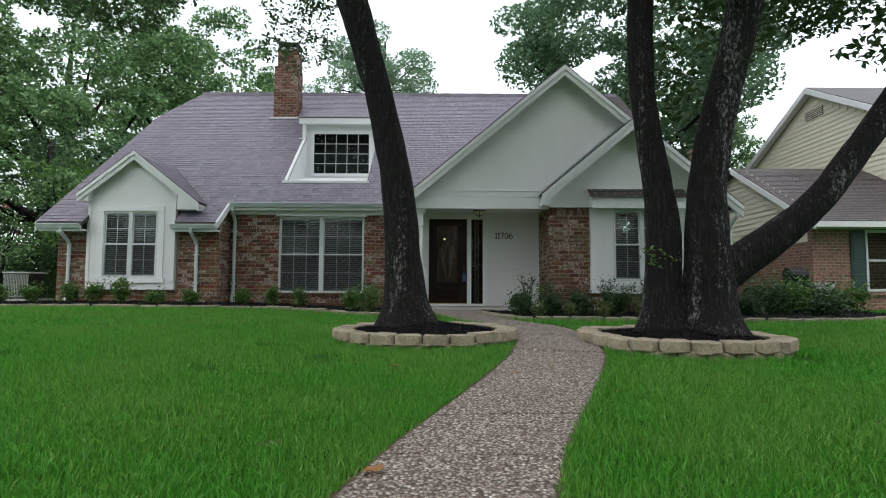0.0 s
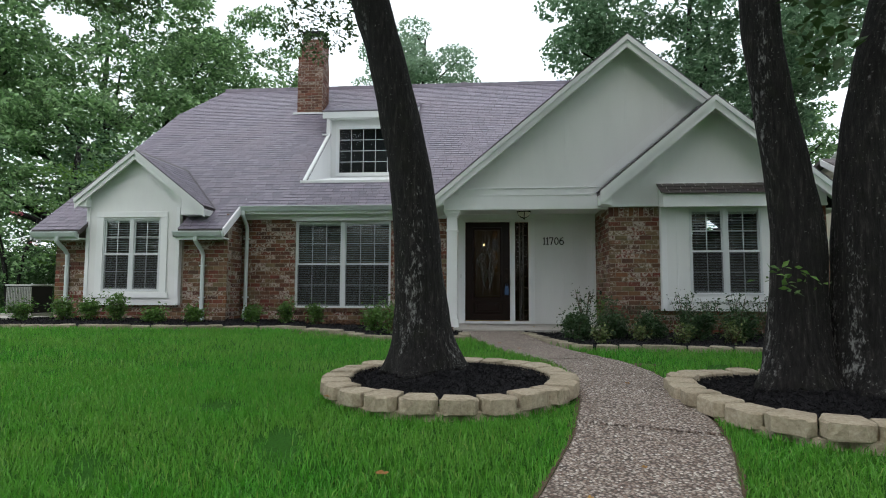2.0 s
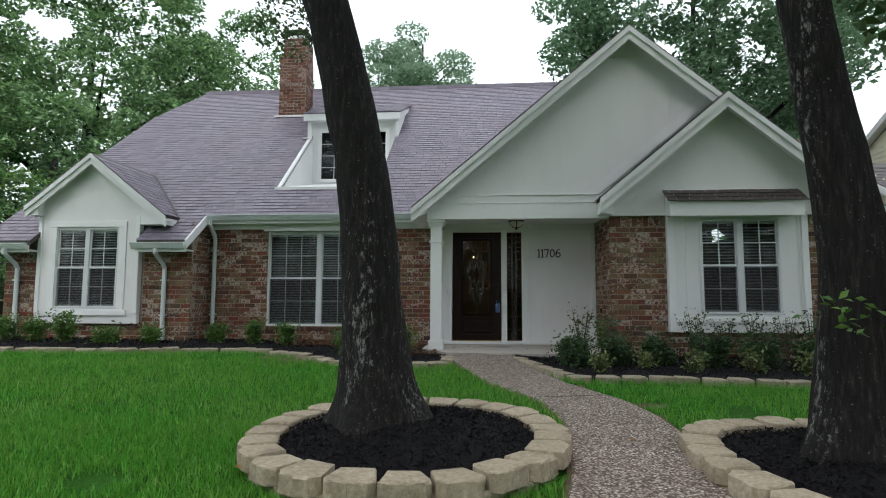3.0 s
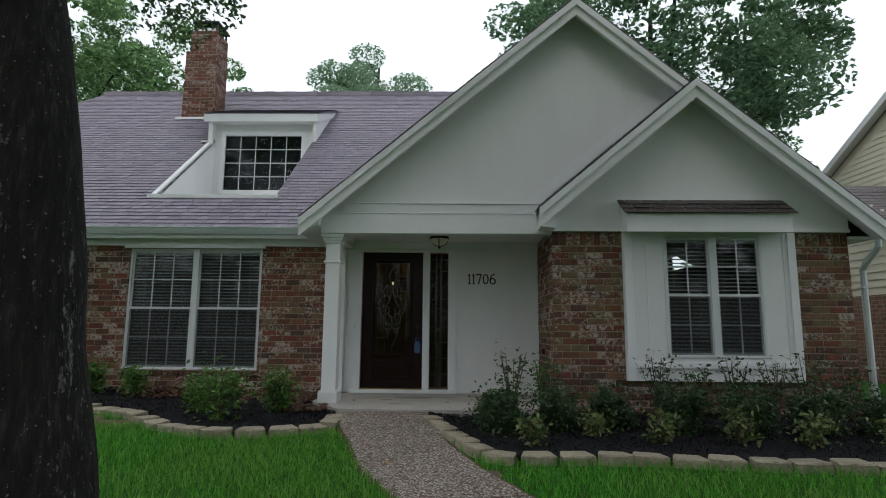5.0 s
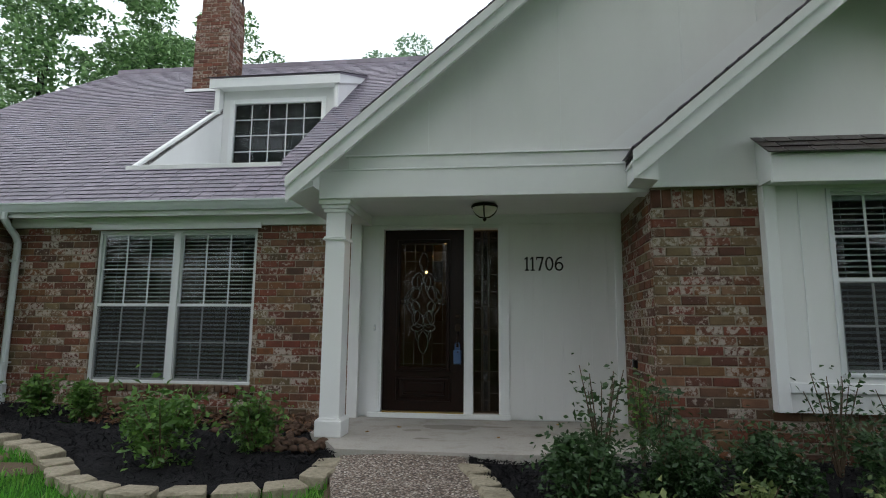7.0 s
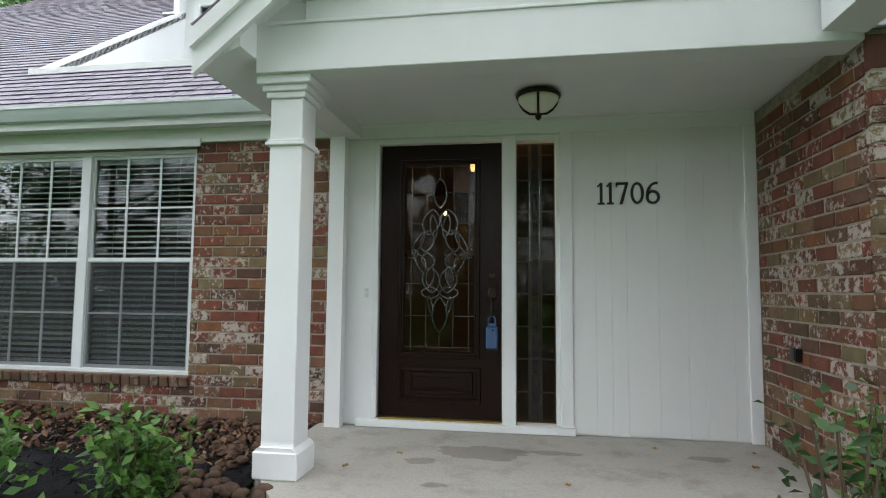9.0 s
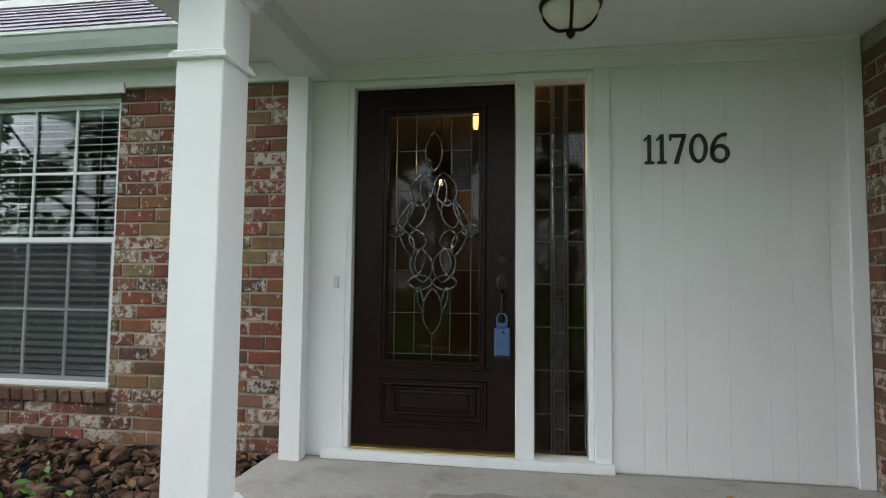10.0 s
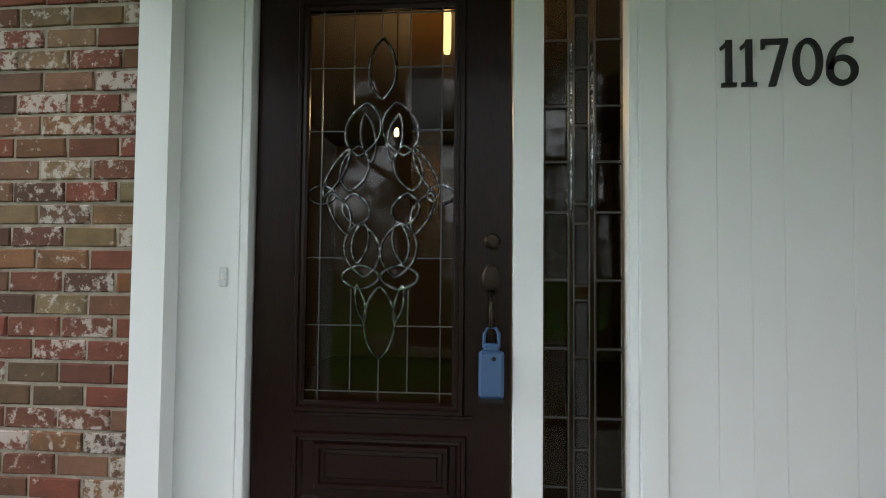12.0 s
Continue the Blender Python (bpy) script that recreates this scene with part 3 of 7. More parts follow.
roof_quad(-0.9, 6.4, 14.1, RIDGE_Y)
slab(bm, [(LEFT_X, 26.6, 2.4), (6.4, 26.6, 2.4), (6.4, RIDGE_Y, roof_z(RIDGE_Y)), (-8.75, RIDGE_Y, roof_z(RIDGE_Y)), (LEFT_X, 21.7, 6.15)], 0.09)
slab(bm, [(LEFT_X, HIP_Y, roof_z(HIP_Y)), (-8.75, RIDGE_Y, roof_z(RIDGE_Y)), (LEFT_X, 21.7, 6.15)], 0.09)
part("deck", bm, BROWN_SHINGLE, main_roof)
UP = Vector((0, RUN, SLOPE * RUN))
XV = Vector((1, 0, 0))


def main_ranges(t):
    y = WING_EAVE + RUN * t
    left = LEFT_X if y < HIP_Y else LEFT_X + (-8.75 - LEFT_X) * (y - HIP_Y) / (RIDGE_Y - HIP_Y)
    if y < 13.27:
        return [(left, -8.32), (-6.2, -5.25)]
    if y < EAVE_Y + 0.03:
        return [(left, -5.25)]
    right = -0.85 if y < 14.1 else 3.0
    if DORM[2] < y < 17.7:
        return [(left, DORM[4] + (DORM[0] - DORM[4]) * min(1.0, (y - DORM[2]) / (DORM[3] - DORM[2]))), (DORM[1], right)]
    return [(left, right)]


plates = shingle_rows((0, WING_EAVE - 0.02, roof_z(WING_EAVE - 0.02) + 0.004), XV, UP, main_ranges, (RIDGE_Y - WING_EAVE) / RUN - 0.05)
near = [p for p in plates if -3.4 < p[0].x < -0.9 and p[0].y < 16.6][:300]
chosen = {id(p) for p in near}
shingle_field("shingle_field", [p for p in plates if id(p) not in chosen], SHINGLE, main_roof)
NEAR_SHINGLES = near
bm = bmesh.new()
for i in range(50):
    x = -8.75 + i * 0.3
    box(bm, x, x + 0.31, RIDGE_Y - 0.12, RIDGE_Y + 0.12, roof_z(RIDGE_Y) - 0.08, roof_z(RIDGE_Y) + 0.03 + 0.006 * (i % 2))
part("ridge_cap", bm, SHINGLE, main_roof)
# rake board of the left end and flashing at the recess
bm = bmesh.new()
prism(bm, [(WING_EAVE, roof_z(WING_EAVE) - 0.02), (HIP_Y, roof_z(HIP_Y) - 0.02), (HIP_Y, roof_z(HIP_Y) - 0.22), (WING_EAVE, roof_z(WING_EAVE) - 0.22)], "x", LEFT_X - 0.03, LEFT_X)
part("rake_board", bm, TRIM_WHITE, main_roof)
# the stepped rake where the wing's lower roof ends
bm = bmesh.new()
prism(bm, [(WING_EAVE - 0.02, roof_z(WING_EAVE) - 0.0), (EAVE_Y + 0.3, roof_z(EAVE_Y + 0.3) - 0.0), (EAVE_Y + 0.3, roof_z(EAVE_Y + 0.3) - 0.2), (WING_EAVE - 0.02, roof_z(WING_EAVE) - 0.17)], "x", -5.25, -5.21)
part("rake_board", bm, TRIM_WHITE, main_roof)

# entry gable: ridge at x 2.72, both slopes 10 in 12
GX, GZ, GS = 2.72, 5.47, 0.838
SX, SZ = 4.2, 4.22


def big_z(x):
    return GZ - GS * abs(x - GX)


def small_z(x):
    return SZ - GS * abs(x - SX)


gable_roof = thing("gable_roof", "steep shingled roof over the white entry gable", "roof", (GX, 14, 4), kind="structure")
BY0 = 12.24
bm = bmesh.new()
slab(bm, [(-0.93, BY0, big_z(-0.93)), (GX, BY0, GZ), (GX, 17.4, GZ), (-0.93, 13.56, big_z(-0.93))], 0.07)
slab(bm, [(GX, BY0, GZ), (4.22, BY0, big_z(4.22)), (4.22, 17.4, big_z(4.22)), (GX, 17.4, GZ)], 0.07)
part("deck", bm, BROWN_SHINGLE, gable_roof)
k = 1 / math.sqrt(1 + GS * GS)
ul, ur = Vector((k, 0, GS * k)), Vector((-k, 0, GS * k))
YV = Vector((0, 1, 0))
full = (GX + 0.93) / k
shingle_field("shingle_field", shingle_rows((-0.95, 0, big_z(-0.95) + 0.004), YV, ul, lambda t: [(BY0 - 0.02, min(17.4, 13.6 + t * GS * k / SLOPE))], full, seed=3), SHINGLE, gable_roof)
shingle_field("shingle_field", shingle_rows((4.22, 0, big_z(4.22) + 0.004), YV, ur, lambda t: [(BY0 - 0.02, 17.4)], (4.22 - GX) / k, seed=4), SHINGLE, gable_roof)


def rake(bm, xa, xb, zf, y0, y1, top, deep):
    """A sloping board under a roof edge, from xa to xb."""
    prism(bm, [(xa, zf(xa) - top), (xb, zf(xb) - top), (xb, zf(xb) - top - deep), (xa, zf(xa) - top - deep)], "y", y0, y1)
    return bm


for xa, xb in ((-0.95, GX), (GX, SX + 0.05)):
    part("fascia", rake(bmesh.new(), xa, xb, big_z, BY0 - 0.03, BY0, 0.015, 0.1), TRIM_WHITE, gable_roof)
    part("barge_board", rake(bmesh.new(), xa, xb, big_z, BY0, BY0 + 0.035, 0.1, 0.15), TRIM_WHITE, gable_roof)
    part("soffit", rake(bmesh.new(), xa, xb, big_z, BY0 + 0.035, 12.5, 0.09, 0.02), WHITE, gable_roof)
# boxed eave end at the left foot of the gable
part("eave_return", prism(bmesh.new(), [(-0.95, big_z(-0.95) - 0.02), (-0.70, big_z(-0.70) - 0.07), (-0.70, 2.3), (-0.95, 2.2)], "y", BY0 + 0.035, 13.52), TRIM_WHITE, gable_roof)
part("cap_strip", boxes((GX - 0.3, GX + 0.3, 12.472, 12.48, 5.0, 5.008)), TRIM_WHITE, gable_roof)

SY0 = 12.06
bay_roof = thing("gable_roof", "small shingled roof over the white bay gable", "roof", (SX, 13, 3.4), kind="structure")
bm = bmesh.new()
slab(bm, [(2.17, SY0, small_z(2.17)), (SX, SY0, SZ), (SX, 12.6, SZ), (2.17, 12.6, small_z(2.17))], 0.07)
slab(bm, [(SX, SY0, SZ), (6.52, SY0, small_z(6.52)), (6.52, 17.4, small_z(6.52)), (SX, 17.4, SZ)], 0.07)
part("deck", bm, BROWN_SHINGLE, bay_roof)
shingle_field("shingle_field", shingle_rows((2.15, 0, small_z(2.15) + 0.004), YV, ul, lambda t: [(SY0 - 0.02, 12.5)], (SX - 2.15) / k, seed=5), SHINGLE, bay_roof)
shingle_field("shingle_field", shingle_rows((6.54, 0, small_z(6.54) + 0.004), YV, ur, lambda t: [(SY0 - 0.02, 17.4)], (6.54 - SX) / k, seed=6), SHINGLE, bay_roof)
for xa, xb in ((2.15, SX), (SX, 6.54)):
    part("fascia", rake(bmesh.new(), xa, xb, small_z, SY0 - 0.03, SY0, 0.015, 0.1), TRIM_WHITE, bay_roof)
    part("barge_board", rake(bmesh.new(), xa, xb, small_z, SY0, SY0 + 0.035, 0.1, 0.16), TRIM_WHITE, bay_roof)
    part("soffit", rake(bmesh.new(), xa, xb, small_z, SY0 + 0.035, 12.4, 0.09, 0.02), WHITE, bay_roof)
part("eave_return", prism(bmesh.new(), [(2.17, small_z(2.17) - 0.03), (2.36, small_z(2.36) - 0.08), (2.36, 2.24), (2.17, 2.26)], "y", SY0 + 0.035, 12.42), TRIM_WHITE, bay_roof)
part("side_soffit", boxes((6.2, 6.52, 12.4, 20.0, 2.16, 2.2)), WHITE, bay_roof)

# gable walls
single("gable_wall", prism(bmesh.new(), [(-0.72, 2.46), (4.6, 2.46), (4.6, big_z(4.6) - 0.12), (GX, GZ - 0.1), (-0.72, big_z(-0.72) - 0.09)], "y", 12.48, 12.6), WHITE, "pale painted board wall of the entry gable", "wall", "structure")
single("bay_gable_wall", prism(bmesh.new(), [(2.36, 2.28), (6.2, 2.28), (6.2, small_z(6.2) - 0.09), (SX, SZ - 0.1), (2.36, small_z(2.36) - 0.09)], "y", 12.38, 12.47), WHITE, "pale painted board wall of the small gable", "wall", "structure")
board_set("trim", [(2.36, 3.26, 12.355, 12.38, 2.245, 2.29), (5.47, 6.2, 12.355, 12.38, 2.245, 2.29)], 0.0, TRIM_WHITE, "white drip moulding above the brick", "trim")
single("porch_beam", boxes((-0.70, 2.37, 12.45, 12.63, 2.22, 2.5), (-0.66, 2.3, 12.44, 12.452, 2.485, 2.505), bevel=0.004), TRIM_WHITE, "white boxed beam over the porch", "beam", "structure")
single("trim_board", boxes((-0.42, 2.28, 12.452, 12.48, 2.506, 2.62), (-0.45, 2.28, 12.435, 12.48, 2.62, 2.636), bevel=0.004), TRIM_WHITE, "white horizontal trim board on the gable", "trim", "structure")
single("trim_board", rake(bmesh.new(), 2.0, SX - 0.1, lambda x: small_z(x) + 0.27, 12.455, 12.48, 0.0, 0.2), TRIM_WHITE, "white sloping trim board on the gable", "trim", "structure")
single("porch_beam_side", boxes((-0.72, -0.5, 12.63, 13.8, 2.2, 2.34)), WHITE, "white side beam of the porch", "beam", "structure")
board_set("gable_seam", [*[(x, x + 0.006, 12.474, 12.48, 2.63, big_z(x) - 0.3) for x in (0.35, 0.75, 1.6, 2.72, 3.4)]], 0.0, TRIM_WHITE, "faint panel joints of the gable boards", "trim")

# wing gable (left bay)
LX, LZ, LS = -7.24, 3.63, 0.79
LY0 = 12.9


def left_z(x):
    return LZ - LS * abs(x - LX)


wing_roof = thing("gable_roof", "small shingled gable roof above the wing window", "roof", (LX, 13.5, 3), kind="structure")
bm = bmesh.new()
slab(bm, [(-8.5, LY0, left_z(-8.5)), (LX, LY0, LZ), (LX, 15, LZ), (-8.5, 13.6, left_z(-8.5))], 0.06)
slab(bm, [(LX, LY0, LZ), (-5.72, LY0, left_z(-5.72)), (-5.72, 13.6, left_z(-5.72)), (LX, 15, LZ)], 0.06)
part("deck", bm, BROWN_SHINGLE, wing_roof)
kl = 1 / math.sqrt(1 + LS * LS)
shingle_field("shingle_field", shingle_rows((-8.52, 0, left_z(-8.52) + 0.004), YV, Vector((kl, 0, LS * kl)), lambda t: [(LY0 - 0.02, 13.4 + t * 0.75)], 1.25 / kl, seed=7), SHINGLE, wing_roof)
shingle_field("shingle_field", shingle_rows((-5.7, 0, left_z(-5.7) + 0.004), YV, Vector((-kl, 0, LS * kl)), lambda t: [(LY0 - 0.02, 13.3 + t * 0.8)], 1.52 / kl, seed=8), SHINGLE, wing_roof)
for xa, xb in ((-8.53, LX), (LX, -5.69)):
    part("fascia", rake(bmesh.new(), xa, xb, left_z, LY0 - 0.03, LY0, 0.015, 0.09), TRIM_WHITE, wing_roof)
    part("barge_board", rake(bmesh.new(), xa, xb, left_z, LY0, LY0 + 0.03, 0.09, 0.13), TRIM_WHITE, wing_roof)
    part("soffit", rake(bmesh.new(), xa, xb, left_z, LY0 + 0.03, 13.15, 0.08, 0.02), WHITE, wing_roof)
part("eave_return", prism(bmesh.new(), [(-6.2, left_z(-6.2) - 0.09), (-5.72, left_z(-5.72) - 0.07), (-5.72, left_z(-5.72) - 0.19), (-6.2, left_z(-5.72) - 0.19)], "y", LY0 + 0.031, 13.5), TRIM_WHITE, wing_roof)
part("eave_return", prism(bmesh.new(), [(-8.28, left_z(-8.28) - 0.09), (-8.51, left_z(-8.51) - 0.07), (-8.51, left_z(-8.51) - 0.19), (-8.28, left_z(-8.51) - 0.19)], "y", LY0 + 0.031, 13.5), TRIM_WHITE, wing_roof)
bm = bmesh.new()
cut_wall(bm, -8.36, -6.29, 0.37, 2.42, 13.08, 13.18, [WINDOW_WING])
prism(bm, [(-8.36, 2.42), (-6.29, 2.42), (-6.29, left_z(-6.29) - 0.08), (LX, LZ - 0.09), (-8.36, left_z(-8.36) - 0.08)], "y", 13.08, 13.18)
single("bay_panel", bm, WHITE, "white board panel round the wing window", "wall", "structure")
board_set("trim", [(-8.12, -7.97, 13.055, 13.08, 0.6, 2.21), (-6.7, -6.55, 13.055, 13.08, 0.6, 2.21), (-8.12, -6.55, 13.05, 13.08, 2.21, 2.33), (-8.14, -6.5, 13.045, 13.08, 0.52, 0.63), (-8.36, -8.28, 13.06, 13.08, 0.56, 2.42), (-6.37, -6.29, 13.06, 13.08, 0.56, 2.42)], 0.004, TRIM_WHITE, "white window casing of the wing", "trim")

# recessed dormer
dormer = thing("dormer", "white recessed dormer with a gridded window in the roof slope", "dormer", (-2.9, 16.5, 4), kind="structure")
bm = cut_wall(bmesh.new(), DORM[0], DORM[1], 3.3, 5.6, DORM[3], DORM[3] + 0.1, [WINDOW_DORMER])
part("back_wall", bm, WHITE, dormer)
z0, z1 = roof_z(DORM[2]) + 0.02, 3.78
part("recess_floor", prism(bmesh.new(), [(DORM[2] - 0.06, z0 - 0.0), (DORM[3], z1), (DORM[3], z1 - 0.08), (DORM[2] - 0.06, z0 - 0.06)], "x", DORM[0] + 0.02, DORM[1]), TRIM_WHITE, dormer)
part("cheek", prism(bmesh.new(), [(DORM[2], z0 - 0.1), (DORM[3], z1 - 0.1), (DORM[3], roof_z(DORM[3]) + 0.0), (DORM[2], z0 - 0.025)], "x", DORM[1], DORM[1] + 0.03), WHITE, dormer)
bm = prism(bmesh.new(), [(DORM[2], z0 - 0.1), (DORM[3], z1 - 0.1), (DORM[3], roof_z(DORM[3]) + 0.03), (DORM[2], z0 + 0.02)], "x", -0.03, 0.0)
bmt = prism(bmesh.new(), [(DORM[2], z0 - 0.02), (16.75, roof_z(16.75) - 0.02), (16.75, roof_z(16.75) + 0.035), (DORM[2], z0 + 0.03)], "x", -0.06, 0.012)
for b_ in (bm, bmt):                       # the cheek splays towards the window
    for v in b_.verts:
        v.co.x += DORM[4] + (DORM[0] - DORM[4]) * (v.co.y - DORM[2]) / (DORM[3] - DORM[2])
part("cheek", bm, WHITE, dormer)
part("cheek_trim", bmt, TRIM_WHITE, dormer)
part("sill_flashing", boxes((DORM[4] - 0.1, DORM[1] + 0.06, DORM[2] - 0.07, DORM[2] + 0.05, z0 - 0.06, z0 + 0.004), bevel=0.003), TRIM_WHITE, dormer)
HY = 16.67
bm = bmesh.new()
prism(bm, [(HY, 5.59), (18.62, 6.43), (18.62, 6.37), (HY, 5.57)], "x", -4.4, -1.88)
part("cap", bm, SHINGLE, dormer)
v2 = Vector((0, 1.95, 0.84)).normalized()
shingle_field("shingle_field", shingle_rows((0, HY - 0.02, 5.595), XV, v2, lambda t: [(-4.42, -1.86)], 2.1, seed=9, butt=0.006), SHINGLE, dormer)
part("header", boxes((-4.39, -1.89, HY, HY + 0.04, 5.395, 5.58), bevel=0.005), TRIM_WHITE, dormer)
part("header_soffit", boxes((-4.2, -1.99, HY + 0.04, DORM[3], 5.4, 5.44)), WHITE, dormer)
for xa, xb in ((-4.385, -4.355), (-1.925, -1.895)):
    part("end_board", prism(bmesh.new(), [(HY + 0.04, 5.4), (HY + 0.04, 5.575), (18.6, 6.41), (18.6, 6.25)], "x", xa, xb), TRIM_WHITE, dormer)
for xa, xb in ((-4.29, -4.2), (-2.0, -1.93)):
    part("side_wall", prism(bmesh.new(), [(HY + 0.05, 5.43), (18.4, 6.2), (18.4, roof_z(18.4) - 0.1), (HY + 0.05, roof_z(HY) - 0.1)], "x", xa, xb), WHITE, dormer)
part("step_flashing", boxes((-4.37, -4.19, HY - 0.08, HY + 0.1, roof_z(HY) + 0.0, roof_z(HY) + 0.03)), TRIM_WHITE, dormer)

# awning over the bay window
awning = thing("window_awning", "brown shingled awning roof above the bay window", "awning", (4.4, 12.2, 2.5), kind="structure")
part("deck", prism(bmesh.new(), [(12.05, 2.44), (12.38, 2.68), (12.38, 2.44)], "x", 3.26, 5.27), TRIM_WHITE, awning)
vv = Vector((0, 0.33, 0.24)).normalized()
shingle_field("shingle_field", shingle_rows((0, 12.0, 2.418), XV, vv, lambda t: [(3.2, 5.34)], 0.43, seed=11), BROWN_SHINGLE, awning)
part("fascia", boxes((3.24, 5.29, 12.06, 12.1, 2.19, 2.43), bevel=0.004), TRIM_WHITE, awning)
part("soffit", boxes((3.26, 5.27, 12.1, 12.38, 2.23, 2.26)), WHITE, awning)
part("side_board", boxes((3.26, 3.3, 12.1, 12.38, 2.26, 2.44)), TRIM_WHITE, awning)

bm = cut_wall(bmesh.new(), 3.27, 5.46, 0.34, 2.26, 12.34, 12.42, [WINDOW_BAY])
single("bay_panel", bm, WHITE, "white board panel round the bay window", "wall", "structure")
board_set("trim", [(3.27, 3.37, 12.315, 12.34, 0.34, 2.23), (5.36, 5.46, 12.315, 12.34, 0.34, 2.23), (3.55, 3.56, 12.33, 12.34, 0.6, 2.23), (5.3, 5.31, 12.33, 12.34, 0.6, 2.23), (3.37, 5.36, 12.31, 12.34, 0.5, 0.58)], 0.003, TRIM_WHITE, "white casing boards of the bay window", "trim")

# frieze, header boards and soffits of the main wall
board_set("frieze", [(-5.3, -0.76, MAIN_Y - 0.04, MAIN_Y - 0.005, 2.24, 2.36), (-4.15, -1.9, MAIN_Y - 0.06, MAIN_Y - 0.04, 2.2, 2.27)], 0.003, TRIM_WHITE, "white frieze board above the wide window", "trim")
single("soffit", boxes((-5.3, -0.72, EAVE_Y + 0.09, MAIN_Y, 2.36, 2.39)), WHITE, "white eave soffit", "soffit", "structure")
board_set("soffit", [(-9.3, -8.37, WING_EAVE + 0.05, 13.2, 1.74, 1.77), (-6.28, -5.28, WING_EAVE + 0.05, 13.2, 1.74, 1.77)], 0.0, WHITE, "white eave soffit of the wing", "soffit")


# ---- windows ----
def muntins(parent, x0, x1, z0, z1, cols, rows, y):
    for i in range(1, cols):
        x = x0 + (x1 - x0) * i / cols
        part("muntin", boxes((x - 0.008, x + 0.008, y, y + 0.012, z0, z1)), VINYL, parent)
    for i in range(1, rows):
        z = z0 + (z1 - z0) * i / rows
        part("muntin", boxes((x0, x1, y, y + 0.012, z - 0.008, z + 0.008)), VINYL, parent)


def pane(parent, x0, x1, z0, z1, y, mat=None):
    ob = part("pane", boxes((x0, x1, y, y + 0.004, z0, z1)), mat or GLASS, parent)
    ob.visible_shadow = False
    return ob


def blind(x0, x1, z0, z1, y, label):
    """A lowered blind: head rail, slats, ladder cords and bottom rail."""
    b = thing("window_blind", label, "blind", ((x0 + x1) / 2, y, z0), "window blinds")
    part("head_rail", boxes((x0, x1, y - 0.02, y + 0.03, z1 - 0.045, z1)), SLAT, b)
    pitch = 0.05
    n = int((z1 - z0 - 0.08) / pitch)
    me = mesh_of(prism(bmesh.new(), [(-0.024, -0.0105), (0.0, 0.0025), (0.024, 0.0095), (0.024, 0.007), (0.0, 0.0), (-0.024, -0.013)], "x", x0 - (x0 + x1) / 2, x1 - (x0 + x1) / 2), "slat", SLAT)
    for i in range(n):
        ob = new("slat", me)
        ob.parent = b
        ob.location = (0, 0, 0.05 + i * pitch)
    part("bottom_rail", boxes((x0, x1, y - 0.022, y + 0.022, z0, z0 + 0.022)), SLAT, b)
    for f in (0.18, 0.82):
        x = x0 + (x1 - x0) * f
        part("cord", boxes((x - 0.002, x + 0.002, y - 0.026, y - 0.023, z0, z1)), SLAT, b)


def twin_window(name, hole, y, cols, rows, label):
    """Two double-hung sashes side by side in one opening; y is the outer face of the frame."""
    x0, x1, z0, z1 = hole
    w = thing(name, label, "window", ((x0 + x1) / 2, y, z0), kind="structure")
    f = 0.035
    part("window_frame", boxes((x0, x0 + f, y, y + 0.09, z0, z1), (x1 - f, x1, y, y + 0.09, z0, z1), (x0, x1, y + 0.002, y + 0.09, z1 - f, z1), (x0, x1, y - 0.012, y + 0.09, z0, z0 + 0.028), bevel=0.003), VINYL, w)
    mx = (x0 + x1) / 2
    part("mullion", boxes((mx - 0.045, mx + 0.045, y - 0.003, y + 0.09, z0 + 0.028, z1 - f), bevel=0.003), VINYL, w)
    zm = z0 + (z1 - z0) * 0.5
    for a, b in ((x0 + f, mx - 0.045), (mx + 0.045, x1 - f)):
        part("meeting_rail", boxes((a, b, y + 0.012, y + 0.06, zm - 0.02, zm + 0.022), bevel=0.003), VINYL, w)
        top = part("upper_sash", boxes((a, a + 0.022, y + 0.03, y + 0.06, zm, z1 - f), (b - 0.022, b, y + 0.03, y + 0.06, zm, z1 - f), (a, b, y + 0.031, y + 0.059, z1 - f - 0.025, z1 - f)), VINYL, w)
        low = part("lower_sash", boxes((a, a + 0.025, y + 0.015, y + 0.045, z0 + 0.028, zm), (b - 0.025, b, y + 0.015, y + 0.045, z0 + 0.028, zm), (a, b, y + 0.016, y + 0.044, z0 + 0.028, z0 + 0.06)), VINYL, w)
        pane(top, a + 0.02, b - 0.02, zm, z1 - f - 0.02, y + 0.042)
        pane(low, a + 0.02, b - 0.02, z0 + 0.05, zm, y + 0.03)
        muntins(top, a + 0.022, b - 0.022, zm + 0.022, z1 - f - 0.025, cols, rows, y + 0.029)
        muntins(low, a + 0.025, b - 0.025, z0 + 0.06, zm - 0.02, cols, rows, y + 0.016)
        blind(a + 0.01, b - 0.01, z0 + 0.06, z1 - 0.05, y + 0.1, "white slatted blind lowered behind the window glass")
        box_ob = part("screen", boxes((a + 0.012, b - 0.012, y + 0.006, y + 0.0075, z0 + 0.035, zm - 0.01)), SCREEN_MESH, w, "dark insect screen over the lower sash")
        box_ob.visible_shadow = False
    return w


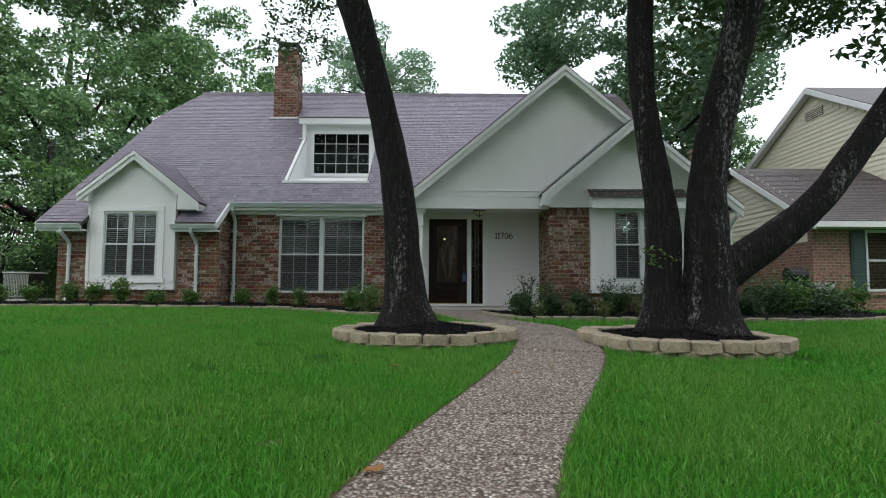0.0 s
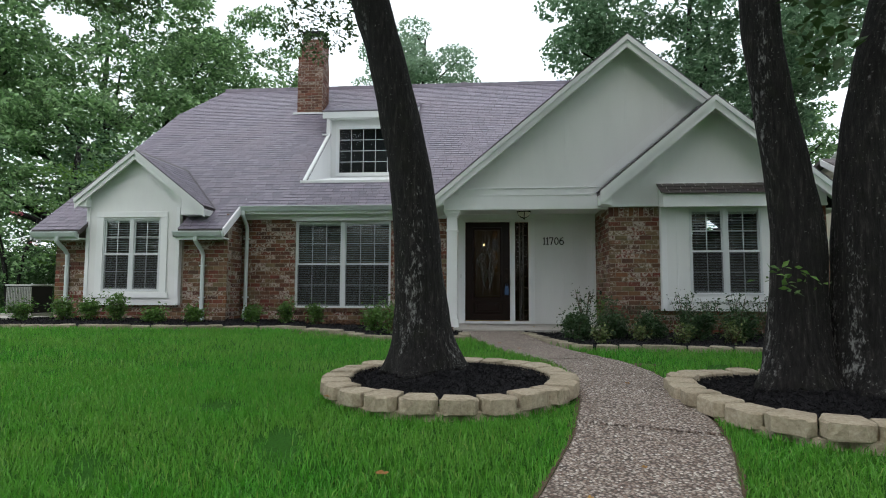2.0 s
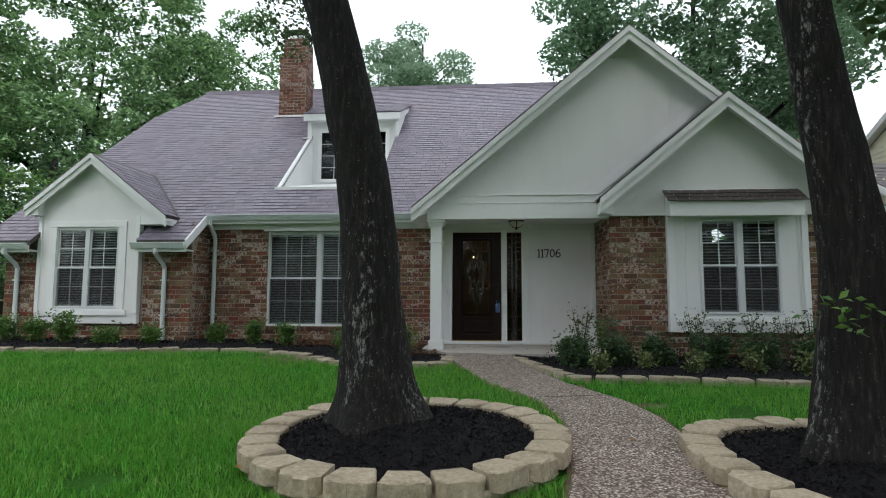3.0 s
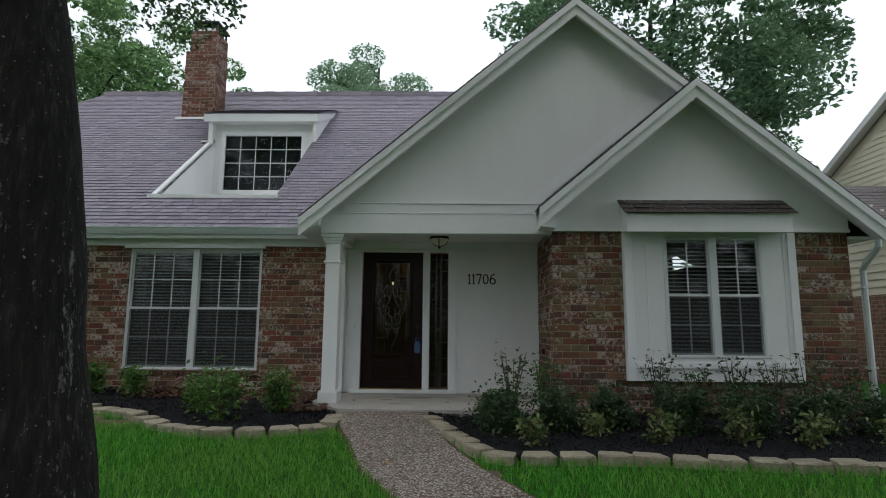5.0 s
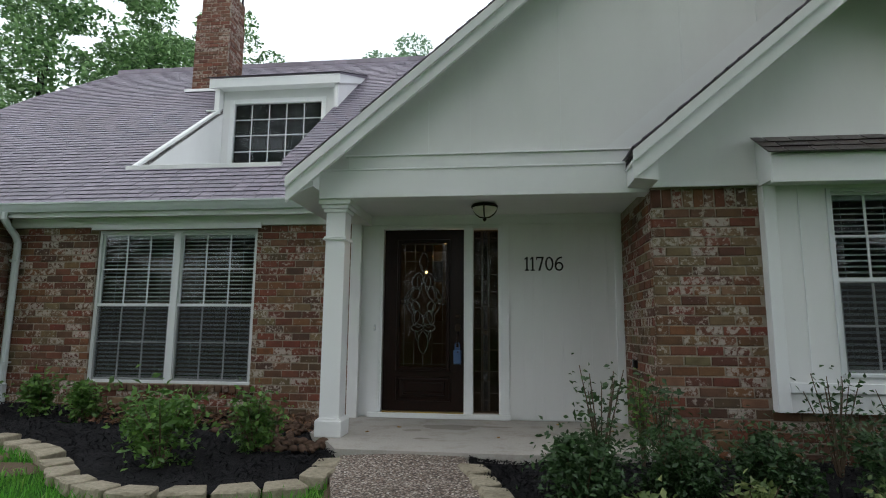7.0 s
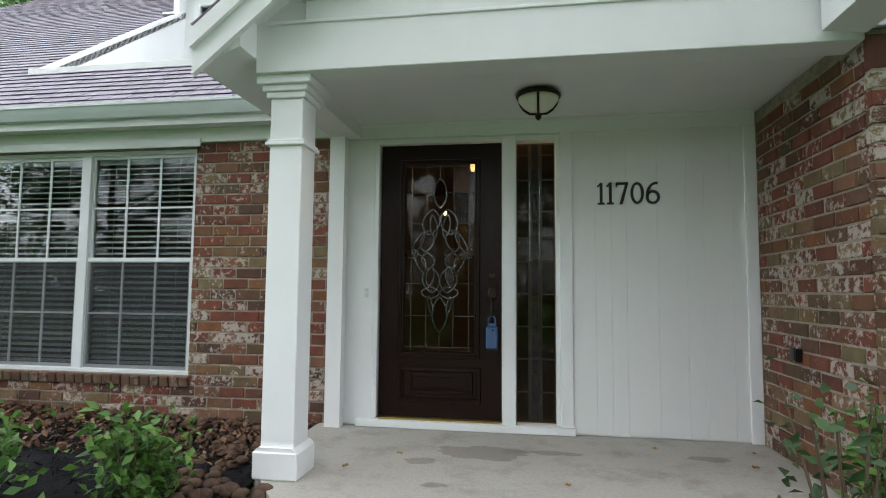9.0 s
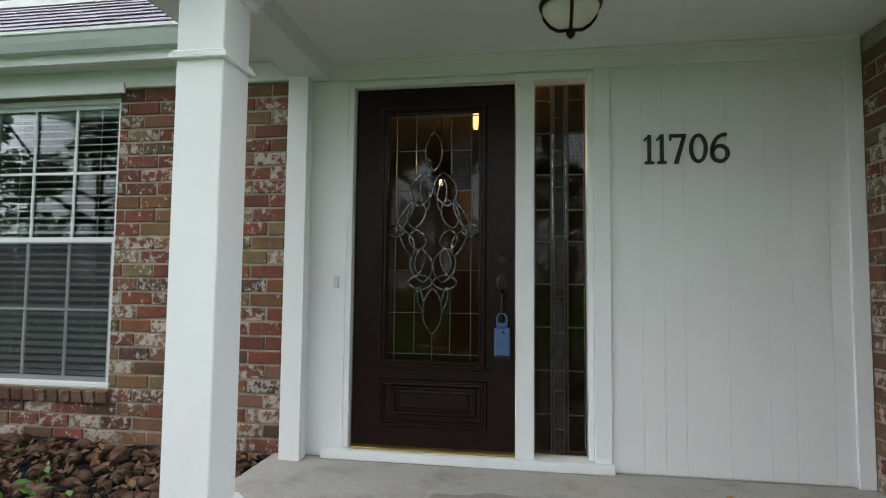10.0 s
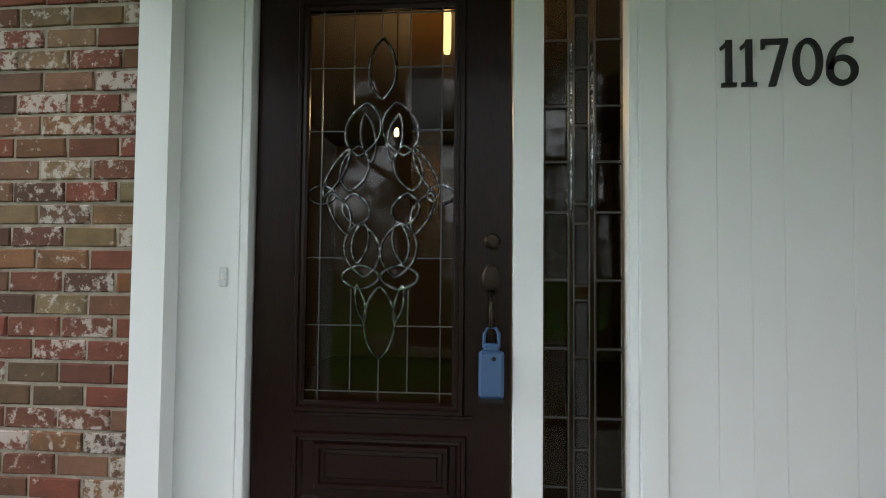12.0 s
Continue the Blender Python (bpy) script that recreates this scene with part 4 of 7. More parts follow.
def screen_mat():
    m, n, l, b = material("screen_mesh", (0.03, 0.033, 0.036), 0.8)
    t = n.new("ShaderNodeBsdfTransparent")
    x = n.new("ShaderNodeMixShader")
    x.inputs["Fac"].default_value = 0.27
    l.new(t.outputs["BSDF"], x.inputs[1]), l.new(b.outputs["BSDF"], x.inputs[2])
    l.new(x.outputs["Shader"], n["Material Output"].inputs["Surface"])
    return m


SCREEN_MESH = screen_mat()
twin_window("window_1", WINDOW_BIG, MAIN_Y + 0.03, 3, 2, "wide white twin window with blinds in the brick wall")
twin_window("window_2", WINDOW_WING, 13.075, 2, 2, "white twin window with blinds in the wing's panel")
twin_window("window_3", WINDOW_BAY, 12.325, 2, 2, "white twin window with blinds in the bay panel")
dw = thing("window_4", "dark gridded dormer window under the roof overhang", "window", (-3, DORM[3], 3.86), kind="structure")
x0, x1, z0, z1 = WINDOW_DORMER
part("window_frame", boxes((x0 - 0.07, x0 + 0.02, 16.85, 16.92, z0 - 0.06, z1 + 0.06), (x1 - 0.02, x1 + 0.07, 16.85, 16.92, z0 - 0.06, z1 + 0.06), (x0 + 0.02, x1 - 0.02, 16.852, 16.92, z1 - 0.02, z1 + 0.06), (x0 + 0.02, x1 - 0.02, 16.845, 16.92, z0 - 0.07, z0 + 0.02), bevel=0.004), TRIM_WHITE, dw)
pane(dw, x0, x1, z0, z1, 16.9)
muntins(dw, x0 + 0.02, x1 - 0.02, z0 + 0.02, z1 - 0.02, 5, 4, 16.886)
# near-black sheet added in place of the unlit attic's darkness
single("attic_wall", boxes((-4.3, -1.7, 17.3, 17.35, 3.6, 5.3)), ATTIC_DARK, "dark sheet standing in for the unlit attic behind the dormer window", "wall", "structure")

# ---- front door ----
DX0, DX1, DZ0, DZ1 = -0.345, 0.59, 0.07, 2.15
DY = DOOR_Y + 0.035
door = thing("front_door", "dark stained wooden front door with an ornate leaded glass panel", "door", ((DX0 + DX1) / 2, DY, DZ0))
GX0, GX1, GZ0, GZ1 = -0.16, 0.396, 0.55, 2.0
bm = cut_wall(bmesh.new(), DX0, DX1, DZ0, DZ1, DY, DY + 0.045, [(GX0, GX1, GZ0, GZ1)])
part("door_leaf", bm, DOOR_WOOD, door)


def moulding(x0, x1, z0, z1, y, wide, high):
    """A stepped picture-frame moulding, with mitred corners."""
    bm = bmesh.new()
    prof = [(0.0, 0.0), (0.15, high), (0.45, high), (0.55, high * 0.5), (0.8, high * 0.62), (1.0, 0.0)]
    loops = []
    for f, h in prof:
        i = f * wide
        loops.append([bm.verts.new(p) for p in ((x0 + i, y - h, z0 + i), (x1 - i, y - h, z0 + i), (x1 - i, y - h, z1 - i), (x0 + i, y - h, z1 - i))])
    for a, b in zip(loops, loops[1:]):
        for j in range(4):
            bm.faces.new((a[j], a[(j + 1) % 4], b[(j + 1) % 4], b[j]))
    return bm


part("glass_moulding", moulding(GX0 - 0.035, GX1 + 0.035, GZ0 - 0.035, GZ1 + 0.035, DY, 0.045, 0.014), DOOR_WOOD, door)
part("panel_moulding", moulding(-0.19, 0.44, 0.18, 0.45, DY, 0.04, 0.014), DOOR_WOOD, door)
part("raised_panel", moulding(-0.11, 0.38, 0.245, 0.415, DY, 0.05, 0.016), DOOR_WOOD, door)
part("raised_field", boxes((-0.07, 0.34, DY - 0.012, DY, 0.285, 0.375), bevel=0.006), DOOR_WOOD, door)
part("rail_ridge", boxes((-0.19, 0.46, DY - 0.008, DY, 0.505, 0.52), bevel=0.003), DOOR_WOOD, door)
GY = DY + 0.018
gl = pane(door, GX0, GX1, GZ0, GZ1, GY + 0.006, LEADED_GLASS)
CX = 0.118


def came_lines(parent, lines, y, mat=None, w=0.0045):
    for xa, za, xb, zb in lines:
        if abs(xa - xb) < 1e-6:
            part("came", boxes((xa - w / 2, xa + w / 2, y - 0.005, y, za, zb)), mat or CAME, parent)
        else:
            part("came", boxes((xa, xb, y - 0.0055, y, za - w / 2, za + w / 2)), mat or CAME, parent)


AMBER = glass_mat("amber_textured_glass", (0.8, 0.62, 0.34), 0.2)
TEXTURED = glass_mat("textured_glass", (0.55, 0.55, 0.52), 0.25)
for za, zb, mm in ((1.545, 1.772, TEXTURED), (1.78, 1.976, AMBER), (1.078, 1.535, AMBER)):
    tp = part("textured_pane", boxes((CX + 0.108, CX + 0.22, GY + 0.001, GY + 0.004, za, zb)), mm, gl)
    tp.visible_shadow = False
lines = []
for dx in (-0.223, 0.223):
    lines.append((CX + dx, GZ0, CX + dx, GZ1))
for dx in (-0.105, 0.105):
    lines += [(CX + dx, 0.591, CX + dx, 0.96), (CX + dx, 1.64, CX + dx, GZ1)]
lines += [(CX, GZ0, CX, 0.71), (CX, 1.885, CX, GZ1)]
for z in (0.591, 1.98):
    lines.append((GX0, z, GX1, z))
for z, gap in ((0.828, 0.057), (1.073, 0.135), (1.54, 0.135), (1.776, 0.052)):
    lines += [(GX0, z, CX - gap, z), (CX + gap, z, GX1, z)]
came_lines(gl, lines, GY)


def loop_band(pts, wide, deep, y):
    """A closed flat bevelled band that follows a curve in the door's plane."""
    bm = bmesh.new()
    k = len(pts)
    rings = []
    for i, p in enumerate(pts):
        a, b = Vector(pts[i - 1]), Vector(pts[(i + 1) % k])
        d = (b - a).normalized()
        nrm = Vector((-d.y, d.x))
        c = Vector(p)
        ring = []
        for off, h in ((-wide / 2, 0), (-wide * 0.15, deep), (wide * 0.15, deep), (wide / 2, 0)):
            q = c + nrm * off
            ring.append(bm.verts.new((q.x, y - h, q.y)))
        rings.append(ring)
    for i in range(k):
        a, b = rings[i], rings[(i + 1) % k]
        for j in range(3):
            bm.faces.new((a[j], a[j + 1], b[j + 1], b[j]))
    return bm


def drop(cx, cz, hw, up, down, lean=0.0, n=28):
    """A teardrop or leaf outline: half width, reach above and below, sideways lean of the tip."""
    pts = []
    for i in range(n):
        a = 2 * math.pi * i / n
        s, c = math.sin(a), math.cos(a)
        z = (up if s > 0 else down) * s
        x = hw * c * (1 - 0.45 * abs(s) ** 3)
        pts.append((cx + x + lean * s, cz + z))
    return pts


ORNAMENT = [(0.0, 1.765, 0.05, 0.122, 0.105, 0.0), (0.0, 0.838, 0.057, 0.13, 0.13, 0.0)]
for sgn in (-1, 1):
    ORNAMENT += [(sgn * 0.07, 1.545, 0.066, 0.1, 0.095, sgn * -0.014), (sgn * 0.05, 1.515, 0.027, 0.088, 0.088, sgn * 0.012),
                 (sgn * 0.1, 1.4, 0.052, 0.085, 0.08, sgn * -0.016), (sgn * 0.168, 1.385, 0.028, 0.09, 0.085, sgn * -0.045),
                 (sgn * 0.222, 1.305, 0.052, 0.036, 0.036, 0.0), (sgn * 0.092, 1.25, 0.05, 0.06, 0.058, sgn * 0.008),
                 (sgn * 0.155, 1.255, 0.036, 0.055, 0.095, sgn * 0.03), (sgn * 0.068, 1.105, 0.066, 0.095, 0.1, sgn * 0.01),
                 (sgn * 0.075, 1.13, 0.03, 0.075, 0.075, sgn * -0.01), (sgn * 0.072, 1.005, 0.068, 0.042, 0.045, 0.0),
                 (sgn * 0.07, 0.9, 0.016, 0.075, 0.06, sgn * 0.014)]
for ox, oz, hw, up, down, lean in ORNAMENT:
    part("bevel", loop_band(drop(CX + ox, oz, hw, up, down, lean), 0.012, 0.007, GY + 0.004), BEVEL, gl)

# handle set
part("deadbolt", lathe(bmesh.new(), [(0.03, 0.0), (0.03, 0.008), (0.022, 0.014), (0.012, 0.016)], 20), BRONZE, door).matrix_basis = Matrix.Translation((0.525, DY, 1.135)) @ pose(0, 0, 0, 90)
bm = lathe(bmesh.new(), [(0.036, 0.0), (0.036, 0.006), (0.028, 0.012), (0.01, 0.014)], 20)
for v in bm.verts:
    v.co.y *= 1.6
part("escutcheon", bm, BRONZE, door).matrix_basis = Matrix.Translation((0.525, DY, 1.0)) @ pose(0, 0, 0, 90)
part("pull_handle", tube(bmesh.new(), [(0.525, DY - 0.008, 0.955), (0.525, DY - 0.04, 0.935), (0.525, DY - 0.05, 0.88), (0.525, DY - 0.045, 0.8), (0.525, DY - 0.03, 0.76), (0.525, DY, 0.75)], [0.012, 0.011, 0.013, 0.012, 0.01, 0.014], 10), BRONZE, door, smooth=True)
part("thumb_latch", boxes((0.51, 0.54, DY - 0.045, DY - 0.008, 0.965, 0.972), bevel=0.002), BRONZE, door)
# lock box on the handle
lock = thing("lock_box", "blue plastic key lock box hanging on the door handle", "lock box", (0.525, DY - 0.06, 0.6))
part("body", boxes((0.482, 0.568, DY - 0.095, DY - 0.05, 0.6, 0.76), bevel=0.01), BLUE_PLASTIC, lock)
part("shoulder", boxes((0.497, 0.553, DY - 0.09, DY - 0.055, 0.757, 0.785), bevel=0.008), BLUE_PLASTIC, lock)
part("shackle", tube(bmesh.new(), [(0.5, DY - 0.072, 0.77), (0.5, DY - 0.072, 0.815), (0.51, DY - 0.072, 0.835), (0.54, DY - 0.072, 0.835), (0.55, DY - 0.072, 0.815), (0.55, DY - 0.072, 0.77)], 0.006, 10), BLUE_PLASTIC, lock, smooth=True)
part("button", lathe(bmesh.new(), [(0.008, 0), (0.008, 0.003), (0.005, 0.004)], 12), BLACK_METAL, lock).matrix_basis = Matrix.Translation((0.533, DY - 0.095, 0.735)) @ pose(0, 0, 0, 90)
part("base_band", boxes((0.484, 0.566, DY - 0.093, DY - 0.052, 0.588, 0.6)), BLACK_METAL, lock)

# sidelight
def seedy_glass():
    """Clear glass with a rippled, cloudy face."""
    m, n, l, b = material("seedy_glass", (0.045, 0.043, 0.042), 0.25)
    add_bump(n, l, b, tex_noise(n, l, 130, 3, 0.6, world_pos(n)).outputs["Fac"], 0.8, 0.004)
    t = n.new("ShaderNodeBsdfTransparent")
    t.inputs["Color"].default_value = (0.6, 0.58, 0.54, 1)
    x = n.new("ShaderNodeMixShader")
    x.inputs["Fac"].default_value = 0.42
    l.new(t.outputs["BSDF"], x.inputs[1]), l.new(b.outputs["BSDF"], x.inputs[2])
    l.new(x.outputs["Shader"], n["Material Output"].inputs["Surface"])
    return m


SEEDY = seedy_glass()
side = thing("sidelight", "narrow dark leaded glass sidelight beside the front door", "window", (0.83, DY, 0.07))
SX0, SX1 = 0.705, 0.985
sp = pane(side, SX0, SX1, 0.07, 2.14, GY + 0.004, LEADED_GLASS)
rows = [0.28, 0.52, 0.76, 1.0, 1.24, 1.42, 1.62, 1.86, 2.05]
sl = [(x, 0.07, x, 2.14) for x in (0.795, 0.812, 0.866, 0.885)]
sl += [(SX0, z, 0.795, z) for z in rows[::1]] + [(0.885, z - 0.0, SX1, z) for z in rows]
sl += [(0.812, z, 0.866, z) for z in (0.2, 0.41, 0.52, 0.73, 0.93, 0.98, 1.2, 1.27, 1.55, 1.76, 1.95)]
came_lines(sp, sl, GY + 0.003)
cells = (0.075, 0.2, 0.41, 0.52, 0.73, 0.93, 0.98, 1.2, 1.27, 1.55, 1.76, 1.95, 2.135)
for za, zb in zip(cells, cells[1:]):
    if zb - za > 0.06:
        part("bevel", boxes((0.816, 0.862, GY - 0.004, GY + 0.003, za + 0.006, zb - 0.006), bevel=0.006), SEEDY, sp).visible_shadow = False
for xa, xb in ((SX0 + 0.006, 0.788), (0.892, SX1 - 0.006)):
    edges = [0.075] + rows + [2.135]
    for za, zb in zip(edges, edges[1:]):
        part("bevel", boxes((xa, xb, GY - 0.002, GY + 0.003, za + 0.006, zb - 0.006), bevel=0.005), LEADED_GLASS, sp).visible_shadow = False
for x in (0.803, 0.876):
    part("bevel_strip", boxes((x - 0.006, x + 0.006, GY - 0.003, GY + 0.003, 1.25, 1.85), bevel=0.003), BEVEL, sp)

# frame, casing, threshold
board_set("door_frame", [(-0.385, -0.353, DOOR_Y - 0.01, DOOR_Y + 0.11, 0.06, 2.19), (0.597, 0.7, DOOR_Y - 0.022, DOOR_Y + 0.11, 0.03, 2.19), (0.99, 1.02, DOOR_Y - 0.01, DOOR_Y + 0.11, 0.06, 2.19), (-0.353, 0.99, DOOR_Y - 0.012, DOOR_Y + 0.11, 2.155, 2.19)], 0.003, TRIM_WHITE, "white painted door and sidelight frame", "door frame")
board_set("casing", [(-0.74, -0.615, DOOR_Y - 0.035, DOOR_Y, 0.0, 2.31), (-0.615, -0.385, DOOR_Y - 0.012, DOOR_Y, 0.01, 2.2), (1.02, 1.11, DOOR_Y - 0.03, DOOR_Y, 0.03, 2.2), (-0.615, 2.37, DOOR_Y - 0.026, DOOR_Y, 2.2, 2.31), (2.29, 2.37, DOOR_Y - 0.03, DOOR_Y, 0.0, 2.2), (-0.64, 2.36, DOOR_Y - 0.04, DOOR_Y - 0.026, 2.285, 2.31)], 0.003, TRIM_WHITE, "white casing boards round the entrance", "trim")
board_set("threshold", [(-0.5, 1.12, DOOR_Y - 0.06, DOOR_Y - 0.0, 0.002, 0.055), (-0.36, 1.02, DOOR_Y, DOOR_Y + 0.1, 0.0, 0.052)], 0.004, TRIM_WHITE, "white painted wooden door sill", "sill")
single("door_saddle", boxes((-0.335, 0.595, DOOR_Y - 0.02, DOOR_Y + 0.05, 0.055, 0.068), bevel=0.003), BRASS, "brass strip threshold under the door", "threshold", "structure")
# grooved boards of the entry wall
board_xs = [1.11, 1.275, 1.385, 1.49, 1.705, 1.9, 2.02, 2.2, 2.29]
porch_boards = thing("wall_boards", "white vertical grooved boards beside the front door", "cladding", (1.7, DOOR_Y, 0), kind="structure")
for a, b in zip(board_xs, board_xs[1:]):
    part("board", boxes((a + 0.0003, b - 0.0003, DOOR_Y - 0.014, DOOR_Y, 0.01, 2.2), bevel=0.0011), WHITE, porch_boards)
bell = thing("doorbell", "small white door bell button on the casing", "doorbell", (-0.44, DOOR_Y - 0.02, 1.0))
part("plate", boxes((-0.452, -0.425, DOOR_Y - 0.024, DOOR_Y - 0.012, 0.965, 1.035), bevel=0.003), VINYL, bell)
part("button", boxes((-0.444, -0.432, DOOR_Y - 0.029, DOOR_Y - 0.024, 0.99, 1.01), bevel=0.002), FROSTED, bell)
outlet = thing("wall_outlet", "dark weatherproof outlet box on the porch brick", "outlet", (2.36, 13.2, 0.62))
part("box", boxes((2.335, 2.372, 13.2, 13.25, 0.62, 0.7), bevel=0.006), BLACK_METAL, outlet)
part("cover", boxes((2.325, 2.335, 13.195, 13.255, 0.63, 0.71), bevel=0.004), BLACK_METAL, outlet)

# house number
number = thing("house_number", "black metal house number 11706 on the white wall", "house number", (1.5, DOOR_Y - 0.02, 1.66))
NY0, NY1, NZ, NH = DOOR_Y - 0.024, DOOR_Y - 0.0135, 1.655, 0.16


def digit_one(x):
    """A numeral one with a flag and a slab foot."""
    bm = boxes((x + 0.019, x + 0.039, NY0, NY1, NZ + 0.008, NZ + NH), (x + 0.005, x + 0.053, NY0, NY1, NZ, NZ + 0.014))
    prism(bm, [(x + 0.024, NZ + NH), (x + 0.024, NZ + NH - 0.02), (x + 0.004, NZ + NH - 0.036), (x, NZ + NH - 0.024)], "y", NY0 + 0.0004, NY1 + 0.0004)
    return bm


part("digit", digit_one(1.287), NUMERAL, number)
part("digit", digit_one(1.352), NUMERAL, number)
bm = boxes((1.42, 1.505, NY0, NY1, NZ + NH - 0.018, NZ + NH), (1.42, 1.431, NY0, NY1, NZ + NH - 0.034, NZ + NH - 0.014))
prism(bm, [(1.485, NZ + NH - 0.014), (1.505, NZ + NH - 0.014), (1.466, NZ), (1.443, NZ)], "y", NY0 + 0.0004, NY1 + 0.0004)
part("digit", bm, NUMERAL, number)


def ring_digit(bm, cx, cz, rx, rz, w, a0=0.0, a1=360.0, n=40):
    """A flat curved stroke round an ellipse."""
    closed = abs(a1 - a0) >= 360
    rows_ = []
    for i in range(n if closed else n + 1):
        a = radians(a0 + (a1 - a0) * i / n)
        c, s_ = math.cos(a), math.sin(a)
        rows_.append([bm.verts.new((cx + (rx - k) * c, y, cz + (rz - k * 0.9) * s_)) for k, y in ((0, NY0), (w, NY0), (w, NY1), (0, NY1))])
    for i in range(len(rows_) if closed else len(rows_) - 1):
        p, q = rows_[i], rows_[(i + 1) % len(rows_)]
        for j in range(4):
            bm.faces.new((p[j], p[(j + 1) % 4], q[(j + 1) % 4], q[j]))
    if not closed:
        bm.faces.new(rows_[0]), bm.faces.new(rows_[-1][::-1])
    return bm


part("digit", ring_digit(bmesh.new(), 1.568, NZ + NH / 2, 0.047, NH / 2, 0.02), NUMERAL, number)
bm = ring_digit(bmesh.new(), 1.676, NZ + 0.049, 0.049, 0.051, 0.02)
ring_digit(bm, 1.70, NZ + 0.06, 0.073, 0.1, 0.02, 80, 186, 18)
part("digit", bm, NUMERAL, number)

# porch ceiling light
lamp = thing("porch_light", "bronze bowl ceiling light with frosted glass, unlit", "ceiling light", (0.86, 13.2, 2.31))
part("canopy", lathe(bmesh.new(), [(0.06, 0.0), (0.13, -0.01), (0.145, -0.03), (0.14, -0.045)], 28, (0.86, 13.2, 2.31)), BRONZE, lamp, smooth=True)
part("bowl", lathe(bmesh.new(), [(0.13, -0.04), (0.125, -0.065), (0.1, -0.1), (0.06, -0.13), (0.02, -0.14)], 28, (0.86, 13.2, 2.31)), FROSTED, lamp, smooth=True)
for i in range(3):
    a = 2 * math.pi * i / 3 + 0.5
    ca, sa = math.cos(a), math.sin(a)
    part("strap", tube(bmesh.new(), [(0.86 + r * ca, 13.2 + r * sa, 2.31 + z) for r, z in ((0.142, -0.04), (0.133, -0.068), (0.106, -0.105), (0.064, -0.137), (0.0, -0.15))], 0.008, 6), BRONZE, lamp)
part("finial", lathe(bmesh.new(), [(0.008, -0.15), (0.022, -0.16), (0.018, -0.175), (0.005, -0.19)], 14, (0.86, 13.2, 2.31)), BRONZE, lamp, smooth=True)

# porch post
post = thing("porch_post", "square white porch post with stepped cap and plinth", "post", (-0.585, 12.6, 0), kind="structure")
PX, PY = -0.551, 12.635


def square(r, z0, z1, bev=0.004):
    return boxes((PX - r, PX + r, PY - r, PY + r, z0, z1), bevel=bev)


part("shaft", square(0.096, 0.15, 2.12), TRIM_WHITE, post)
part("plinth", square(0.128, 0.0, 0.15, 0.008), TRIM_WHITE, post)
bm = bmesh.new()
prism(bm, [(-0.122, 0.15), (0.122, 0.15), (0.097, 0.17), (-0.097, 0.17)], "y", PY - 0.12, PY + 0.12)
for v in bm.verts:
    v.co.x += PX
part("plinth_cap", bm, TRIM_WHITE, post)
part("astragal", square(0.117, 1.83, 1.85), TRIM_WHITE, post)
part("neck", square(0.109, 1.85, 1.865), TRIM_WHITE, post)
part("capital", square(0.116, 2.1, 2.135), TRIM_WHITE, post)
part("capital", square(0.134, 2.135, 2.17), TRIM_WHITE, post)
part("abacus", square(0.158, 2.17, 2.22), TRIM_WHITE, post)
single("rear_pilaster", boxes((-0.72, -0.6, 13.68, 13.765, 0.0, 2.2)), WHITE, "white half post against the entry wall", "post", "structure")


# ---- gutters and downspouts ----
def gutter(x0, x1, y, z, label):
    """An ogee gutter along x, with its lip; y is the back, z the top."""
    g = thing("gutter", label, "gutter", ((x0 + x1) / 2, y, z), kind="structure")
    bm = prism(bmesh.new(), [(y + 0.0, z), (y - 0.112, z), (y - 0.112, z - 0.02), (y - 0.1, z - 0.028), (y - 0.085, z - 0.065), (y - 0.06, z - 0.11), (y + 0.0, z - 0.11)], "x", x0, x1)
    part("trough", bm, GUTTER, g)
    for a, b in ((x0 - 0.006, x0), (x1, x1 + 0.006)):
        part("end_cap", prism(bmesh.new(), [(y, z + 0.004), (y - 0.118, z + 0.004), (y - 0.118, z - 0.022), (y - 0.09, z - 0.07), (y - 0.064, z - 0.116), (y, z - 0.116)], "x", a, b), GUTTER, g)
    part("fascia", boxes((x0, x1, y, y + 0.03, z - 0.17, z + 0.01)), TRIM_WHITE, g)
    return g


gutter(-5.22, -0.9, EAVE_Y + 0.06, 2.505, "pale grey metal gutter under the main eave")
gutter(-9.36, -8.38, WING_EAVE + 0.02, 1.885, "pale grey metal gutter of the wing")
gutter(-6.27, -5.25, WING_EAVE + 0.02, 1.885, "pale grey metal gutter of the wing")


def downspout(x, yg, zg, yw, zb):
    """A ribbed downspout with an offset elbow from the gutter back to the wall."""
    d = thing("downspout", "pale grey ribbed metal downspout on the brick wall", "downspout", (x, yw, zb), "downspouts", "structure")
    path = [(x, yg, zg), (x, yg, zg - 0.08), (x, yg + (yw - yg) * 0.25, zg - 0.15), (x, yg + (yw - yg) * 0.8, zg - 0.27), (x, yw, zg - 0.36), (x, yw, zb + 0.25)]
    part("pipe", tube(bmesh.new(), path, 0.042, 8), GUTTER, d)
    part("shoe", boxes((x - 0.05, x + 0.05, yw - 0.045, yw + 0.04, zb, zb + 0.26), bevel=0.012), GUTTER, d)
    for z in (zg - 0.6, zb + 0.5):
        part("strap", boxes((x - 0.055, x + 0.055, yw - 0.046, yw + 0.05, z, z + 0.025)), GUTTER, d)
    return d


downspout(-5.17, EAVE_Y - 0.0, 2.4, MAIN_Y - 0.05, 0.02)
downspout(-8.8, WING_EAVE - 0.04, 1.78, WING_Y - 0.05, 0.02)
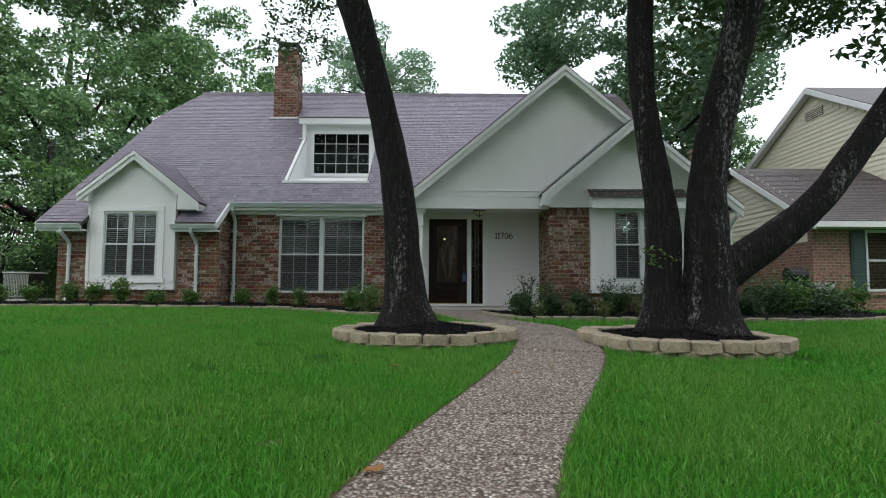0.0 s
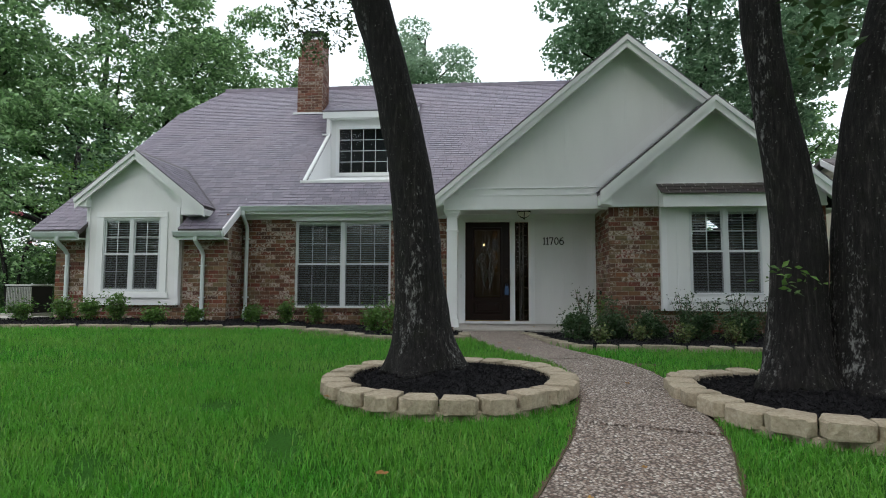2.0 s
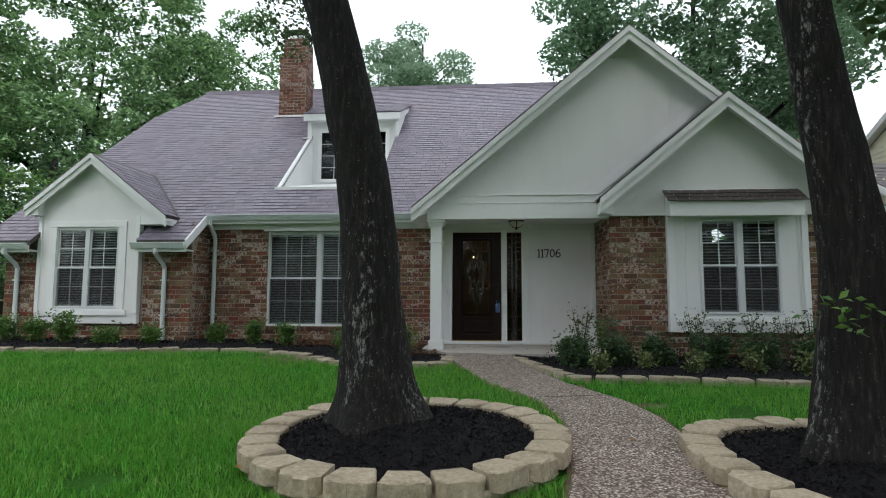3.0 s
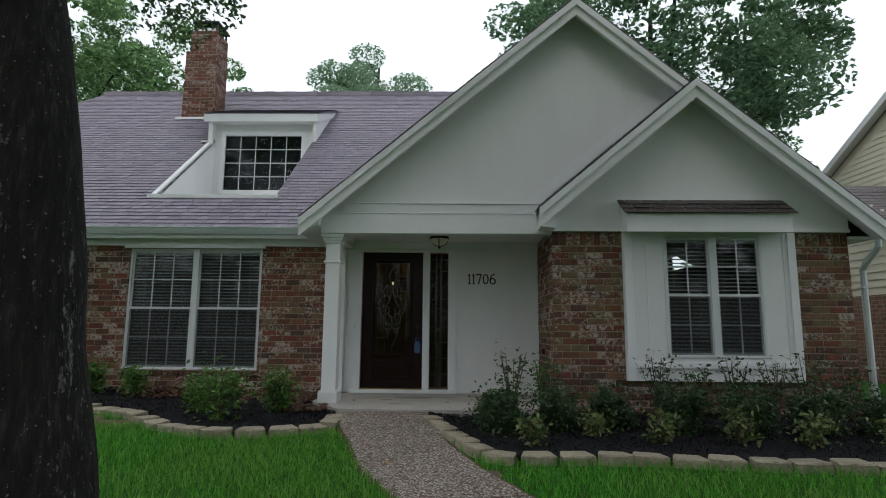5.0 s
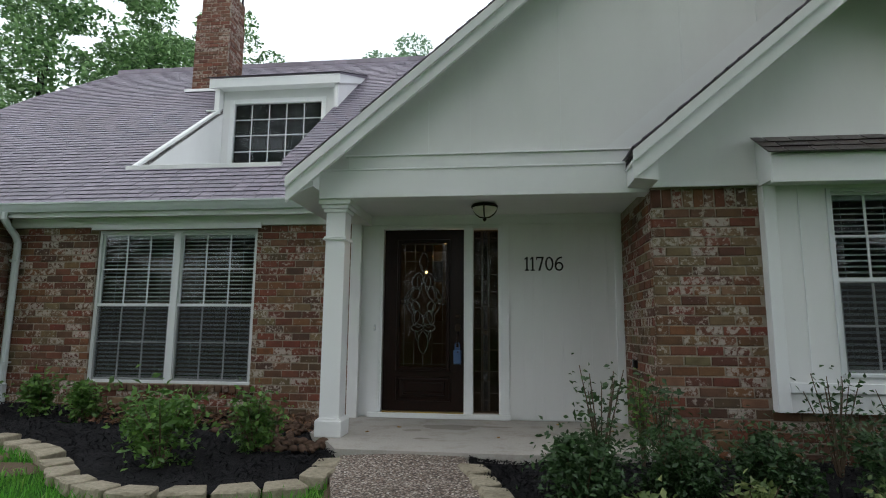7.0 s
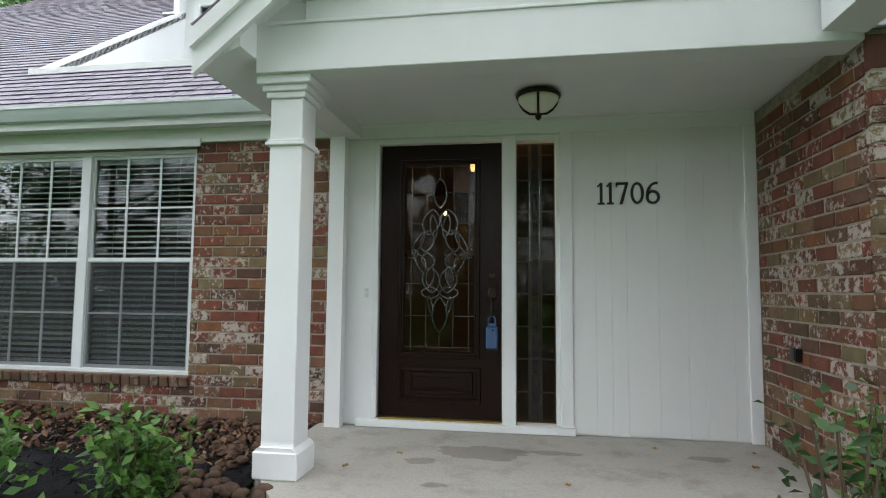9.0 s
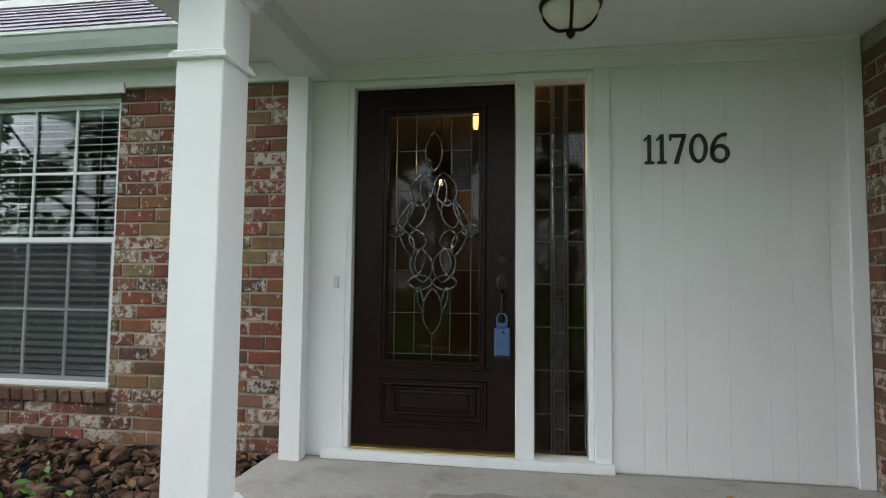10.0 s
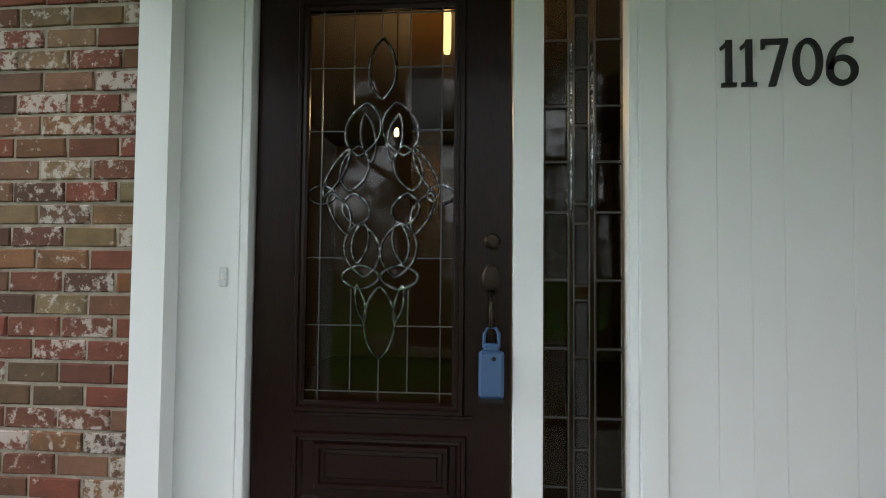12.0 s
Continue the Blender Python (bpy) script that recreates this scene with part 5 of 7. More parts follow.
downspout(-5.8, WING_EAVE - 0.04, 1.78, WING_Y - 0.05, 0.02)
downspout(6.5, 12.3, 2.14, 12.62, 0.0)

# roof vent pipe
VENT_METAL = material("weathered_vent_metal", (0.12, 0.12, 0.125), 0.6, 0.5)[0]
vent = thing("roof_vent", "dark grey metal vent pipe with a cap behind the roof ridge", "vent", (-0.66, 20.3, 7.0))
part("pipe", tube(bmesh.new(), [(-0.66, 20.3, 7.0), (-0.66, 20.3, 7.56)], 0.085, 14), VENT_METAL, vent)
part("cap", lathe(bmesh.new(), [(0.13, 0.0), (0.15, 0.05), (0.13, 0.12), (0.05, 0.16)], 16, (-0.66, 20.3, 7.53)), VENT_METAL, vent)

# hall lamps seen through the door glass
def glow(name, colour, power):
    m, n, l, b = material(name, colour, 0.4)
    b.inputs["Emission Color"].default_value = (*colour, 1)
    b.inputs["Emission Strength"].default_value = power
    return m


BULB = glow("lit_bulb", (1.0, 0.68, 0.3), 25)
SHADE_GLOW = glow("lit_shade", (1.0, 0.6, 0.24), 4)
lantern = thing("hall_lantern", "lit amber lantern hanging in the hall", "pendant lamp", (0.3, 14.5, 2.6))
part("chain", tube(bmesh.new(), [(0.3, 14.5, 2.6), (0.3, 14.5, 2.33)], 0.006, 6), BRONZE, lantern)
part("shade", lathe(bmesh.new(), [(0.014, 0.0), (0.02, 0.03), (0.02, 0.19), (0.013, 0.23)], 14, (0.3, 14.5, 2.08)), SHADE_GLOW, lantern, smooth=True)
part("cap", lathe(bmesh.new(), [(0.04, 0.0), (0.03, 0.02), (0.008, 0.035)], 12, (0.3, 14.5, 2.31)), BRONZE, lantern)
pend = thing("hall_pendant", "small lit pendant bulb in the hall", "pendant lamp", (0.04, 14.6, 2.6))
part("cord", tube(bmesh.new(), [(0.04, 14.6, 2.6), (0.04, 14.6, 1.75)], 0.003, 6), BRONZE, pend)
part("bulb", lathe(bmesh.new(), [(0.006, 0.0), (0.012, -0.015), (0.013, -0.03), (0.006, -0.042)], 12, (0.04, 14.6, 1.745)), BULB, pend, smooth=True)
# added fill light without a fixture, brightens the hall behind the lantern
hl = bpy.data.lights.new("hall_fill", "POINT")
hl.energy, hl.color, hl.shadow_soft_size = 14, (1.0, 0.7, 0.38), 0.05
hl_ob = new("hall_fill", hl)
hl_ob.location = (0.3, 15.2, 2.0)


# ---- leaves, made in bulk ----
def leaf_mesh(name, centres, size, mat, seed, aspect=0.5, up=0.4, vary=0.35):
    """Folded leaves of four points each round the given centres."""
    rs = np.random.RandomState(seed)
    c = np.asarray(centres, dtype=float)
    n = len(c)
    d = rs.normal(size=(n, 3))
    d[:, 2] *= 0.6
    d /= np.linalg.norm(d, axis=1)[:, None]
    nr = rs.normal(size=(n, 3))
    nr[:, 2] = np.abs(nr[:, 2]) + up
    s = np.cross(d, nr)
    s /= np.linalg.norm(s, axis=1)[:, None] + 1e-9
    nr = np.cross(s, d)
    L = size * (1 + vary * rs.uniform(-1, 1, n))[:, None]
    W = L * aspect
    fold = nr * W * 0.25
    v = np.empty((n, 4, 3))
    v[:, 0] = c - d * L * 0.5
    v[:, 1] = c + s * W * 0.5 + fold + d * L * 0.05
    v[:, 2] = c + d * L * 0.5
    v[:, 3] = c - s * W * 0.5 + fold + d * L * 0.05
    me = bpy.data.meshes.new(name)
    me.vertices.add(n * 4)
    me.vertices.foreach_set("co", v.reshape(-1))
    tri = np.array([0, 1, 2, 0, 2, 3])
    idx = (np.arange(n)[:, None] * 4 + tri[None, :]).reshape(-1)
    me.loops.add(n * 6)
    me.loops.foreach_set("vertex_index", idx.astype(np.int32))
    me.polygons.add(n * 2)
    me.polygons.foreach_set("loop_start", np.arange(0, n * 6, 3, dtype=np.int32))
    me.update(calc_edges=True)
    me.materials.append(mat)
    return me


def cloud(rs, centre, radii, n, hollow=0.0):
    """Points inside an ellipsoid, thicker towards its skin when hollow."""
    p = rs.normal(size=(n, 3))
    p /= np.linalg.norm(p, axis=1)[:, None]
    r = (hollow + (1 - hollow) * rs.uniform(0, 1, n)) ** (1 / 2.2)
    return np.asarray(centre) + p * r[:, None] * np.asarray(radii)


# ---- tree rings and flower beds ----
def block_mesh(name, lo, wi, dp, hi, mat, seed, chamfer=0.0):
    """A rough split-face block with cut front corners, narrower at its back; origin at the base's middle, front towards -y."""
    rnd = random.Random(seed)
    bm = bmesh.new()
    f = -dp / 2
    plan = [(-lo / 2 + chamfer, f), (0.0, f - 0.006), (lo / 2 - chamfer, f), (lo / 2, f + chamfer * 1.1 + 0.004), (lo / 2 * wi, dp / 2), (-lo / 2 * wi, dp / 2), (-lo / 2, f + chamfer * 1.1 + 0.004)]
    prism(bm, plan, "z", 0, hi)
    bmesh.ops.bevel(bm, geom=bm.edges[:], offset=0.009, segments=1, affect="EDGES")
    for v in bm.verts:
        rough = 0.009 if v.co.y < f + 0.06 else 0.004
        v.co += Vector((rnd.uniform(-1, 1), rnd.uniform(-1, 1), rnd.uniform(-0.7, 0.7))) * rough
    return mesh_of(bm, name, mat)


RING_BLOCKS = [block_mesh("block", 0.285, 0.7, 0.25, 0.11, RING_STONE, s, 0.045) for s in range(5)]
EDGE_BLOCKS = [block_mesh("block", 0.295, 0.72, 0.19, 0.105, EDGE_STONE, s + 20, 0.012) for s in range(5)]


def tree_ring(cx, cy, rx, ry, power, label):
    ring = thing("tree_ring", label, "planter wall", (cx, cy, ground_z(cx, cy)))
    rnd = random.Random(int(cx * 100))
    pts = []
    for i in range(720):
        a = 2 * math.pi * i / 720
        c, s = math.cos(a), math.sin(a)
        pts.append((cx + rx * abs(c) ** (2 / power) * (1 if c > 0 else -1), cy + ry * abs(s) ** (2 / power) * (1 if s > 0 else -1)))
    per = sum(math.dist(pts[i], pts[i - 1]) for i in range(720))
    for course, (step, dz, inset) in enumerate(((0.30, 0.0, 0.04), (0.305, 0.1, 0.0))):
        n = int(per / step)
        walked, k, want = 0.0, 0, step * 0.5 * course
        for i in range(720):
            walked += math.dist(pts[i], pts[i - 1])
            if walked >= want and k < n:
                k += 1
                want += per / n
                p, q = pts[i], pts[(i + 6) % 720]
                ang = math.atan2(q[1] - p[1], q[0] - p[0])
                x = p[0] - math.sin(ang) * (0.12 + inset)
                y = p[1] + math.cos(ang) * (0.12 + inset)
                ob = new("block", rnd.choice(RING_BLOCKS))
                ob.parent = ring
                z = ground_z(cx, cy) - 0.075 + dz + rnd.uniform(-0.009, 0.009)
                ob.matrix_basis = Matrix.Translation(Vector((x, y, z)) - ring.location) @ pose(0, 0, 0, rnd.uniform(-2.5, 2.5), rnd.uniform(-2.0, 2.0), math.degrees(ang) + rnd.uniform(-5, 5)) @ Matrix.Diagonal((per / n / step * rnd.uniform(0.955, 0.99), 1, 1, 1))
    # mulch inside, heaped towards the trunk
    vs, fs = [], []
    rings_n, seg = 16, 72
    for j in range(rings_n + 1):
        f = j / rings_n
        for i in range(seg):
            p = pts[i * 720 // seg]
            x, y = cx + (p[0] - cx) * f * 0.87, cy + (p[1] - cy) * f * 0.87
            z = ground_z(cx, cy) + 0.075 + 0.15 * (1 - f) ** 1.4 + 0.018 * noise.noise(Vector((x * 6, y * 6, 0)))
            vs.append((x, y, z))
    for j in range(rings_n):
        for i in range(seg):
            fs.append((j * seg + i, j * seg + (i + 1) % seg, (j + 1) * seg + (i + 1) % seg, (j + 1) * seg + i))
    tagged(new("mulch", raw_mesh("mulch", vs, fs, MULCH, True)), "black shredded mulch round the oak trunk", "mulch", kind="stuff")
    rs = np.random.RandomState(int(abs(cx) * 50) + 3)
    a, f = rs.uniform(0, 2 * math.pi, 5000), np.sqrt(rs.uniform(0, 1, 5000)) * 0.86
    c = np.stack([cx + rx * f * np.cos(a), cy + ry * f * np.sin(a), ground_z(cx, cy) + 0.087 + 0.15 * (1 - f) ** 1.4], axis=1)
    tagged(new("mulch_chips", leaf_mesh("mulch_chips", c, 0.05, MULCH, 5, 0.25, 1.5)), "loose dark mulch chips round the oak", "mulch", kind="stuff")


tree_ring(-0.21, 7.07, 1.13, 1.22, 2.1, "low ring of tan retaining blocks round the leaning oak")
tree_ring(2.72, 6.55, 1.08, 1.2, 2.5, "low ring of tan retaining blocks round the multi-trunk oak")

EDGE_LEFT = [(-9.6, 10.9), (-7.63, 11.07), (-5.88, 11.38), (-4.9, 11.72), (-4.0, 12.02), (-3.45, 12.05), (-2.68, 11.72), (-1.96, 11.13), (-1.43, 10.86), (-0.95, 10.9), (-0.5, 11.1), (-0.28, 11.35), (-0.33, 12.02)]
EDGE_RIGHT = [(0.75, 12.02), (0.93, 11.42), (1.15, 10.7), (1.36, 10.17), (1.6, 10.0), (2.34, 10.02), (3.13, 9.95), (3.82, 9.86), (5.0, 9.8), (6.5, 9.8), (8.0, 10.3), (9.3, 10.9)]


def smooth_line(pts, step):
    """Evenly spaced points and headings along a rounded line."""
    p = [Vector(q) for q in pts]
    fine = []
    for i in range(len(p) - 1):
        a, b, c, d = p[max(i - 1, 0)], p[i], p[i + 1], p[min(i + 2, len(p) - 1)]
        for j in range(20):
            t = j / 20
            fine.append(0.5 * ((2 * b) + (c - a) * t + (2 * a - 5 * b + 4 * c - d) * t * t + (3 * b - a - 3 * c + d) * t ** 3))
    fine.append(p[-1])
    out, acc = [], 0.0
    for a, b in zip(fine, fine[1:]):
        acc += (b - a).length
        if acc >= step:
            acc -= step
            out.append((b, math.atan2((b - a).y, (b - a).x)))
    return out


def edging(pts, label):
    e = thing("garden_edging", label, "edging", (pts[0][0], pts[0][1], 0))
    rnd = random.Random(7)
    for p, ang in smooth_line(pts, 0.305):
        ob = new("block", rnd.choice(EDGE_BLOCKS))
        ob.parent = e
        ob.matrix_basis = Matrix.Translation(Vector((p.x, p.y, ground_z(p.x, p.y) - 0.025 + rnd.uniform(-0.009, 0.009))) - e.location) @ pose(0, 0, 0, rnd.uniform(-3, 3), rnd.uniform(-2, 2), math.degrees(ang) + rnd.uniform(-4, 4))


edging(EDGE_LEFT, "row of pale edging blocks along the flower bed")
edging(EDGE_RIGHT, "row of pale edging blocks round the shrub bed")


def edge_y(x, pts):
    return float(np.interp(x, [p[0] for p in pts], [p[1] for p in pts]))


def bed(x0, x1, front, back, label):
    vs, fs = [], []
    nx, ny = int((x1 - x0) / 0.08), 22
    for i in range(nx + 1):
        x = x0 + (x1 - x0) * i / nx
        a, b = front(x), back(x)
        for j in range(ny + 1):
            y = a + (b - a) * j / ny
            vs.append((x, y, ground_z(x, y) + 0.035 + 0.03 * noise.noise(Vector((x * 4, y * 4, 1))) + 0.03 * math.sin(math.pi * j / ny)))
    for i in range(nx):
        for j in range(ny):
            k = i * (ny + 1) + j
            fs.append((k, k + ny + 1, k + ny + 2, k + 1))
    tagged(new("mulch", raw_mesh("mulch", vs, fs, MULCH, True)), label, "mulch", kind="stuff")
    rs = np.random.RandomState(11)
    n = int((x1 - x0) * 900)
    xs = rs.uniform(x0, x1, n)
    c = []
    for x, u in zip(xs, rs.uniform(0.04, 0.98, n)):
        y = front(x) + (back(x) - front(x)) * u
        c.append((x, y, ground_z(x, y) + 0.055 + 0.03 * math.sin(math.pi * u)))
    tagged(new("mulch_chips", leaf_mesh("mulch_chips", c, 0.05, MULCH, 6, 0.25, 1.5)), "loose dark mulch chips in the bed", "mulch", kind="stuff")


bed(-9.5, -0.32, lambda x: edge_y(x, EDGE_LEFT) + 0.06, lambda x: WING_Y if x < -5.3 else MAIN_Y if x < -0.8 else 12.3, "dark mulch bed in front of the brick wall")
bed(0.78, 9.2, lambda x: edge_y(x, EDGE_RIGHT) + 0.06, lambda x: 12.08 if x < 1.3 else 12.3 if x < 2.37 else COL_Y + 0.03 if x < 6.2 else 13.6, "dark mulch bed in front of the bay window")

# river stones beside the porch post
rock_mesh = []
for s in range(4):
    bm = bmesh.new()
    bmesh.ops.create_icosphere(bm, subdivisions=2, radius=0.5)
    for v in bm.verts:
        v.co *= 1 + 0.28 * noise.noise(v.co * 1.7 + Vector((s * 5, 0, 0)))
        v.co.z *= 0.62
    rock_mesh.append(mesh_of(bm, "river_stone", RIVER_STONE, True))
rs = np.random.RandomState(21)
stones = thing("river_stones", "heap of brown river stones beside the porch post", "stones", (-1.1, 13.0, -0.05))
for i in range(260):
    u = rs.uniform(0, 1)
    x = -0.82 - 0.95 * u ** 1.5 - 0.1 * rs.uniform()
    y = rs.uniform(12.1 + 0.6 * u, 13.72)
    if i > 170:
        x, y = rs.uniform(-3.9, -0.85), rs.uniform(13.35, 13.72)
    if i < 30:
        x, y = rs.uniform(-0.95, -0.5), rs.uniform(12.05, 12.45)
    ob = new("stone", rock_mesh[i % 4])
    ob.parent = stones
    d = rs.uniform(0.05, 0.11)
    ob.matrix_basis = Matrix.Translation(Vector((x, y, ground_z(x, y) + 0.06 + 0.03 * rs.uniform())) - stones.location) @ pose(0, 0, 0, rs.uniform(-20, 20), rs.uniform(-20, 20), rs.uniform(0, 360)) @ Matrix.Diagonal((d, d * rs.uniform(0.7, 1), d, 1))

LITTER = leaf_mat("leaf_litter", [(0.0, (0.05, 0.025, 0.015)), (0.6, (0.12, 0.055, 0.03)), (1.0, (0.2, 0.11, 0.055))], 0.1)
rs = np.random.RandomState(23)
lx, ly = rs.uniform(-3.6, -0.8, 1500), rs.uniform(12.75, 13.7, 1500)
lc = [(a, b, ground_z(a, b) + 0.075 + 0.03 * c) for a, b, c in zip(lx, ly, rs.uniform(0, 1, 1500)) if b > 12.7 + 0.25 * math.sin(a * 3)]
tagged(new("leaf_litter", leaf_mesh("leaf_litter", lc, 0.06, LITTER, 24, 0.5, 1.5)), "brown leaf litter under the wide window", "leaf litter", kind="stuff")

# damp patch and fallen leaves on the porch
PATCH = stone_mat("damp_patch", (0.26, 0.24, 0.21), (0.33, 0.31, 0.28), 40)
for px, py, rx, ry, sd in ((0.5, 13.24, 0.3, 0.14, 1), (0.15, 13.0, 0.1, 0.06, 2), (0.95, 13.3, 0.16, 0.05, 3), (1.9, 13.35, 0.12, 0.06, 4), (0.3, 12.6, 0.07, 0.04, 5)):
    bm = bmesh.new()
    ring = []
    for i in range(64):
        a = 2 * math.pi * i / 64
        w = 1 + 0.35 * noise.noise(Vector((math.cos(a) * 1.6, math.sin(a) * 1.6, sd * 3.1))) + 0.18 * noise.noise(Vector((math.cos(a) * 5, math.sin(a) * 5, sd * 7.3)))
        ring.append(bm.verts.new((px + rx * w * math.cos(a), py + ry * w * math.sin(a), 0.0025)))
    bm.faces.new(ring)
    single("stain", bm, PATCH, "greyish damp patch on the porch floor", "stain", "structure")


# ---- shrubs ----
STEM = material("shrub_stem", (0.09, 0.06, 0.035), 0.8)[0]


def shrub(x, y, h, r, mat, n, size, seed, label, leggy=0, base=None, group=""):
    """Stems that fork from one root, with leaves along them and a loose outline."""
    z = ground_z(x, y) + 0.03 if base is None else base
    rs = np.random.RandomState(seed)
    s = thing("shrub", label, "shrub", (x, y, z), group)
    pts = []
    k = 7 + leggy * 2
    for i in range(k):
        a = 2 * math.pi * (i + rs.uniform(-0.3, 0.3)) / k
        reach = r * rs.uniform(0.35, 1.0)
        top = h * (rs.uniform(0.75, 1.0) if leggy else rs.uniform(0.6, 0.95))
        tip = Vector((x + reach * math.cos(a), y + reach * math.sin(a), z + top))
        mid = Vector((x + reach * 0.4 * math.cos(a), y + reach * 0.4 * math.sin(a), z + top * 0.5))
        part("stem", tube(bmesh.new(), [(x, y, z - 0.05), mid, tip], [0.008, 0.006, 0.003], 5, False), STEM, s)
        for q in range(10):
            f = 0.35 + 0.65 * q / 9 if leggy else 0.2 + 0.8 * q / 9
            c = (mid * 2 * (1 - f) + tip * (2 * f - 1)) if f > 0.5 else (Vector((x, y, z)) * (1 - 2 * f) + mid * 2 * f)
            pts.append(c)
    pts = np.array(pts)
    per = n // len(pts) + 1
    c = np.repeat(pts, per, axis=0) + rs.normal(size=(len(pts) * per, 3)) * (0.05 if leggy else 0.11 * r / 0.3)
    if not leggy:
        for i in range(9):
            a = rs.uniform(0, 2 * math.pi)
            q = r * rs.uniform(0.2, 0.75)
            lump = (x + q * math.cos(a), y + q * math.sin(a), z + h * rs.uniform(0.3, 0.8))
            c = np.vstack([c, cloud(rs, lump, (r * 0.36, r * 0.36, h * 0.22), n // 9, 0.4)])
    c[:, 2] = np.maximum(c[:, 2], z + 0.03)
    ob = hang(new("foliage", leaf_mesh("foliage", c, size, mat, seed + 1, 0.5)), s)
    return s


BOX = "dense dark green boxwood shrub in the mulch bed"
for i, (x, y, h, r) in enumerate([(1.55, 11.0, 0.46, 0.27), (2.15, 11.1, 0.46, 0.25), (2.75, 11.25, 0.44, 0.25), (3.42, 11.1, 0.5, 0.25), (4.05, 11.0, 0.5, 0.26), (4.75, 11.0, 0.5, 0.26), (5.4, 11.0, 0.46, 0.25), (6.0, 11.0, 0.46, 0.25)]):
    shrub(x, y, h, r, DARK_SHRUB_LEAF, 1500, 0.045, 100 + i, BOX, group="boxwoods in the right bed")
for i, (x, y, h, r) in enumerate([(1.8, 10.42, 0.28, 0.14), (2.45, 10.75, 0.3, 0.17), (3.05, 10.6, 0.3, 0.17), (3.75, 10.55, 0.34, 0.17), (4.4, 10.5, 0.34, 0.18), (5.1, 10.45, 0.3, 0.18)]):
    shrub(x, y, h, r, PALE_LEAF, 130, 0.06, 130 + i, "small variegated yellow-green shrub in the mulch bed", group="variegated shrubs")
for i, (x, y, h, r) in enumerate([(1.72, 11.45, 0.85, 0.2), (2.25, 11.9, 0.7, 0.15), (3.5, 11.95, 0.75, 0.22), (3.95, 11.9, 0.7, 0.2), (4.4, 11.95, 0.75, 0.22), (4.85, 11.9, 0.7, 0.2), (5.25, 11.95, 0.78, 0.22), (5.7, 11.9, 0.7, 0.22)]):
    shrub(x, y, h, r, DARK_SHRUB_LEAF, 95, 0.055, 160 + i, "tall leggy shrub with sparse leaves against the wall", leggy=1, group="leggy shrubs")
shrub(2.14, 12.08, 0.68, 0.09, SHRUB_LEAF, 110, 0.06, 190, "thin young shrub beside the porch brick", leggy=1)
for i, (x, y, h, r) in enumerate([(-1.55, 11.55, 0.55, 0.34), (-1.05, 12.1, 0.5, 0.26), (-1.95, 12.0, 0.42, 0.26), (-3.3, 12.9, 0.42, 0.2), (-3.95, 13.05, 0.45, 0.2), (-4.6, 12.9, 0.35, 0.2), (-5.6, 12.5, 0.32, 0.22), (-6.3, 12.3, 0.28, 0.25), (-7.0, 12.2, 0.55, 0.26), (-7.6, 12.25, 0.4, 0.28), (-8.1, 12.2, 0.45, 0.25), (-8.8, 12.0, 0.4, 0.25), (-9.4, 11.8, 0.42, 0.3)]):
    shrub(x, y, h * 1.08, r * 0.85, SHRUB_LEAF, 430, 0.062, 200 + i, "young bright green shrub in the mulch bed", group="young shrubs along the wall")
for i, (x, y, h, r) in enumerate([(6.7, 11.6, 0.6, 0.45), (7.4, 12.0, 0.75, 0.5), (8.2, 12.3, 0.7, 0.5), (9.0, 12.6, 0.6, 0.45), (7.7, 11.2, 0.35, 0.3)]):
    shrub(x, y, h, r, SHRUB_LEAF if i % 2 else DARK_SHRUB_LEAF, 1100, 0.07, 230 + i, "leafy shrub between the two houses", group="side yard shrubs")


# ---- lawn ----
BARE = [(-2.6, 11.35, 0.3), (-3.1, 11.6, 0.25), (1.3, 9.6, 0.2), (-0.9, 3.0, 0.08), (2.6, 3.4, 0.1), (1.9, 8.6, 0.2)]


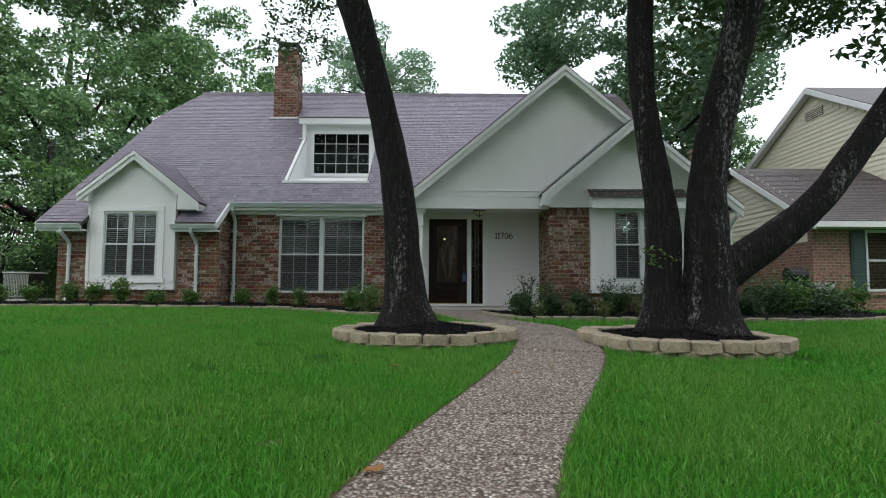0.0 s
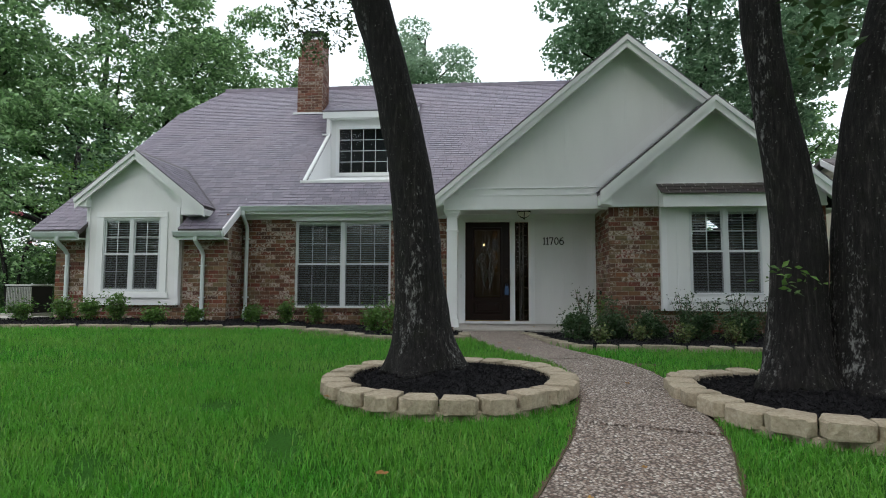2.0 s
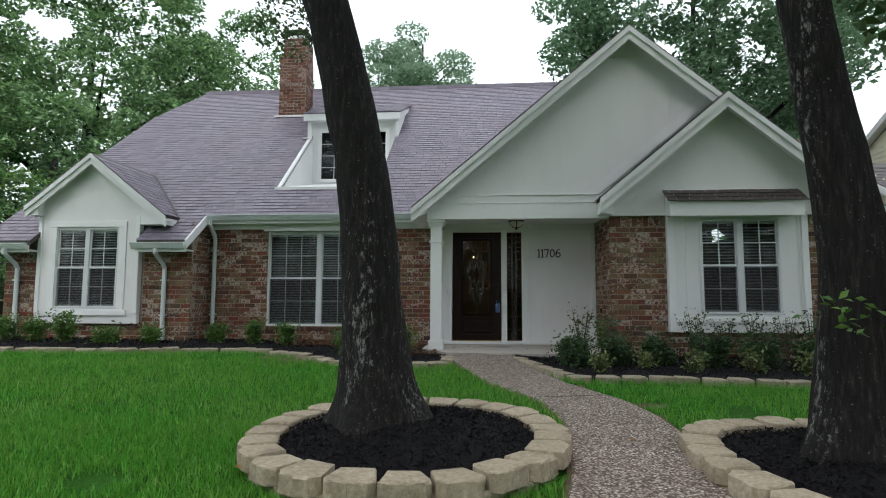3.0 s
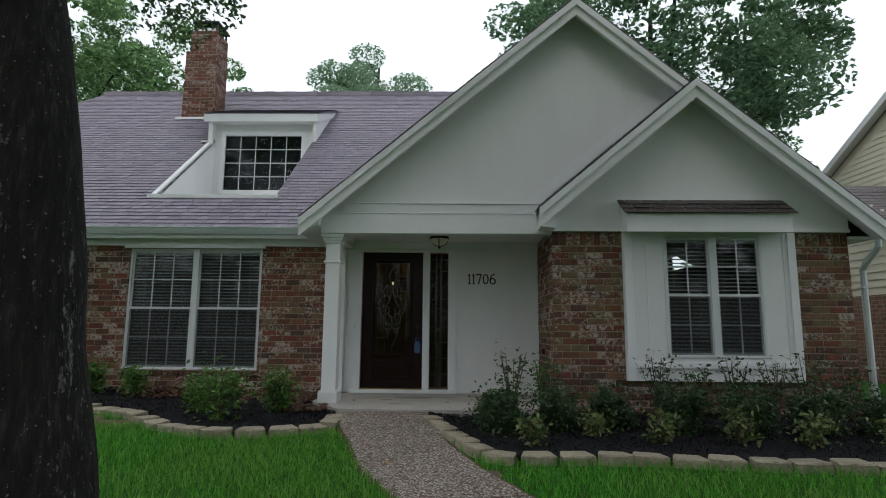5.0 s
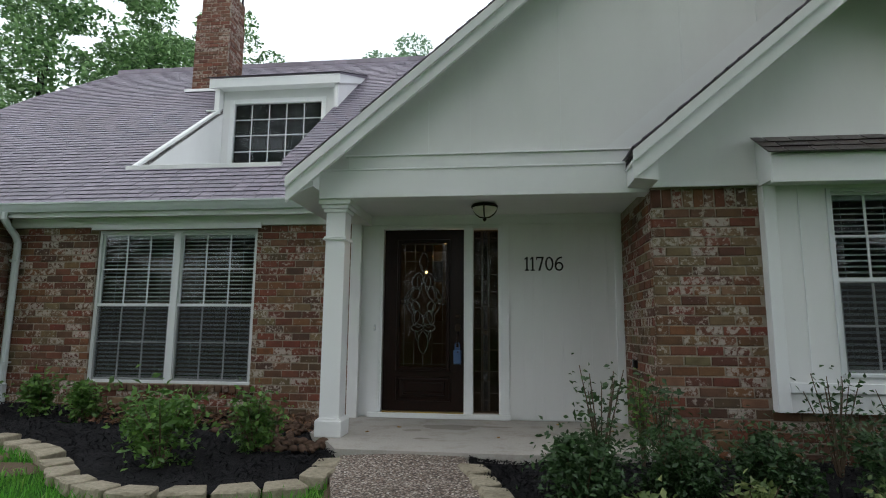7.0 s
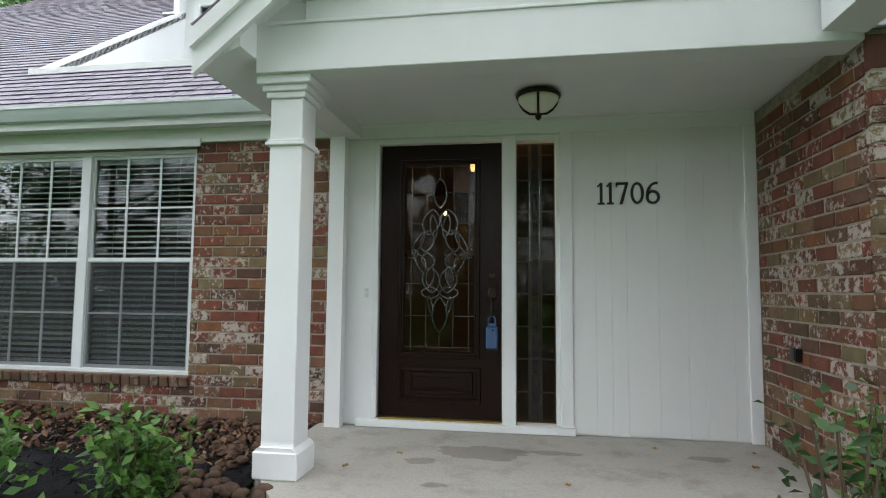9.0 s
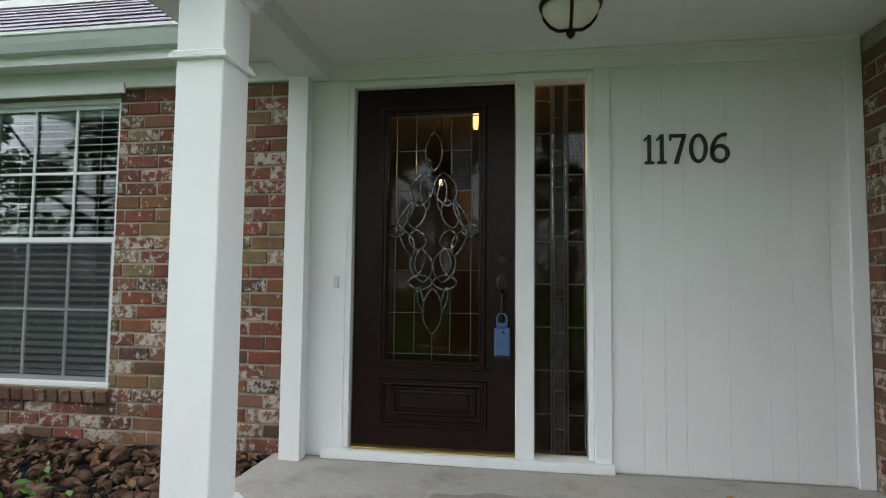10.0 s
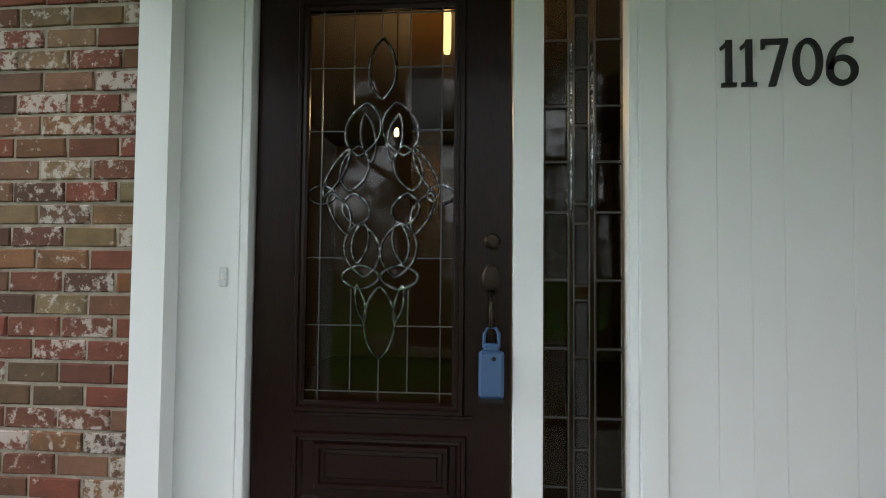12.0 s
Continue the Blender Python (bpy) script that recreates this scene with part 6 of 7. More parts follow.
def lawn(name, x0, x1, y0, y1, density, size, seed):
    rs = np.random.RandomState(seed)
    n = int((x1 - x0) * (y1 - y0) * density)
    x, y = rs.uniform(x0, x1, n), rs.uniform(y0, y1, n)
    pl = np.interp(y, [p[0] for p in PATH_LEFT], [p[1] for p in PATH_LEFT]) - 0.01
    pr = np.interp(y, [p[0] for p in PATH_RIGHT], [p[1] for p in PATH_RIGHT]) + 0.01
    keep = ((x < pl) | (x > pr))
    keep &= ~(((x + 0.21) / 1.12) ** 2 + ((y - 7.07) / 1.21) ** 2 < 1)
    keep &= ~((np.abs((x - 2.72) / 1.07)) ** 2.5 + (np.abs((y - 6.55) / 1.19)) ** 2.5 < 1)
    el = np.interp(x, [p[0] for p in EDGE_LEFT], [p[1] for p in EDGE_LEFT])
    er = np.interp(x, [p[0] for p in EDGE_RIGHT], [p[1] for p in EDGE_RIGHT])
    keep &= np.where(x < 0.2, y < el - 0.05, y < er - 0.05)
    for bx, by, br in BARE:
        keep &= (x - bx) ** 2 + ((y - by) * 1.6) ** 2 > (br * rs.uniform(0.55, 1.1, n)) ** 2
    # thin places in the turf
    thin = np.array([noise.noise(Vector((a * 1.3, b * 1.3, 4.0))) for a, b in zip(x, y)])
    keep &= thin + rs.uniform(-0.12, 0.12, n) < 0.52
    x, y = x[keep], y[keep]
    n = len(x)
    z = np.interp(y, [-40, -10, 0, 3, 5.8, 8, 11, 14, 30], [-1.2, -1.0, -0.56, -0.38, -0.21, -0.16, -0.12, -0.08, -0.05]) + 0.022 * np.clip(-x - 1, 0, 6) * np.clip((y - 4) / 6, 0, 1)
    a = rs.uniform(0, 2 * math.pi, n)
    h = size * rs.uniform(0.55, 1.25, n)
    w = size * 0.05 * rs.uniform(0.7, 1.4, n)
    lean = h * rs.uniform(0.1, 0.9, n)
    b = rs.uniform(0, 2 * math.pi, n)
    dx, dy = np.cos(a) * w, np.sin(a) * w
    v = np.empty((n, 5, 3))
    v[:, 0] = np.stack([x - dx, y - dy, z - 0.005], 1)
    v[:, 1] = np.stack([x + dx, y + dy, z - 0.005], 1)
    mx, my, mz = x + np.cos(b) * lean * 0.35, y + np.sin(b) * lean * 0.35, z + h * 0.6
    v[:, 2] = np.stack([mx + dx * 0.8, my + dy * 0.8, mz], 1)
    v[:, 3] = np.stack([mx - dx * 0.8, my - dy * 0.8, mz], 1)
    v[:, 4] = np.stack([x + np.cos(b) * lean, y + np.sin(b) * lean, z + h * (1 - 0.25 * (lean / h) ** 2)], 1)
    me = bpy.data.meshes.new(name)
    me.vertices.add(n * 5)
    me.vertices.foreach_set("co", v.reshape(-1))
    tri = np.array([0, 1, 2, 0, 2, 3, 3, 2, 4])
    me.loops.add(n * 9)
    me.loops.foreach_set("vertex_index", (np.arange(n)[:, None] * 5 + tri[None, :]).reshape(-1).astype(np.int32))
    me.polygons.add(n * 3)
    me.polygons.foreach_set("loop_start", np.arange(0, n * 9, 3, dtype=np.int32))
    me.update(calc_edges=True)
    me.materials.append(GRASS)
    return tagged(new(name, me), "bright green mown lawn grass with thin spots", "grass", kind="stuff")


lawn("grass", -4.2, 4.2, 1.0, 4.6, 6500, 0.062, 31)
lawn("grass", -6.5, 5.5, 4.6, 7.6, 3500, 0.062, 32)
lawn("grass", -11, 9.5, 7.6, 12.2, 1100, 0.075, 33)
lawn("grass", -12, -6.5, 4.6, 7.6, 900, 0.09, 34)
lawn("grass", -14, -4.2, 1.0, 4.6, 700, 0.09, 35)
lawn("grass", 4.2, 10, 1.0, 7.6, 700, 0.09, 36)

# earth along the path's edges and in the bare spots
EARTH = stone_mat("bare_earth", (0.07, 0.05, 0.032), (0.16, 0.115, 0.075), 45, (0.05, 0.035, 0.022))
for side, line in ((-1, PATH_LEFT), (1, PATH_RIGHT)):
    vs, fs = [], []
    for i in range(220):
        y = 1.2 + (11.9 - 1.2) * i / 219
        x = path_edges(y)[0 if side < 0 else 1]
        w = 0.03 + 0.05 * max(0.0, noise.noise(Vector((y * 2.3, side * 4.0, 0)))) + 0.02 * noise.noise(Vector((y * 9, side, 2)))
        z = ground_z(x, y) + 0.012
        vs += [(x - side * 0.002, y, z + 0.006), (x + side * max(w, 0.012), y, z)]
    fs = [(2 * i, 2 * i + 1, 2 * i + 3, 2 * i + 2) for i in range(219)]
    tagged(new("path_edge_soil", raw_mesh("path_edge_soil", vs, fs, EARTH)), "strip of bare brown soil along the path edge", "soil", kind="stuff")
for bx, by, br in BARE:
    bm = bmesh.new()
    ring = [bm.verts.new((bx + br * w * math.cos(a), by + br * w * 0.62 * math.sin(a), ground_z(bx + br * w * math.cos(a), by + br * w * 0.62 * math.sin(a)) + 0.008)) for a, w in ((2 * math.pi * i / 40, 0.95 + 0.4 * noise.noise(Vector((math.cos(i * 0.157) * 2, math.sin(i * 0.157) * 2, bx)))) for i in range(40))]
    bm.faces.new(ring)
    tagged(new("bare_soil", mesh_of(bm, "bare_soil", EARTH)), "bare brown soil patch in the lawn", "soil", kind="stuff")

# fallen leaves
DEAD_LEAF = leaf_mat("dead_leaf", [(0.0, (0.2, 0.09, 0.03)), (0.6, (0.35, 0.17, 0.05)), (1.0, (0.5, 0.32, 0.06))], 0.2)
rs = np.random.RandomState(41)
for x, y, s in [(-0.3, 2.55, 0.1), (-0.4, 4.75, 0.07), (-1.13, 6.3, 0.06), (1.78, 6.06, 0.09), (1.2, 3.9, 0.04), (0.6, 4.6, 0.035), (0.95, 5.0, 0.03), (0.55, 9.75, 0.06), (1.4, 7.2, 0.04), (0.3, 10.4, 0.04), (0.0, 13.1, 0.035), (-0.25, 12.8, 0.04), (1.6, 13.5, 0.04), (2.1, 13.2, 0.04), (2.2, 13.5, 0.03), (1.0, 12.7, 0.03)]:
    zz = (0.008 if y > 12.1 else 0.045 if path_edges(y)[0] < x < path_edges(y)[1] else 0.07 + ground_z(x, y)) + (ground_z(x, y) if y < 12.1 and path_edges(y)[0] < x < path_edges(y)[1] else 0)
    bm = bmesh.new()
    ring = []
    for i in range(14):
        a = 2 * math.pi * i / 14
        rr = s * 0.5 * (1 + 0.25 * math.cos(5 * a)) * (0.6 + 0.4 * abs(math.cos(a)))
        ring.append(bm.verts.new((x + rr * math.cos(a + x * 9), y + rr * math.sin(a + x * 9), zz + 0.012 * abs(math.sin(a * 2)))))
    c = bm.verts.new((x, y, zz))
    for i in range(14):
        bm.faces.new((c, ring[i], ring[(i + 1) % 14]))
    single("fallen_leaf", bm, DEAD_LEAF, "dry brown fallen leaf lying on the ground", "leaf", group="fallen leaves")


# ---- trees ----
def bark_tube(name, pts, radii, parent, seg=22, flare=0.0, seed=0):
    """A trunk or limb with an uneven skin, through smoothed points."""
    P = [Vector(p) for p in pts]
    fine, rad = [], []
    for i in range(len(P) - 1):
        a, b, c, d = P[max(i - 1, 0)], P[i], P[i + 1], P[min(i + 2, len(P) - 1)]
        for j in range(8):
            t = j / 8
            fine.append(0.5 * ((2 * b) + (c - a) * t + (2 * a - 5 * b + 4 * c - d) * t * t + (3 * b - a - 3 * c + d) * t ** 3))
            rad.append(radii[i] * (1 - t) + radii[i + 1] * t)
    fine.append(P[-1])
    rad.append(radii[-1])
    bm = tube(bmesh.new(), fine, rad, seg)
    z0 = P[0].z
    bm.verts.ensure_lookup_table()
    for k, v in enumerate(bm.verts):
        i = min(k // seg, len(fine) - 1)
        c = fine[i]
        d = v.co - c
        if d.length < 1e-6:
            continue
        w = 1 + 0.09 * noise.noise(v.co * 2.2 + Vector((seed, 0, 0))) + 0.06 * noise.noise(Vector((v.co.x * 9, v.co.y * 9, v.co.z * 2.5 + seed)))
        if flare:
            ang = math.atan2(d.y, d.x)
            low = max(0.0, 1 - (v.co.z - z0) / 0.55)
            w += flare * low * low * (0.55 + 0.45 * math.cos(4 * ang + seed))
        v.co = c + d * w
    return part(name, bm, BARK, parent, smooth=True)


def leaf_crown(parent, clumps, mat, per, size, seed, name="crown", up=0.4):
    rs = np.random.RandomState(seed)
    c = np.vstack([cloud(rs, p, r, int(per * (r[0] * r[1] + r[0] * r[2]) / 2), 0.35) for p, r in clumps])
    return hang(new(name, leaf_mesh(name, c, size, mat, seed + 1, 0.55, up)), parent)


def scattered_clumps(rs, centre, radii, n, lo, hi):
    p = cloud(rs, centre, radii, n, 0.45)
    return [(q, (s, s, s * 0.58)) for q, s in zip(p, rs.uniform(lo, hi, n))]


oak = thing("oak_tree", "dark leaning oak with lichen-streaked bark in a block ring", "tree", (-0.45, 7.15, -0.1))
bark_tube("trunk", [(-0.44, 7.15, -0.2), (-0.46, 7.15, 0.15), (-0.5, 7.15, 0.6), (-0.54, 7.15, 1.25), (-0.64, 7.15, 2.0), (-0.8, 7.15, 2.75), (-1.0, 7.15, 3.5), (-1.22, 7.15, 4.25), (-1.5, 7.2, 5.2), (-1.7, 7.3, 6.2), (-1.7, 7.4, 7.4)],
          [0.36, 0.30, 0.245, 0.215, 0.195, 0.185, 0.18, 0.2, 0.17, 0.13, 0.06], oak, flare=0.85, seed=1)
for pts, r in (([(-1.25, 7.15, 4.3), (-2.2, 8.0, 5.3), (-3.3, 9.5, 6.3), (-4.0, 11.5, 7.2), (-4.3, 13.6, 7.9)], [0.12, 0.1, 0.08, 0.06, 0.03]),
               ([(-1.4, 7.2, 4.9), (-0.6, 6.5, 6.0), (0.4, 5.4, 6.9), (1.4, 4.4, 7.4)], [0.12, 0.1, 0.07, 0.03]),
               ([(-1.5, 7.2, 5.3), (-3.2, 6.6, 6.2), (-5.0, 6.8, 6.9), (-6.6, 8.0, 7.2)], [0.11, 0.09, 0.06, 0.03]),
               ([(-1.65, 7.3, 6.0), (-1.2, 8.6, 7.0), (-0.6, 10.0, 7.8)], [0.1, 0.07, 0.03])):
    bark_tube("limb", pts, r, oak, 12, seed=2)
rs = np.random.RandomState(51)
cl = scattered_clumps(rs, (-1.8, 6.2, 8.4), (5.0, 4.6, 1.5), 60, 0.7, 1.3)
cl += [((-4.35, 15.2, 8.5), (0.9, 1.0, 0.8)), ((-3.7, 15.6, 8.0), (0.7, 0.7, 0.7)), ((-4.6, 15.4, 7.6), (0.55, 0.6, 0.6)), ((-3.9, 14.6, 9.2), (1.2, 1.0, 0.9)), ((-3.4, 15.2, 8.8), (0.8, 0.8, 0.7)),
       ((-4.2, 12.5, 8.6), (1.1, 1.3, 0.7)), ((-7.2, 12.2, 7.0), (1.1, 1.0, 0.8)), ((-6.2, 12.0, 7.3), (0.9, 0.9, 0.6)), ((-8.2, 12.4, 7.6), (1.2, 1.0, 0.9)), ((-6.6, 10.5, 7.6), (1.3, 1.2, 0.7)),
       ((-5.9, 10.0, 5.6), (0.75, 0.6, 0.5)), ((-6.8, 10.2, 6.0), (0.9, 0.7, 0.55)), ((-5.0, 10.1, 6.3), (0.8, 0.7, 0.5)), ((-7.8, 10.4, 6.3), (0.9, 0.8, 0.6)),
       ((-4.1, 15.2, 6.75), (0.45, 0.4, 0.4)), ((-3.6, 15.3, 7.1), (0.5, 0.45, 0.45)), ((-4.7, 15.2, 7.0), (0.5, 0.45, 0.4))]
leaf_crown(oak, cl, OAK_LEAF, 640, 0.12, 52)

oak2 = thing("oak_tree", "multi-trunk dark oak with one low spreading limb in a block ring", "tree", (2.75, 6.6, -0.1))
bark_tube("trunk", [(2.58, 6.62, -0.2), (2.59, 6.62, 0.3), (2.62, 6.62, 1.2), (2.53, 6.62, 1.9), (2.42, 6.62, 2.65), (2.4, 6.65, 3.4), (2.44, 6.7, 4.1), (2.5, 6.8, 5.4), (2.7, 7.0, 7.2)], [0.3, 0.24, 0.19, 0.165, 0.15, 0.15, 0.165, 0.13, 0.05], oak2, flare=0.6, seed=5)
bark_tube("trunk", [(3.08, 6.5, -0.2), (3.09, 6.5, 0.3), (3.08, 6.5, 1.2), (3.12, 6.5, 1.8), (3.25, 6.5, 2.45), (3.45, 6.5, 3.2), (3.66, 6.5, 4.0), (4.0, 6.5, 5.2), (4.5, 6.6, 6.8)], [0.37, 0.3, 0.235, 0.21, 0.2, 0.19, 0.2, 0.15, 0.06], oak2, flare=0.6, seed=8)
bark_tube("limb", [(3.1, 6.5, 0.45), (3.5, 6.48, 0.8), (3.85, 6.45, 1.05), (4.3, 6.4, 1.45), (4.8, 6.4, 2.05), (5.3, 6.4, 2.72), (5.9, 6.4, 3.6), (6.7, 6.3, 5.0), (7.3, 6.2, 6.4)], [0.18, 0.2, 0.19, 0.165, 0.155, 0.15, 0.13, 0.1, 0.04], oak2, 18, seed=9)
for pts, r in (([(2.45, 6.7, 4.2), (1.9, 6.3, 5.2), (1.4, 5.4, 6.2), (1.0, 4.0, 7.0)], [0.1, 0.08, 0.06, 0.03]), ([(3.7, 6.5, 4.2), (4.2, 8.0, 5.4), (5.0, 9.8, 6.2), (5.6, 11.0, 6.8)], [0.11, 0.09, 0.06, 0.03]),
               ([(5.3, 6.4, 2.75), (5.0, 6.0, 3.4), (4.9, 5.7, 3.9)], [0.05, 0.03, 0.015])):
    bark_tube("limb", pts, r, oak2, 10, seed=4)
cl = scattered_clumps(np.random.RandomState(61), (4.8, 6.4, 7.6), (4.8, 4.4, 1.5), 66, 0.7, 1.3)
cl += scattered_clumps(np.random.RandomState(63), (5.2, 8.2, 5.3), (2.2, 1.4, 0.9), 12, 0.4, 0.7)
cl += [((2.75, 6.3, 3.0), (0.3, 0.25, 0.6)), ((2.95, 6.3, 3.9), (0.45, 0.3, 0.5)), ((2.6, 6.2, 2.5), (0.16, 0.15, 0.3)), ((3.4, 6.3, 4.2), (0.5, 0.4, 0.4)), ((4.3, 6.5, 4.4), (0.9, 0.6, 0.5)), ((5.6, 6.2, 3.9), (0.9, 0.6, 0.6)), ((5.0, 6.2, 3.35), (0.25, 0.2, 0.3)), ((4.6, 6.0, 3.1), (0.3, 0.2, 0.12)), ((5.3, 6.1, 2.9), (0.2, 0.2, 0.25)),
       ((3.9, 7.2, 3.9), (0.6, 0.5, 0.5)), ((4.6, 8.0, 4.9), (0.9, 0.8, 0.6))]
leaf_crown(oak2, cl, OAK_LEAF, 640, 0.12, 62)
# a few large leaves on twigs at the low limb
tw = []
for i in range(26):
    t = i / 25
    tw.append((4.45 + 0.9 * t, 6.0, 3.05 - 0.25 * math.sin(t * 3) + 0.35 * t))
hang(new("hanging_leaves", leaf_mesh("hanging_leaves", np.array(tw) + np.random.RandomState(3).normal(size=(26, 3)) * 0.05, 0.14, OAK_LEAF, 64, 0.45)), oak2)
sp = cloud(np.random.RandomState(66), (2.4, 6.33, 0.8), (0.3, 0.12, 0.13), 30)
hang(new("sucker_leaves", leaf_mesh("sucker_leaves", sp, 0.06, SHRUB_LEAF, 67, 0.5)), oak2)


def far_oak(x, y, height, spread, seed, label, mat, leaf=0.24, clumps=60, trunk_r=0.35):
    """A broad oak: trunk, several limbs and a crown of many leaf clumps with gaps."""
    rs = np.random.RandomState(seed)
    z = ground_z(0, y)
    t = thing("oak_tree", label, "tree", (x, y, z), "background oaks")
    bark_tube("trunk", [(x, y, z - 0.1), (x + 0.1, y, z + height * 0.2), (x - 0.2, y, z + height * 0.45), (x, y, z + height * 0.75)], [trunk_r, trunk_r * 0.8, trunk_r * 0.6, trunk_r * 0.2], t, 12, 0.3, seed)
    cl = []
    for i in range(8):
        a = 2 * math.pi * (i + rs.uniform(-0.3, 0.3)) / 8
        h0 = height * rs.uniform(0.25, 0.5)
        e = (x + spread * 0.85 * math.cos(a), y + spread * 0.85 * math.sin(a), z + h0 + height * rs.uniform(0.1, 0.35))
        m = (x + spread * 0.4 * math.cos(a), y + spread * 0.4 * math.sin(a), z + h0 + height * 0.08)
        bark_tube("limb", [(x, y, z + h0), m, e], [trunk_r * 0.45, trunk_r * 0.3, trunk_r * 0.1], t, 8, 0, seed + i)
        cl.append((np.array(e), (spread * 0.3, spread * 0.3, spread * 0.2)))
    cl += scattered_clumps(rs, (x, y, z + height * 0.66), (spread, spread, height * 0.38), int(clumps * 1.7), spread * 0.085, spread * 0.19)
    leaf_crown(t, cl, mat, 320 * (0.24 / leaf) ** 2, leaf, seed + 7)
    return t


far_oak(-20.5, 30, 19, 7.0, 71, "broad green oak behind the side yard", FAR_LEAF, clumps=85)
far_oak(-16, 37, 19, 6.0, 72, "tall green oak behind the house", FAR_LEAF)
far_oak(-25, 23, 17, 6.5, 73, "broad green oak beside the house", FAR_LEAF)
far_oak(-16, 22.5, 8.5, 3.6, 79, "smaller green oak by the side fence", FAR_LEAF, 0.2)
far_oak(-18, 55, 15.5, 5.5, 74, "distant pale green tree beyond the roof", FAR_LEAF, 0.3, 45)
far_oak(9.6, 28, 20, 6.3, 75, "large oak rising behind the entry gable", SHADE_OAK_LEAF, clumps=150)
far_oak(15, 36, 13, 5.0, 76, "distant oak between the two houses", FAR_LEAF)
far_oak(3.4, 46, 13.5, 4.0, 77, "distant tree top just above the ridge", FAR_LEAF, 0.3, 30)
# unseen oaks behind the camera, for window reflections and less front sky light
for i_, (x_, y_) in enumerate(((-26, -14), (-15, -20), (-5, -17), (6, -19), (17, -15), (27, -18))):
    far_oak(x_, y_, 17 + i_ % 3, 7, 78 + 20 * i_, "large oak across the street", OAK_LEAF, 0.45, 50)

pine = thing("pine_tree", "tall pine with tufted crown far beyond the roof", "tree", (-5.8, 50, 0))
bark_tube("trunk", [(-5.8, 50, -0.1), (-5.7, 50, 9), (-5.6, 50, 17), (-5.4, 50, 23)], [0.35, 0.3, 0.2, 0.08], pine, 10)
rs = np.random.RandomState(91)
cl = []
for i in range(24):
    a, h = rs.uniform(0, 2 * math.pi), rs.uniform(17.0, 23.0)
    rr = rs.uniform(1.5, 5.2) * (1.25 - (h - 17) / 9)
    e = (-5.6 + rr * math.cos(a), 50 + rr * math.sin(a), h + 0.6)
    bark_tube("limb", [(-5.6, 50, h - 0.7), (-5.6 + rr * 0.5 * math.cos(a), 50 + rr * 0.5 * math.sin(a), h - 0.1), e], [0.1, 0.07, 0.03], pine, 6, 0, i)
    cl.append((np.array(e), (1.6, 1.6, 0.95)))
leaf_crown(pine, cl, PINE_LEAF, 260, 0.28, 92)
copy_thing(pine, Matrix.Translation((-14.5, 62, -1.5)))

# side yard saplings and hedge at the wing's end
for i, (x, y, h, r, mat, lab) in enumerate([(-12.5, 18.5, 4.6, 1.5, BRIGHT_LEAF, "slim bright green sapling by the side yard"), (-11.5, 20.5, 4.0, 1.3, BRIGHT_LEAF, "slim bright green sapling by the side yard"), (-14.0, 17.5, 3.6, 1.4, FAR_LEAF, "crape myrtle with pink flowers in the side yard")]):
    rs = np.random.RandomState(300 + i)
    s = thing("small_tree", lab, "tree", (x, y, 0))
    for j in range(4):
        a = j * 1.6
        bark_tube("stem", [(x + 0.1 * math.cos(a), y + 0.1 * math.sin(a), -0.1), (x + 0.3 * math.cos(a), y + 0.3 * math.sin(a), h * 0.4), (x + r * 0.6 * math.cos(a), y + r * 0.6 * math.sin(a), h * 0.8)], [0.05, 0.035, 0.012], s, 7, 0, j)
    leaf_crown(s, scattered_clumps(rs, (x, y, h * 0.62), (r, r, h * 0.4), 22, 0.35, 0.6), mat, 420, 0.12, 310 + i)
    if i == 2:
        leaf_crown(s, scattered_clumps(rs, (x, y - 0.6, h * 0.66), (r, r * 0.5, h * 0.25), 5, 0.12, 0.22), FLOWER, 700, 0.07, 320, "flowers")
rs = np.random.RandomState(330)
hedge_pts = np.vstack([cloud(rs, (x, y, 0.9 + 0.3 * math.sin(x * 3)), (1.2, 0.9, 1.3), 2600, 0.4) for x, y in [(-18 + i * 1.1, 19.5 + 0.5 * math.sin(i)) for i in range(7)] + [(-22 + i * 1.5, 17 + i * 0.2) for i in range(4)] + [(-30 + i * 1.2, 22.3 + 0.4 * math.sin(i * 2.0)) for i in range(14)]])
tagged(new("hedge", leaf_mesh("hedge", hedge_pts, 0.11, DARK_SHRUB_LEAF, 331, 0.5)), "dark overgrown hedge beyond the side yard", "hedge", kind="stuff")
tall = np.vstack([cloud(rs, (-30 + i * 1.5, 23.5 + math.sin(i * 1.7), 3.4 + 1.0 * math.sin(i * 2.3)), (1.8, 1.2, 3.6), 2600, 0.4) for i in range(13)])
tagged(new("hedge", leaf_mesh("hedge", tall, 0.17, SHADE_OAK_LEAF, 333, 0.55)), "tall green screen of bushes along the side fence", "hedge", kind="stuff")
rs = np.random.RandomState(340)
wood_pts = np.vstack([cloud(rs, (x, 62 + 6 * math.sin(x), 3.5 + 1.5 * math.sin(x * 0.7)), (4.5, 3, 4.5), 500, 0.4) for x in np.arange(-62, 62, 5)])
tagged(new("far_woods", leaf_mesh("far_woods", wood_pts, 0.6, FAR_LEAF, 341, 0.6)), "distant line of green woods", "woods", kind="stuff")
# unseen leaf belt added behind the camera to darken reflections and front light
street_pts = np.vstack([cloud(rs, (x, -27 + 3 * math.sin(x), 2.4 + 1.0 * math.sin(x * 0.7)), (4.2, 3, 4.0), 1300, 0.4) for x in np.arange(-62, 62, 4)])
